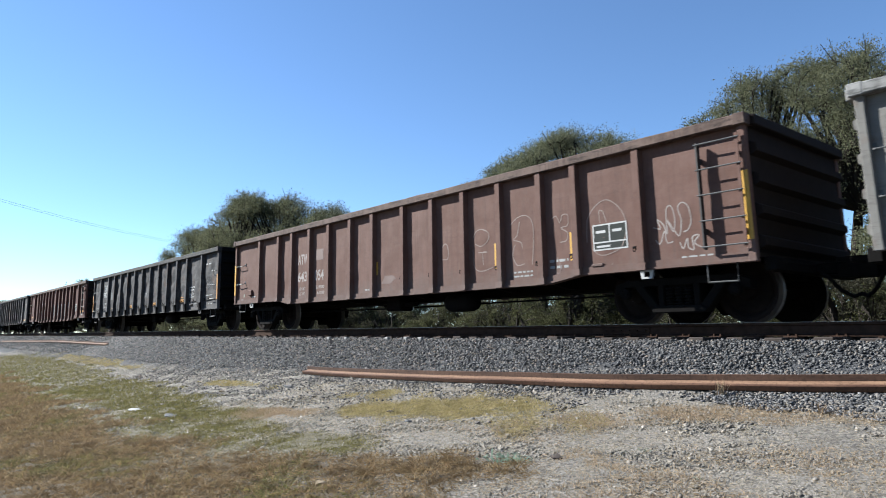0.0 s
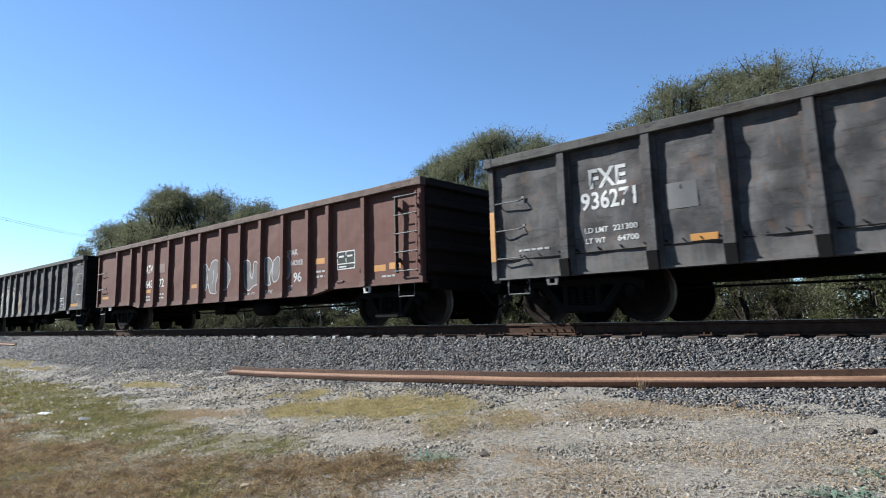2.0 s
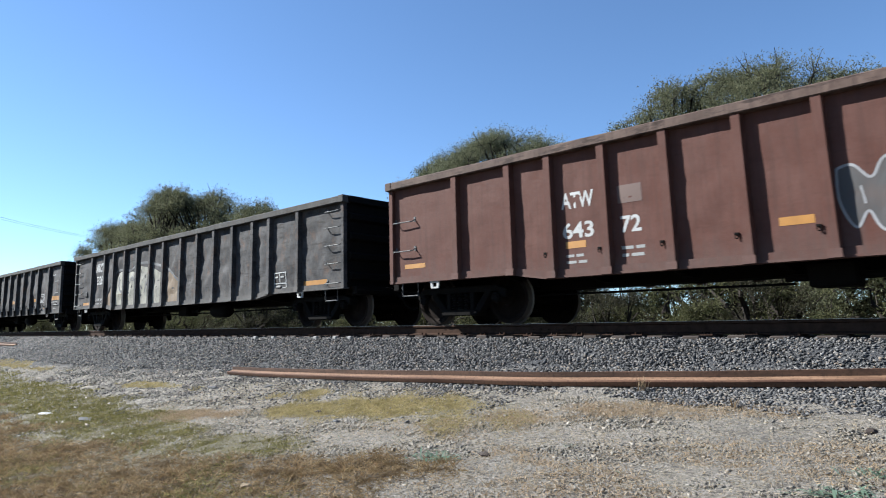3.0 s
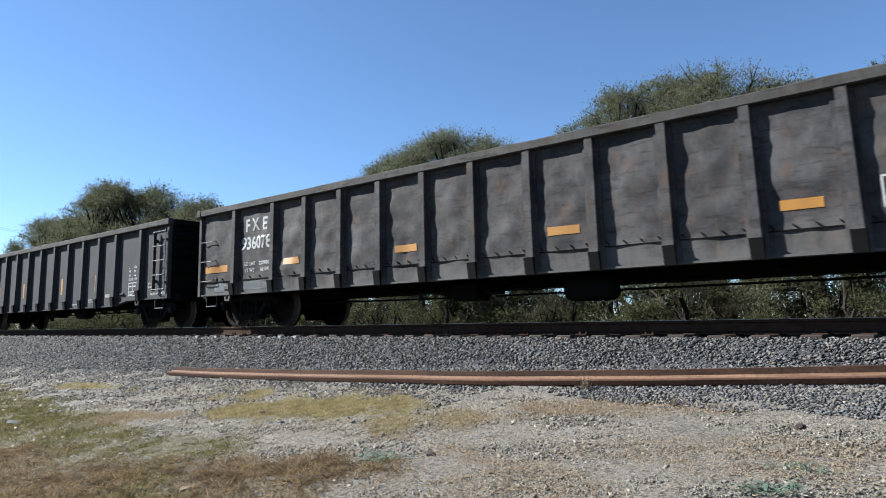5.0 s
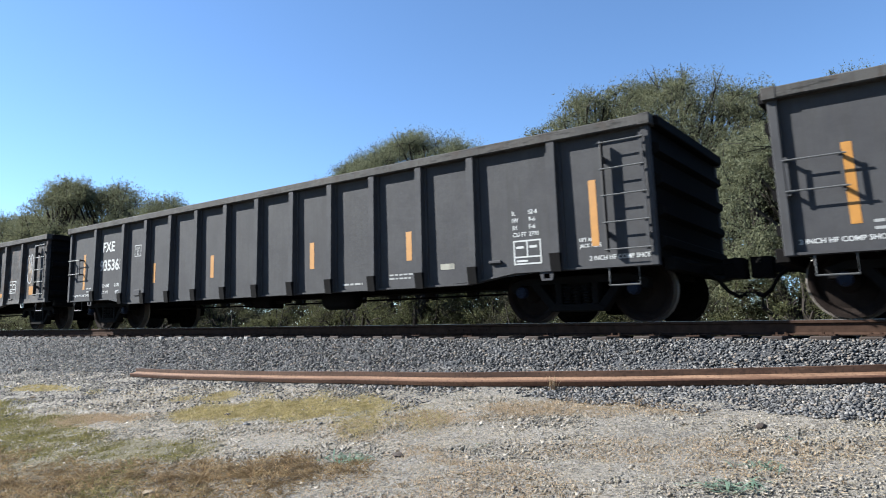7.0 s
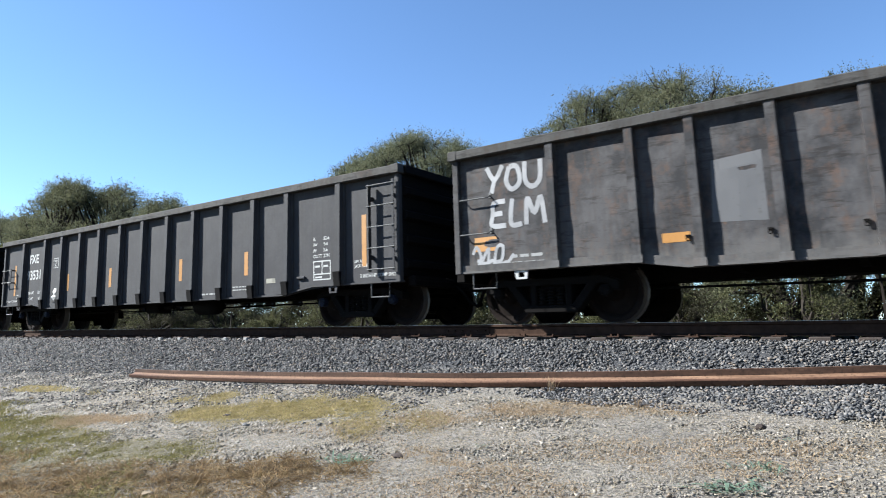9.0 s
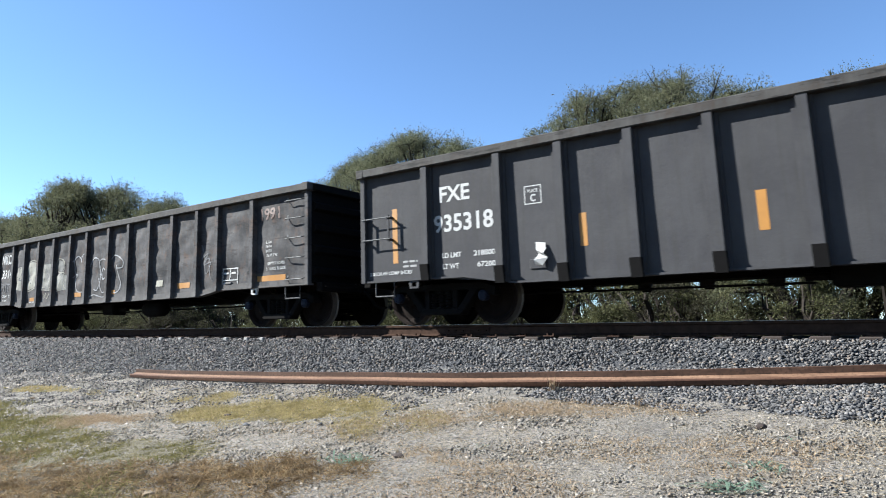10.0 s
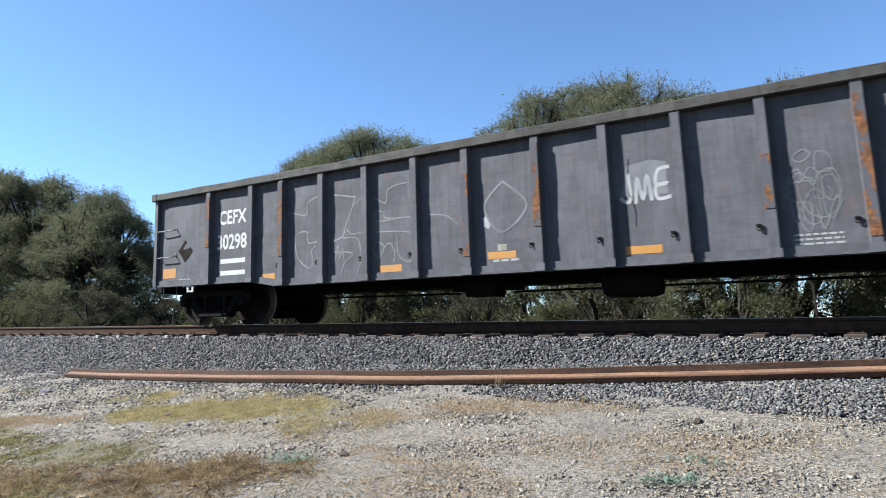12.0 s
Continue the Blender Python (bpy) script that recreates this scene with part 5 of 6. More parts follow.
def gondola(kind, rear, paint, label, length=16.5, dents=0.02, feet=None, caps=None, left="grabs", right="ladder", tape=ORANGE, post_tape=None, seed=1):
    """An open mill gondola. kind: closed, ribbed or lipped. rear: where its rear end stands at the start."""
    car = thing("gondola_car", pose(rear, TRACK_Y, 0), label, "gondola car", "gondola cars of the freight train")
    CARS.append((car, rear))
    rail = "pale" if paint is PALE else "brown" if paint in (BROWN, RUSSET) else "grey"
    stops = rib_stops(kind, length)
    ends = [0.05] + stops + [length - 0.05]
    SKIN[car.name] = (ends, kind, length, dents, seed)
    for k, (a, b) in enumerate(zip(ends, ends[1:])):
        part("side_panel", panel(a, b, belly(kind, length, a) + 0.02, belly(kind, length, b) + 0.02, dents, seed * 20 + k), paint, car, smooth=True)
    bm = bmesh.new()
    prism(bm, [(0.05, belly(kind, length, 0)), (3.2, 0.69), (length - 3.2, 0.69), (length - 0.05, belly(kind, length, 0)), (length - 0.05, TOP - 0.1), (0.05, TOP - 0.1)], "y", -SHEET - 0.012, -SHEET)
    part("side_sheet", bm, paint, car)
    cache = {}
    for x in stops:
        for side in (-1, 1):
            key = (round(belly(kind, length, x), 2), side)
            if key not in cache:
                cache[key] = mesh_from(rib_mesh(kind, key[0], side), "rib", paint)
                cache[key].materials.append(FOOT)
            put("rib", cache[key], car, at=(x, 0, 0))
    # top chords
    for side in (-1, 1):
        bm = bmesh.new()
        wob = random.Random(seed * 3 + side)
        rings = []
        for k in range(34):
            x = -0.03 + (length + 0.06) * k / 33
            dy, dz = (wob.gauss(0, 0.003), wob.gauss(0, 0.003)) if 0 < k < 33 and dents > 0.005 else (0, 0)
            ya, yb = side * (-FACE + dy), side * (-FACE - 0.20 + dy)
            c = 0.014 * side
            rings.append([bm.verts.new((x, y, z)) for y, z in ((ya, TOP - 0.131), (ya, TOP - 0.014 + dz), (ya - c, TOP + dz), (yb + c, TOP + dz), (yb, TOP - 0.014 + dz), (yb, TOP - 0.145), (ya - c, TOP - 0.145))])
        for a, b in zip(rings, rings[1:]):
            for k in range(7):
                bm.faces.new((a[k], a[(k + 1) % 7], b[(k + 1) % 7], b[k]))
        bm.faces.new(rings[0])
        bm.faces.new(rings[-1][::-1])
        part("top_chord", bm, CHORD[rail], car, "battered square-section top rail")
    for x in (-0.045, length - 0.125):
        for side in (-1, 1):
            bm = bmesh.new()
            ya, yb = sorted((side * (-FACE + 0.007), side * (-FACE - 0.205)))
            box(bm, x, x + 0.17, ya, yb, TOP - 0.152, TOP + 0.007, 0.010)
            part("corner_cap", bm, CHORD[rail], car, "welded corner cap")
    # lower flange
    bm = bmesh.new()
    pts = [0.04, 2.2, 2.9, 3.1, 3.6, length - 3.6, length - 3.1, length - 2.9, length - 2.2, length - 0.04]
    low = [(x, belly(kind, length, x)) for x in pts]
    prism(bm, low + [(x, z + 0.03) for x, z in low[::-1]], "y", SHEET - 0.055, SHEET + 0.10)
    part("side_sill", bm, paint, car)
    if kind == "closed":
        bm = bmesh.new()
        prism(bm, [(x, z + 0.029) for x, z in low] + [(x, z + 0.125) for x, z in low[::-1]], "y", SHEET - 0.034, SHEET + 0.01)
        part("sill_band", bm, paint, car, "riveted band along the side's foot")
    for x in (0.0, length):
        for side in (-1, 1):
            bm = bmesh.new()
            xa, xb = (0.0, 0.11) if x == 0 else (length - 0.11, length)
            ya, yb = sorted((side * (-SHEET - 0.02), side * (-SHEET + 0.075)))
            box(bm, xa, xb, ya, yb, belly(kind, length, x) - 0.01, TOP - 0.14, 0.01)
            post = part("corner_post", bm, paint, car)
            if post_tape and side < 0:
                bm = bmesh.new()
                box(bm, xa + 0.006, xb - 0.006, -(-SHEET + 0.080), -(-SHEET + 0.0755), *(risen(z) for z in post_tape))
                part("reflector", bm, tape, post, "bright reflective strip")
    # Ends darker than the sides: their shade is put into the colour.
    shaded = FOOT if paint in (GREY, CHARCOAL, BLUEGREY) else END_SHADE if paint in (BROWN, RUSSET) else paint
    end_wall(car, 0.02, -1, shaded)
    end_wall(car, length - 0.02, 1, shaded)
    coupler(car, 0.0, -1)
    coupler(car, length, 1)
    underframe(car, length)
    truck(car, 1.42, caps)
    truck(car, length - 1.42, caps)
    # handholds and steps
    w = 0.52
    for where, x in ((left, 0.14), (right, length - 0.14 - w)):
        if where == "ladder":
            ladder(car, x - 0.03, w + 0.09, belly(kind, length, 0) + 0.20, TOP - 0.275, 5, paint)
        elif where == "cage":
            for u in (x + 0.56, x):
                bm = bmesh.new()
                box(bm, u - 0.02, u + 0.02, SHEET - 0.125, SHEET - 0.108, 1.41, 1.87)
                for z in (1.45, 1.83):
                    box(bm, u - 0.015, u + 0.015, SHEET - 0.115, SHEET, z - 0.02, z + 0.02)
                cage = part("step_stile", bm, paint, car)
            bm = bmesh.new()
            rod(bm, [(-0.04, 0, 0), (0.62, 0, 0)], 0.011)
            me = mesh_from(bm, "rung", STEP)
            for z in (1.46, 1.83):
                put("rung", me, cage, at=(x, SHEET - 0.135, z))
        else:
            for z in {"grabs": (1.30, 1.83), "three": (0.98, 1.42, 1.86), "four": (0.84, 1.24, 1.61, 1.98, 2.32)}[where]:
                put("grab_iron", grab_mesh(w, 0.05), car, "bent steel handhold", (x, SHEET, risen(z + 0.05)))
    for x in (0.30, length - 0.72):
        bm = bmesh.new()
        z = belly(kind, length, 0)
        rod(bm, [(0, 0, z + 0.02), (0, 0, z - 0.24), (0.42, 0, z - 0.24), (0.42, 0, z + 0.02)], 0.014)
        part("sill_step", bm, STEP, car, "bent bar step", (x, SHEET - 0.01, 0))
    for x in (1.42, length - 1.42):
        bm = bmesh.new()
        z = belly(kind, length, 0)
        for q in ([(-0.11, 0), (0.11, 0), (0.11, -0.03), (-0.11, -0.03)], [(-0.11, -0.03), (-0.05, -0.03), (-0.05, -0.10), (-0.09, -0.13)], [(0.11, -0.03), (0.09, -0.13), (0.05, -0.10), (0.05, -0.03)], [(-0.09, -0.13), (-0.05, -0.10), (0.05, -0.10), (0.09, -0.13)]):
            prism(bm, [(u, z + v) for u, v in q], "y", SHEET - 0.03, SHEET)
        part("lift_eye", bm, paint if kind != "closed" else WHITE, car, "cast lifting eye", (x - 0.25, 0, 0))
    for x in (length * 0.90 - 1.0,):
        bm = bmesh.new()
        box(bm, 0, 0.22, SHEET - 0.05, SHEET, 0, 0.05, 0.012)
        part("rope_bracket", bm, paint, car, "", (x, 0, risen(0.84)))
    if kind == "closed":
        bm = bmesh.new()
        rod(bm, [(0.022 * math.cos(k * math.tau / 8), -0.030, 0.030 * math.sin(k * math.tau / 8)) for k in range(9)], 0.008, 5)
        box(bm, -0.030, 0.030, -0.034, 0.0, 0.022, 0.050, 0.004)
        me = mesh_from(bm, "lashing_ring", STEEL)
        for x in stops[2:]:
            put("lashing_ring", me, car, "small dark lashing ring", (x - 0.155, SHEET, 1.04 if x < length - 3 else 1.10))
    if kind == "lipped":
        bm = bmesh.new()
        for a, b in zip(ends, ends[1:]):
            box(bm, a + 0.08, b - 0.08, SHEET - 0.026, SHEET, 1.015, 1.029)
            for k in range(4):
                x = a + 0.16 + (b - a - 0.32) * k / 3
                prism(bm, [(x - 0.028, 1.094), (x - 0.012, 1.098), (x + 0.028, 1.05), (x + 0.012, 1.045)], "y", SHEET - 0.030, SHEET)
        part("lashing_strip", bm, STEEL, car, "seam with small lashing loops")
    return car


def weights(car, x, z, top, low, gap=0.47, step=0.15):
    """The load limit and light weight lines."""
    lettering(car, "LD LMT", x, z, 0.075, 0.38)
    lettering(car, top, x + gap, z, 0.075, 0.40)
    lettering(car, "LT WT", x, z - step, 0.075, 0.33)
    lettering(car, low, x + gap + 0.06, z - step, 0.075, 0.34)


# loose scrawls in a unit square
LOOPS = [[(0.0, 0.7), (0.1, 1.0), (0.2, 0.55), (0.1, 0.1), (0.25, 0.5), (0.4, 0.9), (0.38, 0.3), (0.5, 0.2), (0.6, 0.9), (0.75, 0.95), (0.7, 0.4), (0.55, 0.35), (0.8, 0.25), (1.0, 0.6)],
         [(0.1, 0.45), (0.3, 0.3), (0.5, 0.4), (0.6, 0.1), (0.8, 0.3), (0.95, 0.1)]]
ZIG = [[(0.0, 1.0), (0.3, 0.75), (0.1, 0.6), (0.6, 0.75), (0.3, 0.45), (0.9, 0.5), (0.5, 0.2), (0.4, 0.5), (0.7, 0.6), (0.8, 0.2), (1.0, 0.0)]]
BUBBLE_A = [[(0.05, 0.95), (0.25, 1.0), (0.3, 0.8), (0.45, 1.0), (0.62, 0.92), (0.6, 0.55), (0.62, 0.12), (0.45, 0.0), (0.3, 0.08), (0.2, 0.3), (0.1, 0.05), (0.02, 0.3), (0.0, 0.7), (0.05, 0.95)],
            [(0.68, 0.9), (0.85, 0.95), (1.0, 0.65), (0.97, 0.25), (0.8, 0.1), (0.7, 0.25), (0.68, 0.9)], [(0.3, 0.35), (0.38, 0.55), (0.47, 0.3), (0.38, 0.2), (0.3, 0.35)]]
BUBBLE_B = [[(0.0, 0.85), (0.2, 1.0), (0.4, 0.9), (0.35, 0.55), (0.5, 0.45), (0.62, 0.55), (0.6, 0.95), (0.85, 1.0), (1.0, 0.7), (0.9, 0.2), (0.6, 0.0), (0.25, 0.1), (0.05, 0.4), (0.0, 0.85)], [(0.7, 0.75), (0.82, 0.6), (0.7, 0.4)]]
CROWN = [[(0.25, 0.95), (0.4, 1.0), (0.5, 0.93), (0.35, 0.85), (0.22, 0.88), (0.25, 0.95)], [(0.55, 0.75), (0.6, 0.95), (0.8, 0.9), (0.82, 0.72), (0.6, 0.7), (0.55, 0.75)],
         [(0.1, 0.6), (0.3, 0.72), (0.5, 0.55), (0.6, 0.68), (0.85, 0.72), (0.95, 0.45), (0.75, 0.35), (0.5, 0.5), (0.3, 0.35), (0.08, 0.4), (0.0, 0.52), (0.2, 0.6), (0.5, 0.6)],
         [(0.2, 0.35), (0.25, 0.05), (0.4, 0.0), (0.42, 0.3), (0.3, 0.33), (0.28, 0.12)], [(0.5, 0.3), (0.6, 0.0), (0.75, 0.25), (0.85, 0.4)], [(0.75, 0.1), (0.95, 0.35)]]


def new_style(car, number):
    """Markings of the clean charcoal cars."""
    lettering(car, "FXE", 1.74, 1.88, 0.24, 0.60)
    lettering(car, number, 1.61, 1.41, 0.26, 1.16)
    weights(car, 1.76, 1.00, "218800", "67200", 0.62, 0.17)
    bm = bmesh.new()
    for a, b, c, d in ((0, 0.29, 0, 0.014), (0, 0.29, 0.256, 0.27), (0, 0.014, 0.014, 0.256), (0.276, 0.29, 0.014, 0.256)):
        quad(bm, 3.34 + a, 1.66 + c, b - a, d - c)
    part("plate_mark", drape(bm, car, 0.0045), WHITE, car, "small white-outlined square")
    lettering(car, "PLATE", 3.40, 1.83, 0.045, 0.17)
    lettering(car, "C", 3.44, 1.70, 0.10, 0.09)
    tapes(car, ORANGE, (0.70, 0.98, 0.11, 0.90), (4.21, 1.0, 0.11, 0.45), (6.55, 1.0, 0.12, 0.47), (9.76, 1.0, 0.12, 0.48), (12.17, 1.0, 0.12, 0.47), (15.55, 0.98, 0.11, 0.89))
    lettering(car, "2 INCH HF COMP SHOES", 0.16, 0.80, 0.055, 0.95)
    lettering(car, "2 INCH HF COMP SHOES", 15.50, 0.79, 0.06, 0.92)
    bars(car, 0.92, 0.98, 0.32, 0.045, 2)
    lettering(car, "LIFT AND", 15.36, 1.05, 0.05, 0.28)
    lettering(car, "JACK HERE", 15.36, 0.97, 0.05, 0.33)
    for k, (a, b) in enumerate((("IL", "52-6"), ("IW", "9-6"), ("IH", "5-6"), ("CU FT", "2791"))):
        lettering(car, a, 14.28, 1.52 - 0.105 * k, 0.06)
        lettering(car, b, 14.56, 1.52 - 0.105 * k, 0.06)
    stencil_frame(car, 14.28, 0.80, 0.47, 0.35)
    bar(car, "notice", 12.89, 0.81, 0.28, 0.09, CREAM, "small white notice")
    bars(car, 10.65, 0.66, 0.5, 0.045)
    bars(car, 11.78, 0.77, 0.52, 0.035, 2)
    bm = bmesh.new()
    box(bm, 3.38, 3.66, SHEET - 0.02, SHEET, 0.78, 0.93, 0.01)
    part("card_board", bm, CHARCOAL, car, "small framed card holder")


def train():
    car = gondola("closed", -2.77, PALE, "pale grey weathered gondola car with rust marks", left="grabs", seed=1)
    bars(car, 0.5, 0.95, 0.5, 0.05, 2, STEEL)

    car = gondola("closed", -20.60, BROWN, "faded brown gondola car with chalky sprayed scrawls", tape=YELLOW, post_tape=(1.0, 1.88), dents=0.007, seed=2)
    lettering(car, "ATW", 4.03, 1.62, 0.25, 0.58, WORN)
    lettering(car, "643", 4.03, 1.18, 0.24, 0.50, WORN)
    lettering(car, "054", 4.94, 1.17, 0.25, 0.46, WORN)
    bar(car, "paint_patch", 4.98, 1.66, 0.40, 0.27, FAINT_BROWN, "faded paint patch")
    lettering(car, "LD LMT", 4.12, 0.96, 0.07, 0.34, WORN)
    lettering(car, "LT WT", 4.14, 0.83, 0.07, 0.30, WORN)
    lettering(car, "219900", 5.00, 0.96, 0.075, 0.42, WORN)
    lettering(car, "66100", 5.07, 0.82, 0.075, 0.36, WORN)
    tapes(car, YELLOW, (1.58, 1.07, 0.11, 0.34), (5.53, 1.0, 0.13, 0.42), (7.765, 1.12, 0.07, 0.28), (11.62, 0.98, 0.13, 0.45), (13.40, 0.98, 0.13, 0.45))
    stencil_frame(car, 13.88, 1.08, 0.64, 0.40, True)
    # a loopy name and a short scrawl under it
    stroke(car, [(14.98, 1.32), (15.10, 1.29), (15.05, 1.42), (15.15, 1.34), (15.20, 1.21), (15.21, 1.54), (15.30, 1.58), (15.34, 1.39), (15.30, 1.23), (15.22, 1.40), (15.34, 1.21), (15.40, 1.17), (15.44, 1.37),
                 (15.40, 1.54), (15.47, 1.61), (15.56, 1.55), (15.59, 1.35), (15.53, 1.23), (15.46, 1.21)], 0.018, WORN)
    stroke(car, [(15.00, 1.14), (15.08, 1.08), (15.16, 1.25), (15.19, 1.09), (15.29, 1.09)], 0.018, WORN)
    stroke(car, [(15.39, 1.07), (15.44, 0.98), (15.51, 1.11), (15.52, 0.99), (15.60, 0.96), (15.59, 1.12), (15.69, 1.14), (15.62, 1.04), (15.79, 0.94)], 0.020, WORN)
    # five faint chalk letters, one to a bay
    for line in ([(10.13, 1.50), (10.21, 1.56), (10.30, 1.48), (10.29, 1.27), (10.12, 1.26)],
                 [(11.07, 1.59), (11.14, 1.70), (11.32, 1.71), (11.48, 1.62), (11.44, 1.49), (11.27, 1.41), (11.10, 1.47)],
                 [(11.04, 1.37), (11.08, 1.04), (11.28, 0.96), (11.58, 1.01)], [(11.19, 1.30), (11.42, 1.29), (11.31, 1.29), (11.32, 1.07)],
                 [(12.06, 1.71), (12.24, 1.81), (12.45, 1.82), (12.59, 1.68), (12.60, 1.35), (12.55, 0.98)], [(12.29, 1.74), (12.22, 1.51), (12.12, 1.44), (12.30, 1.38), (12.33, 1.27)],
                 [(12.15, 1.35), (12.09, 1.18), (12.19, 1.00), (12.37, 1.01)],
                 [(13.04, 1.69), (13.14, 1.72), (13.21, 1.61), (13.27, 1.72), (13.38, 1.71), (13.37, 1.55), (13.23, 1.52), (13.36, 1.43), (13.33, 1.31), (13.19, 1.29)]):
        stroke(car, line, 0.016, CHALKY)
    stroke(car, [(13.76, 1.23), (13.79, 1.58), (13.95, 1.77), (14.16, 1.84), (14.34, 1.75), (14.47, 1.59), (14.52, 1.38), (14.40, 1.11), (14.18, 1.02), (13.99, 1.02), (13.85, 1.13)], 0.016, CHALKY)
    stroke(car, [(14.03, 1.50), (14.02, 1.68), (14.09, 1.67), (14.15, 1.50)], 0.016, CHALKY)
    for line in ([(13.12, 1.05), (13.19, 0.89), (13.13, 0.79), (13.05, 0.84)], [(13.90, 0.82), (14.05, 0.78), (14.18, 0.80), (14.22, 0.88)]):
        stroke(car, line, 0.025, FAINT_BROWN)
    bars(car, 0.35, 0.83, 0.22, 0.05, 2)
    bm = bmesh.new()
    box(bm, 0.98, 1.20, SHEET - 0.06, SHEET, 1.02, 1.18, 0.012)
    part("card_holder", bm, BROWN, car, "small box for waybill cards")
    bar(car, "notice", 0.55, 0.93, 0.10, 0.09, CREAM, "small pale notice")
    bars(car, 1.15, 0.90, 0.26, 0.045, 3)
    bars(car, 12.95, 0.98, 0.40, 0.06, 2)
    bars(car, 15.4, 0.84, 0.5, 0.05, 2)
    bars(car, 7.30, 0.80, 0.28, 0.045, 1)
    bars(car, 12.1, 0.86, 0.45, 0.04, 2)
    field(car, [(7.95, 0.92), (8.3, 0.90), (8.5, 1.0), (8.42, 1.07), (8.12, 1.08)], FAINT_BROWN)

    car = gondola("lipped", -38.47, GREY, "dark grey gondola car with dented sides", left="three", right="three", post_tape=(0.95, 1.75), dents=0.032, seed=3)
    lettering(car, "FXE", 1.92, 1.88, 0.27, 0.62)
    lettering(car, "936271", 1.76, 1.58, 0.24, 0.92)
    weights(car, 1.80, 1.24, "221300", "64700")
    bar(car, "paint_patch", 3.12, 1.42, 0.45, 0.34, PATCH, "pale grey paint patch")
    tapes(car, ORANGE, (3.42, 0.98, 0.36, 0.09), (6.37, 0.98, 0.50, 0.10), (9.60, 0.98, 0.48, 0.10), (12.68, 0.98, 0.46, 0.10))
    bars(car, 12.8, 1.13, 0.28, 0.045, 2, ORANGE)
    stencil_frame(car, 13.73, 1.11, 0.51, 0.36)
    strokes(car, 8.45, 1.26, 0.6, 0.42, [[(0.0, 0.5), (1.0, 0.6)], [(0.2, 0.1), (0.8, 1.0)], [(0.25, 0.95), (0.75, 0.1)], [(0.5, 1.0), (0.5, 0.0)]], 0.026, FAINT)
    strokes(car, 15.3, 1.35, 0.35, 0.25, BUBBLE_B, 0.02, FAINT)
    bars(car, 15.25, 2.12, 0.5, 0.06, 1)
    bars(car, 15.30, 1.10, 0.62, 0.045)
    bars(car, 0.55, 1.08, 0.6, 0.04)
    bars(car, 14.25, 0.86, 0.35, 0.04)
    bars(car, 15.55, 0.82, 0.35, 0.045)

    car = gondola("closed", -56.62, RUSSET, "russet gondola car with white sprayed bubble letters", dents=0.010, seed=4)
    lettering(car, "ATW", 3.97, 1.64, 0.23, 0.58)
    lettering(car, "643", 3.97, 1.20, 0.22, 0.55)
    lettering(car, "72", 4.97, 1.20, 0.22, 0.32)
    bar(car, "paint_patch", 4.95, 1.60, 0.38, 0.25, FAINT_BROWN, "faded paint patch")
    tapes(car, ORANGE, (0.36, 0.99, 0.55, 0.08), (4.01, 1.05, 0.36, 0.10), (7.11, 1.05, 0.40, 0.10), (13.03, 1.28, 0.44, 0.12), (15.03, 1.00, 0.36, 0.12), (15.49, 1.02, 0.34, 0.12))
    stencil_frame(car, 13.83, 1.11, 0.60, 0.37, True)
    # two words of bubble letters: grey fill, white outline
    for line in ([(7.80, 1.62), (7.97, 1.64), (8.14, 1.48), (8.29, 1.68), (8.58, 1.69), (8.62, 1.40), (8.51, 1.02), (8.55, 0.87), (8.20, 0.90), (8.07, 1.12), (7.93, 0.95), (7.79, 1.25)],
                 [(8.90, 1.74), (9.19, 1.52), (9.28, 1.24), (9.12, 0.98), (8.87, 0.96), (8.91, 1.30)],
                 [(9.91, 1.55), (10.09, 1.59), (10.27, 1.51), (10.25, 1.25), (10.38, 1.15), (10.44, 1.49), (10.61, 1.47), (10.71, 1.06), (10.41, 0.95), (10.19, 0.86), (10.02, 0.98), (9.97, 1.28)],
                 [(10.95, 1.56), (11.15, 1.57), (11.29, 1.40), (11.16, 1.11), (11.22, 0.96), (10.99, 0.97), (10.94, 1.19)],
                 [(11.34, 1.49), (11.57, 1.55), (11.58, 1.14), (11.38, 1.00), (11.28, 1.16)],
                 [(11.74, 1.57), (12.01, 1.49), (12.03, 1.15), (11.93, 1.05), (11.74, 1.04)]):
        field(car, line, LEAD, 0.005)
        stroke(car, line + line[:1], 0.030, CHALK)
    for line in ([(8.02, 1.40), (8.05, 1.20)], [(8.36, 1.52), (8.40, 1.30), (8.32, 1.12)], [(10.12, 1.40), (10.12, 1.10)], [(11.06, 1.40), (11.08, 1.22)], [(11.82, 1.40), (11.86, 1.20)]):
        stroke(car, line, 0.024, CHALK)
    lettering(car, "SPAK", 11.90, 1.55, 0.12, 0.46, CHALK)
    lettering(car, "NOISE", 12.06, 1.32, 0.11, 0.50, CHALK)
    lettering(car, "96", 12.16, 0.96, 0.20, 0.34, CHALK)
    lettering(car, "DOK", 10.98, 0.72, 0.11, 0.34, CHALK)
    strokes(car, 9.95, 0.70, 0.7, 0.10, LOOPS[:1], 0.02, CHALK)
    stroke(car, [(11.95, 0.86), (12.12, 0.88), (12.00, 0.79), (12.14, 0.74), (12.02, 0.70)], 0.02, CHALK)
    bars(car, 13.06, 1.10, 0.42, 0.06, 2)
    bars(car, 15.26, 0.88, 0.42, 0.05, 2)
    bars(car, 4.01, 0.92, 0.36, 0.055, 2)
    bars(car, 4.96, 0.96, 0.36, 0.06, 2)

    car = gondola("closed", -74.56, GREY, "dark grey gondola car with a faded cream mural", left="four", right="four", dents=0.030, seed=5)
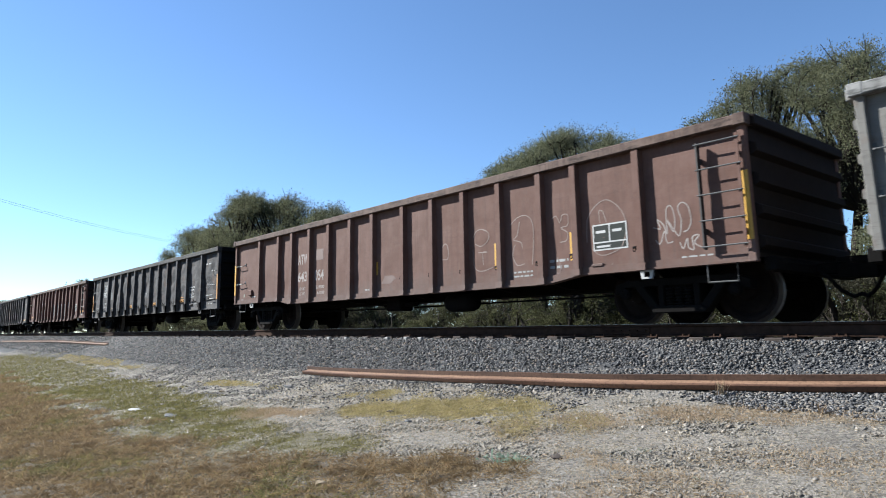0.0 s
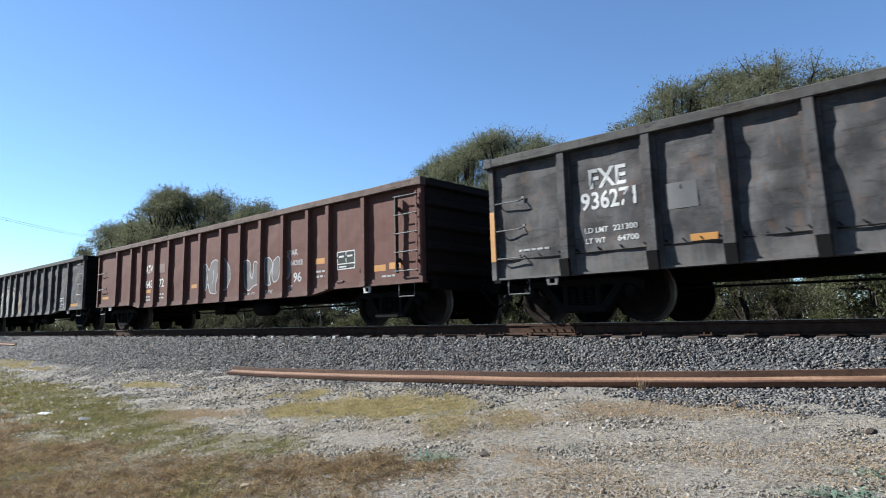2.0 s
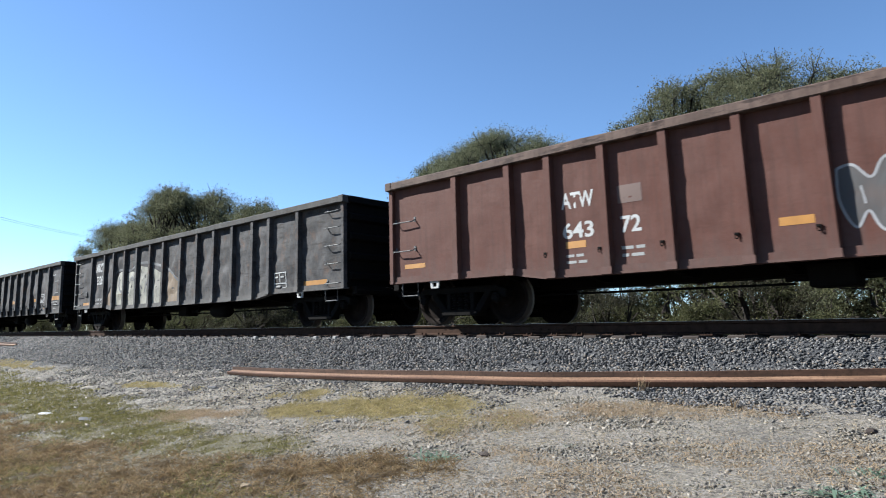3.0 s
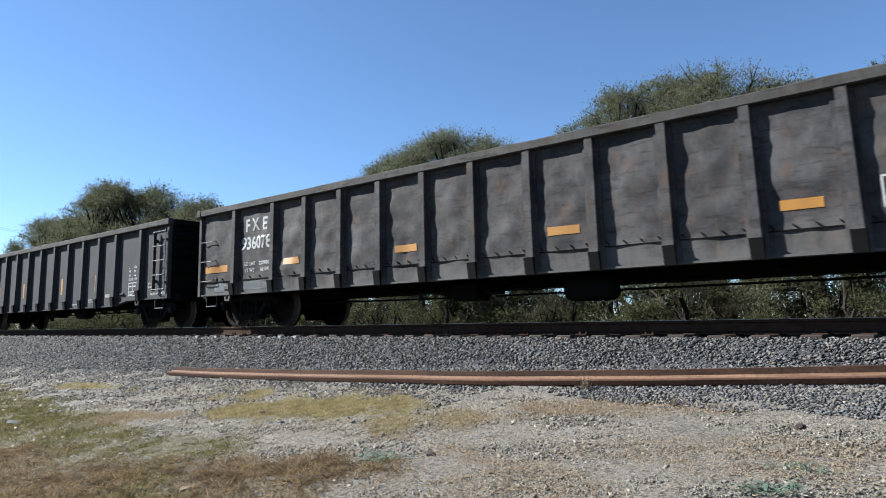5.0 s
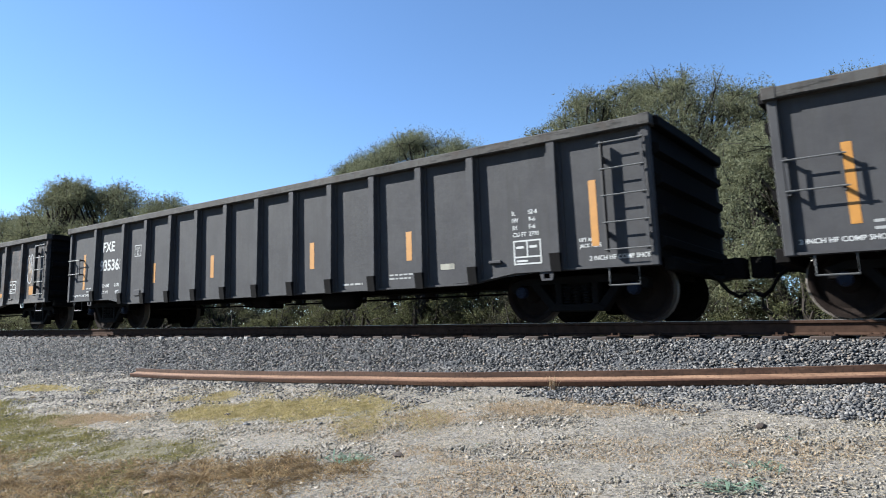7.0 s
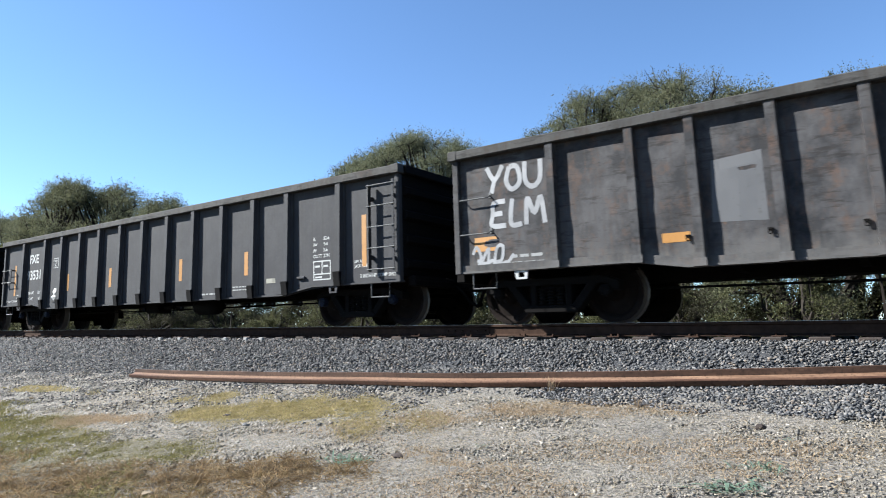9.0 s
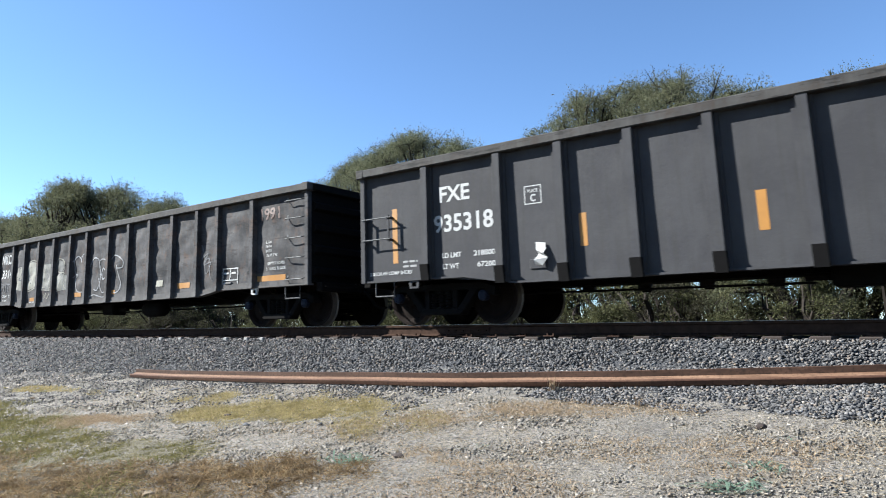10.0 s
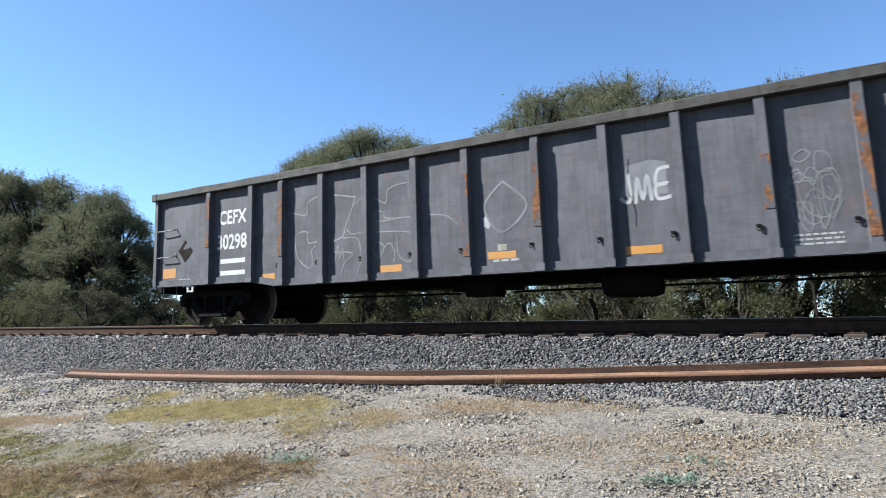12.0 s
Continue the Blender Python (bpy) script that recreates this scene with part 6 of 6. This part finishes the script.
    lettering(car, "NKCR", 2.00, 1.94, 0.28, 0.80)
    lettering(car, "3326", 2.07, 1.52, 0.27, 0.65)
    weights(car, 2.02, 0.97, "219600", "66400", 0.42)
    tapes(car, ORANGE, (0.80, 0.81, 0.86, 0.13), (14.95, 0.82, 0.88, 0.13))
    bars(car, 1.10, 0.765, 0.6, 0.04)
    bm = bmesh.new()
    box(bm, 0.90, 1.22, SHEET - 0.025, SHEET, 1.22, 1.38, 0.012)
    part("card_board", bm, GREY, car, "small framed card holder")
    field(car, [(3.05, 0.75), (3.60, 0.78), (3.65, 1.55), (3.35, 1.25), (3.10, 1.05)], OCHRE)
    field(car, [(3.92, 0.78), (4.65, 0.78), (4.65, 1.85), (4.1, 1.80), (3.95, 1.45)], CREAM)
    field(car, [(4.86, 0.72), (5.65, 0.72), (5.65, 1.72), (5.2, 1.78), (4.86, 1.74)], CREAM)
    field(car, [(5.85, 0.72), (6.65, 0.72), (6.65, 1.80), (5.95, 1.90)], CREAM)
    field(car, [(6.85, 0.72), (7.6, 0.72), (7.45, 1.6), (6.9, 1.78)], CREAM)
    field(car, [(7.85, 0.75), (8.75, 0.72), (8.6, 1.4), (8.0, 1.6)], OCHRE)
    for line in ([(2.9, 0.8), (3.2, 1.25), (3.65, 1.6), (3.95, 1.85), (4.6, 1.88), (5.1, 1.82), (5.6, 1.95), (6.4, 1.98), (7.2, 1.85), (7.9, 1.7), (8.8, 1.2)], [(4.1, 1.8), (4.25, 1.3), (4.5, 1.2), (4.55, 1.55), (4.9, 1.6)], [(5.0, 1.4), (5.3, 1.6), (5.6, 1.3)], [(6.0, 1.3), (6.2, 1.1), (6.4, 1.4)]):
        stroke(car, line, 0.07, FAINT)
    lettering(car, "DES", 4.22, 0.95, 0.16, 0.38, OCHRE)
    stencil_frame(car, 13.75, 0.84, 0.52, 0.36)

    car = gondola("lipped", -92.73, GREY, "dark grey gondola car with rusty dented sides", left="three", right="three", dents=0.034, seed=6)
    lettering(car, "F X E", 1.84, 1.98, 0.26, 0.78)
    lettering(car, "936078", 1.68, 1.60, 0.26, 1.10)
    weights(car, 1.82, 1.25, "220900", "65100", 0.50, 0.135)
    tapes(car, ORANGE, (0.22, 1.17, 0.92, 0.15), (3.22, 1.19, 0.50, 0.13), (6.43, 1.19, 0.52, 0.12), (9.61, 1.19, 0.52, 0.12), (12.80, 1.19, 0.48, 0.12), (15.32, 1.17, 0.93, 0.15))
    stencil_frame(car, 13.86, 1.11, 0.52, 0.35)
    field(car, [(1.76, 0.76), (1.95, 0.74), (2.60, 0.75), (2.72, 0.86), (2.30, 0.93), (1.80, 0.90)], BLUISH)
    field(car, [(0.62, 0.74), (1.05, 0.73), (1.12, 0.90), (0.80, 0.95), (0.60, 0.86)], BLUISH)
    strokes(car, 1.80, 0.76, 0.85, 0.15, LOOPS[:1], 0.016, FAINT)
    bm = bmesh.new()
    box(bm, 1.02, 1.24, SHEET - 0.03, SHEET, 0.83, 0.93, 0.010)
    part("card_board", bm, GREY, car, "small framed card holder")
    bars(car, 15.3, 1.08, 0.6, 0.045)
    bars(car, 15.25, 2.12, 0.45, 0.06)
    bars(car, 14.25, 0.88, 0.35, 0.04, 1, ORANGE)
    bars(car, 15.5, 0.84, 0.35, 0.045)

    for rear, number, seed in ((-110.65, "935156", 7), (-128.62, "935365", 8)):
        new_style(gondola("ribbed", rear, CHARCOAL, "clean charcoal gondola car with orange reflectors", dents=0.003, left="cage", caps=BLUECAP, seed=seed), number)

    car = gondola("closed", -146.52, GREY, "dark grey gondola car covered in sprayed lettering", dents=0.012, seed=9)
    strokes(car, 0.62, 1.90, 0.98, 0.40, [[(0.0, 1.0), (0.14, 0.5), (0.3, 1.0)], [(0.14, 0.5), (0.08, 0.0)], [(0.42, 0.9), (0.36, 0.4), (0.46, 0.05), (0.6, 0.3), (0.56, 0.85), (0.42, 0.9)], [(0.7, 1.0), (0.7, 0.3), (0.82, 0.05), (0.95, 0.3), (0.97, 1.0)]], 0.075, CHALK)
    strokes(car, 0.68, 1.38, 0.92, 0.40, [[(0.28, 0.95), (0.05, 0.9), (0.02, 0.5), (0.0, 0.1), (0.28, 0.05)], [(0.02, 0.5), (0.22, 0.52)], [(0.42, 1.0), (0.38, 0.1), (0.58, 0.05)], [(0.66, 0.0), (0.7, 0.95), (0.82, 0.4), (0.94, 0.95), (1.0, 0.0)]], 0.075, CHALK)
    strokes(car, 0.30, 0.76, 0.75, 0.36, LOOPS, 0.05, CHALK)
    tapes(car, ORANGE, (0.34, 1.05, 0.42, 0.21), (3.3, 0.95, 0.36, 0.12), (6.0, 0.95, 0.40, 0.12), (9.2, 0.95, 0.42, 0.12), (12.9, 0.95, 0.44, 0.12), (15.2, 0.97, 0.40, 0.24))
    bars(car, 1.0, 0.92, 0.55, 0.06, 2)
    strokes(car, 15.02, 1.2, 0.36, 0.9, ZIG, 0.05, OCHRE)
    strokes(car, 15.0, 1.3, 0.40, 0.8, BUBBLE_B, 0.04, CHALK)
    field(car, [(3.95, 1.15), (4.6, 1.12), (4.6, 1.95), (4.0, 1.9)], FAINT)
    stencil_frame(car, 13.75, 1.05, 0.52, 0.36)

    car = gondola("ribbed", -164.17, CHARCOAL, "clean charcoal gondola car with a torn white bag caught on it", dents=0.003, left="cage", caps=BLUECAP, seed=10)
    new_style(car, "935318")
    bm = bmesh.new()
    rows = (((3.50, 1.11, 0.02), (3.66, 1.09, 0.03)), ((3.53, 0.99, 0.07), (3.68, 1.00, 0.05)), ((3.56, 0.94, 0.05), (3.65, 0.94, 0.09)), ((3.50, 0.85, 0.10), (3.71, 0.88, 0.06)), ((3.50, 0.79, 0.04), (3.62, 0.77, 0.07)))
    rows = [[bm.verts.new((x, SHEET - d, risen(z))) for x, z, d in row] for row in rows]
    for a, b in zip(rows, rows[1:]):
        bm.faces.new((a[0], a[1], b[1], b[0]))
    bmesh.ops.solidify(bm, geom=bm.faces[:], thickness=0.004)
    part("torn_bag", bm, PAPER, car, "torn white plastic bag caught on the side")

    car = gondola("closed", -182.05, GREY, "dark grey gondola car with pale sprayed bubble letters", left="four", right="four", caps=BLUECAP, dents=0.030, seed=11)
    lettering(car, "NKCR", 2.02, 1.97, 0.27, 0.82)
    lettering(car, "3314", 2.03, 1.55, 0.25, 0.68)
    weights(car, 2.10, 0.97, "219300", "66900", 0.46)
    tapes(car, ORANGE, (0.92, 0.82, 0.78, 0.13), (4.13, 0.80, 0.36, 0.10), (7.00, 0.83, 0.36, 0.11), (8.98, 0.83, 0.20, 0.10), (12.00, 0.84, 0.48, 0.12), (14.90, 0.82, 0.88, 0.14))
    field(car, [(3.16, 1.17), (3.72, 1.09), (3.74, 1.85), (3.6, 1.84), (3.22, 1.78)], CREAM)
    field(car, [(3.99, 1.90), (4.19, 1.93), (4.47, 1.89), (4.56, 1.77), (4.53, 1.24), (4.38, 1.18), (4.00, 1.12), (3.93, 1.20), (3.93, 1.70)], CREAM)
    field(car, [(4.92, 1.72), (4.98, 1.80), (5.43, 1.80), (5.64, 1.74), (5.62, 1.07), (5.33, 1.05), (4.94, 1.08)], HAZE)
    field(car, [(5.80, 1.72), (5.98, 1.87), (6.23, 1.79), (6.28, 1.64), (6.18, 1.53), (5.96, 1.58), (5.82, 1.50)], WASH)
    field(car, [(5.84, 1.42), (6.1, 1.49), (6.5, 1.42), (6.52, 1.05), (6.02, 1.02), (5.84, 1.1)], HAZE)
    for line in ([(3.54, 1.63), (3.42, 1.52), (3.36, 1.44), (3.70, 1.43)], [(3.95, 1.42), (4.10, 1.40), (4.06, 1.50), (4.02, 1.61)]):
        stroke(car, line, 0.035, FAINT)
    for line in ([(3.95, 1.90), (4.15, 1.96), (4.45, 1.93), (4.58, 1.80), (4.57, 1.25), (4.40, 1.16), (4.02, 1.08)], [(4.60, 1.86), (4.66, 1.82), (4.64, 1.30)], [(4.95, 1.10), (5.3, 1.06), (5.6, 1.08)],
                 [(5.02, 1.70), (5.05, 1.40), (5.00, 1.15)], [(5.15, 1.72), (5.10, 1.50), (5.20, 1.30)], [(5.36, 1.66), (5.48, 1.50), (5.30, 1.35), (5.52, 1.25), (5.40, 1.12)], [(5.58, 1.72), (5.50, 1.55), (5.60, 1.35)],
                 [(5.80, 1.76), (5.98, 1.90), (6.24, 1.82), (6.31, 1.64), (6.19, 1.50), (5.96, 1.55)], [(5.84, 1.36), (6.10, 1.50), (6.32, 1.49), (6.19, 1.35), (6.02, 1.10), (5.92, 1.0)], [(6.4, 1.40), (6.3, 1.2), (6.45, 1.05)],
                 [(5.05, 1.00), (5.10, 0.86), (5.22, 1.00), (5.26, 0.84), (5.40, 0.98)]):
        stroke(car, line, 0.026, CREAM)
    bars(car, 4.10, 0.75, 0.40, 0.06, 2)
    strokes(car, 6.70, 0.84, 0.97, 1.11, [[(0.25, 0.87), (0.4, 0.95), (0.55, 0.88), (0.57, 0.8), (0.61, 0.9), (0.78, 0.98), (0.95, 0.97), (0.97, 0.75), (0.9, 0.6), (0.82, 0.55), (0.94, 0.46), (0.96, 0.3), (0.88, 0.13), (0.66, 0.09), (0.44, 0.13),
                                            (0.33, 0.27), (0.3, 0.42), (0.42, 0.5), (0.29, 0.53), (0.24, 0.67), (0.25, 0.87)], [(0.25, 0.85), (0.01, 0.8), (0.05, 0.6), (0.11, 0.45), (0.3, 0.5)]], 0.028, CHALK)
    strokes(car, 7.84, 0.95, 0.57, 0.83, [[(0.0, 0.75), (0.1, 0.9), (0.4, 1.0), (0.75, 0.95), (0.85, 0.75), (0.95, 0.4), (0.85, 0.1), (0.65, 0.0), (0.45, 0.05)]], 0.028, CHALK)
    strokes(car, 8.31, 0.88, 0.49, 0.85, [[(0.0, 0.95), (0.3, 1.0), (0.7, 0.95), (0.9, 0.8), (0.95, 0.5), (0.92, 0.2), (0.7, 0.05), (0.4, 0.02), (0.15, 0.2), (0.0, 0.45)],
                                            [(0.25, 0.6), (0.4, 0.72), (0.6, 0.7), (0.7, 0.55), (0.6, 0.42), (0.4, 0.42), (0.25, 0.6)]], 0.028, CHALK)
    strokes(car, 8.95, 0.84, 0.60, 0.94, [[(0.0, 0.9), (0.25, 1.0), (0.6, 0.95), (0.95, 0.85), (1.0, 0.75), (0.85, 0.66), (0.5, 0.66), (0.47, 0.72), (0.55, 0.5), (0.75, 0.3), (0.72, 0.1), (0.4, 0.02), (0.2, 0.05)]], 0.028, CHALK)
    strokes(car, 7.80, 0.74, 1.0, 0.12, [[(0.0, 0.5), (0.3, 0.9), (0.7, 0.3), (1.0, 0.6)]], 0.025, CHALK)
    # a looping signature under the number and a two-line scrawl beside the grab irons
    for line in ([(1.93, 1.16), (1.98, 1.36), (2.04, 1.38), (2.08, 1.20), (2.15, 1.38), (2.20, 1.34), (2.20, 1.14)], [(2.28, 1.36), (2.27, 1.18), (2.34, 1.13), (2.40, 1.20), (2.40, 1.36)],
                 [(2.42, 1.37), (2.64, 1.35)], [(2.52, 1.36), (2.50, 1.12)], [(2.80, 1.32), (2.70, 1.34), (2.64, 1.24), (2.68, 1.13), (2.80, 1.12)]):
        stroke(car, line, 0.024, THIN)
    for line in ([(0.76, 1.56), (0.80, 1.36), (0.86, 1.58), (0.88, 1.38), (0.92, 1.60), (0.97, 1.36)], [(1.06, 1.58), (1.00, 1.42), (1.08, 1.29), (1.18, 1.40), (1.14, 1.56), (1.06, 1.58)],
                 [(0.80, 1.20), (0.78, 1.00), (0.92, 0.97), (1.02, 1.05), (0.96, 1.20), (0.82, 1.22)], [(1.10, 1.24), (1.06, 1.08), (1.18, 1.12), (1.22, 1.24), (1.10, 1.16), (1.24, 1.02), (1.10, 0.96)],
                 [(1.34, 1.22), (1.32, 1.00), (1.46, 0.96)], [(1.50, 1.15), (1.52, 0.96)], [(0.90, 1.13), (0.98, 1.13)]):
        stroke(car, line, 0.030, CHALK)
    stroke(car, [(1.60, 1.46), (1.60, 0.98)], 0.022, FAINT)
    strokes(car, 12.92, 0.95, 0.42, 0.78, ZIG, 0.022, THIN)
    lettering(car, "1991", 15.0, 2.05, 0.22, 0.60, FAINT_BROWN)
    stencil_frame(car, 13.72, 0.82, 0.52, 0.36)
    bar(car, "notice", 11.1, 0.92, 0.28, 0.14, CREAM, "small pale notice")
    for k, words in enumerate(("IL 52-6", "IW 9-6", "IH 5-6", "CU FT 2743")):
        lettering(car, words, 15.18, 1.58 - 0.085 * k, 0.05)
    lettering(car, "EMPTY / LOAD", 15.24, 1.16, 0.055, 0.52)
    lettering(car, "7 / 16 ADJ. BLOCK", 15.17, 1.06, 0.055, 0.62)
    bars(car, 15.1, 0.765, 0.5, 0.04)
    bars(car, 1.1, 0.765, 0.45, 0.04)

    car = gondola("closed", -199.77, BLUEGREY, "blue-grey gondola car with rusty ribs at the train's end", dents=0.008, seed=12)
    lettering(car, "CEFX", 2.00, 1.84, 0.25, 0.78)
    lettering(car, "30298", 1.95, 1.37, 0.27, 0.84)
    for z in (1.10, 0.88):
        bar(car, "stencil_block", 2.05, z, 0.70, 0.085, WHITE, "white stencilled block")
    bm = bmesh.new()
    bm.faces.new([bm.verts.new((u, 0, v)) for u, v in ((0.74, 1.42), (0.97, 1.19), (1.20, 1.41), (0.96, 1.63))])
    part("placard", drape(bm, car, 0.009), WHEEL, car, "dark diamond-shaped placard")
    tapes(car, ORANGE, (0.25, 0.90, 0.42, 0.19), (3.19, 0.74, 0.37, 0.12), (5.97, 0.75, 0.45, 0.11), (8.00, 0.84, 0.46, 0.10), (10.06, 0.78, 0.47, 0.10), (13.01, 0.79, 0.43, 0.12))
    stencil_frame(car, 13.86, 1.10, 0.63, 0.36)
    field(car, [(15.08, 1.12), (15.20, 1.18), (15.50, 1.17), (15.62, 1.08), (15.56, 0.92), (15.14, 0.93)], ORANGE)
    for line in ([(3.97, 1.89), (4.34, 1.81), (4.38, 2.00), (4.56, 2.09), (4.71, 2.07)],
                 [(4.67, 1.35), (4.40, 1.33), (4.37, 1.50), (4.25, 1.53), (4.09, 1.48), (4.07, 1.31), (4.18, 1.04), (4.43, 0.90), (4.49, 1.02), (4.46, 1.19), (4.58, 1.27)],
                 [(4.98, 2.09), (5.38, 2.02), (5.46, 1.97), (5.26, 1.55), (5.20, 1.39), (4.97, 1.31)], [(5.46, 1.89), (5.63, 1.99), (5.70, 1.97)], [(5.28, 1.49), (5.42, 1.40), (5.69, 1.43)],
                 [(5.20, 1.35), (5.50, 1.33), (5.58, 1.16), (5.57, 0.92), (5.48, 0.72)], [(4.99, 1.14), (5.41, 1.09), (5.22, 0.94), (5.13, 0.74)], [(5.02, 0.99), (5.08, 1.24), (5.13, 1.03), (5.19, 1.19), (5.22, 0.98)],
                 [(5.90, 1.94), (6.13, 1.84), (6.17, 2.04), (6.43, 2.11), (6.68, 2.11)], [(6.68, 1.57), (6.13, 1.60), (6.08, 1.70), (5.92, 1.72), (5.89, 1.58), (6.12, 1.56), (6.56, 1.58)],
                 [(5.86, 1.40), (6.55, 1.35), (6.68, 1.24), (6.65, 0.94), (6.50, 0.91), (6.36, 1.03), (6.35, 1.30)],
                 [(5.97, 0.96), (5.87, 1.06), (5.88, 1.20), (5.98, 1.23), (6.08, 1.13), (5.97, 0.98), (6.16, 1.20), (6.29, 1.07), (6.28, 0.90)], [(6.97, 1.58), (7.29, 1.53), (7.51, 1.38)]):
        stroke(car, line, 0.024, THIN)
    # a broad soft scrawl with overspray above it
    field(car, [(10.06, 1.52), (10.14, 1.90), (10.45, 1.95), (10.66, 1.90), (10.66, 1.50)], MIST, 0.0035)
    strokes(car, 10.04, 1.38, 0.66, 0.5, [[(0.0, 0.25), (0.1, 0.12), (0.2, 0.2), (0.18, 0.85)], [(0.3, 0.05), (0.36, 0.7), (0.45, 0.15), (0.55, 0.75), (0.62, 0.1)], [(1.0, 0.9), (0.78, 0.85), (0.72, 0.5), (0.95, 0.5), (0.72, 0.45), (0.74, 0.14), (1.0, 0.16)]], 0.045, CHALK)
    stroke(car, [(10.18, 1.99), (10.15, 1.60), (10.22, 1.35), (10.22, 1.12)], 0.012, FOOT)
    field(car, [(7.93, 1.43), (8.00, 1.46), (8.07, 1.36), (8.04, 1.27), (7.95, 1.31)], CHALK)
    bar(car, "notice", 8.17, 0.95, 0.15, 0.09, CREAM, "small pale notice")
    strokes(car, 11.98, 0.92, 0.62, 0.90, CROWN, 0.016, THIN)
    strokes(car, 12.03, 0.98, 0.50, 0.62, BUBBLE_A, 0.014, THIN)
    strokes(car, 12.13, 1.05, 0.42, 0.45, BUBBLE_B, 0.014, THIN)
    stroke(car, [(8.29, 1.93), (8.67, 1.56), (8.25, 1.21), (7.97, 1.59), (8.29, 1.93)], 0.035, MIST)
    strokes(car, 14.93, 0.95, 0.95, 1.15, [[(0.0, 0.2), (0.0, 0.7), (0.25, 0.98), (0.6, 1.0), (0.8, 0.8), (0.85, 0.5)], [(0.3, 0.6), (0.4, 0.65), (0.45, 0.4), (0.35, 0.3), (0.28, 0.5), (0.3, 0.6)], [(0.6, 0.5), (0.7, 0.55), (0.65, 0.4), (0.9, 0.45)], [(0.75, 0.3), (0.95, 0.35), (0.9, 0.1), (0.7, 0.1)]], 0.03, THIN)
    bars(car, 12.03, 0.86, 0.5, 0.03, 3)
    bars(car, 0.78, 0.84, 0.35, 0.04, 2)
    bars(car, 8.08, 0.80, 0.42, 0.045)
    bars(car, 13.08, 1.1, 0.4, 0.05, 2)
    bars(car, 15.38, 0.87, 0.42, 0.05, 2)
    for rib, low, high in ((1, 1.5, 2.5), (3, 1.2, 2.55), (7, 0.95, 2.2), (8, 1.3, 2.5), (12, 0.85, 2.45), (11, 1.25, 1.9)):
        x = rib_stops("closed", 16.5)[rib - 1]
        bm = bmesh.new()
        box(bm, x - 0.056, x + 0.056, SHEET - 0.1235, SHEET - 0.10, low, high)
        part("rust_scale", bm, RUSTY, car, "patchy orange rust over a rib")


track()
loose_rail(bent((-12.58, -7.72, -4.83, -2.83, -1.18, -0.02, 4.57), (6.84, 6.47, 6.39, 6.56, 6.82, 7.04, 7.75), 0.074), "rusty rail lying on its side at the ballast toe")
loose_rail(bent((-61.65, -42.79, -31.89), (7.62, 7.92, 7.80), 0.075), "long rusty rail lying beside the ballast")
for spot in ((-3.69, 3.72, 0.20, 70), (-1.0, 4.38, 0.16, 50), (-1.1, 3.98, 0.20, 66), (-4.58, 4.1, 0.07, 14), (-2.94, 4.36, 0.08, 16), (-0.98, 5.04, 0.08, 14), (-1.57, 3.98, 0.07, 12), (-5.1, 3.93, 0.08, 14), (-2.3, 3.93, 0.06, 12)):
    weed("weed", *spot, WEED, "low grey-green weed on bare gravel")
for spot in ((-3.4, 3.91, 0.050, 0.5, 3), (-1.21, 5.28, 0.042, 0.5, 5), (-6.55, 4.66, 0.050, 0.4, 7), (-15.46, 4.9, 0.07, 0.4, 9), (-9.11, 5.1, 0.045, 0.5, 11)):
    dropped("clod", *spot[:4], TIE, "dark clod of earth on the gravel", "clod", "dark clods", spot[4])
for spot in ((-11.01, 5.69, 0.15, 0.2, 21), (-9.72, 5.95, 0.13, 0.16, 22), (-5.83, 4.38, 0.045, 0.4, 23), (-12.33, 5.0, 0.055, 0.4, 25)):
    dropped("stone", *spot[:4], SANDSTONE if spot[4] == 25 else PATCH, "flat grey stone set in the gravel", "stone", "larger stones", spot[4])
dropped("sandstone", -4.56, 2.64, 0.07, 0.35, SANDSTONE, "pale tan stone lying in dry grass", "stone", seed=31)
dropped("litter", -12.05, 3.46, 0.15, 0.14, PAPER, "crumpled white paper lying in the grass", "litter", seed=33)
dropped("board", -10.41, 3.49, 0.16, 0.12, PATCH, "weathered grey scrap of board in the grass", "board", seed=35)
dry_tuft(-3.41, 6.30, 0.16, 26, "dry weed standing against the loose rail")
dry_tuft(-2.31, 5.80, 0.10, 16, "small dry weed among spilled stones")
trees()
brush()
wires()
train()


def motions():
    """The train rolls past and its wheels turn."""
    for car, rear in CARS:
        walk(car, [(t, pose(rear + SPEED * t, TRACK_Y, 0)) for t in (0, 2, 4, 6, 8, 10, 12)])
    turn = math.degrees(SPEED / WHEEL_R / FPS)
    for n, (wheels, x) in enumerate(SPIN):
        walk(wheels, [(k / FPS, pose(x, 0, WHEEL_R, 0, (37 * n + turn * k) % 360, 0)) for k in range(12 * FPS + 1)])


ballast_bed()
gravel()
turf()
motions()
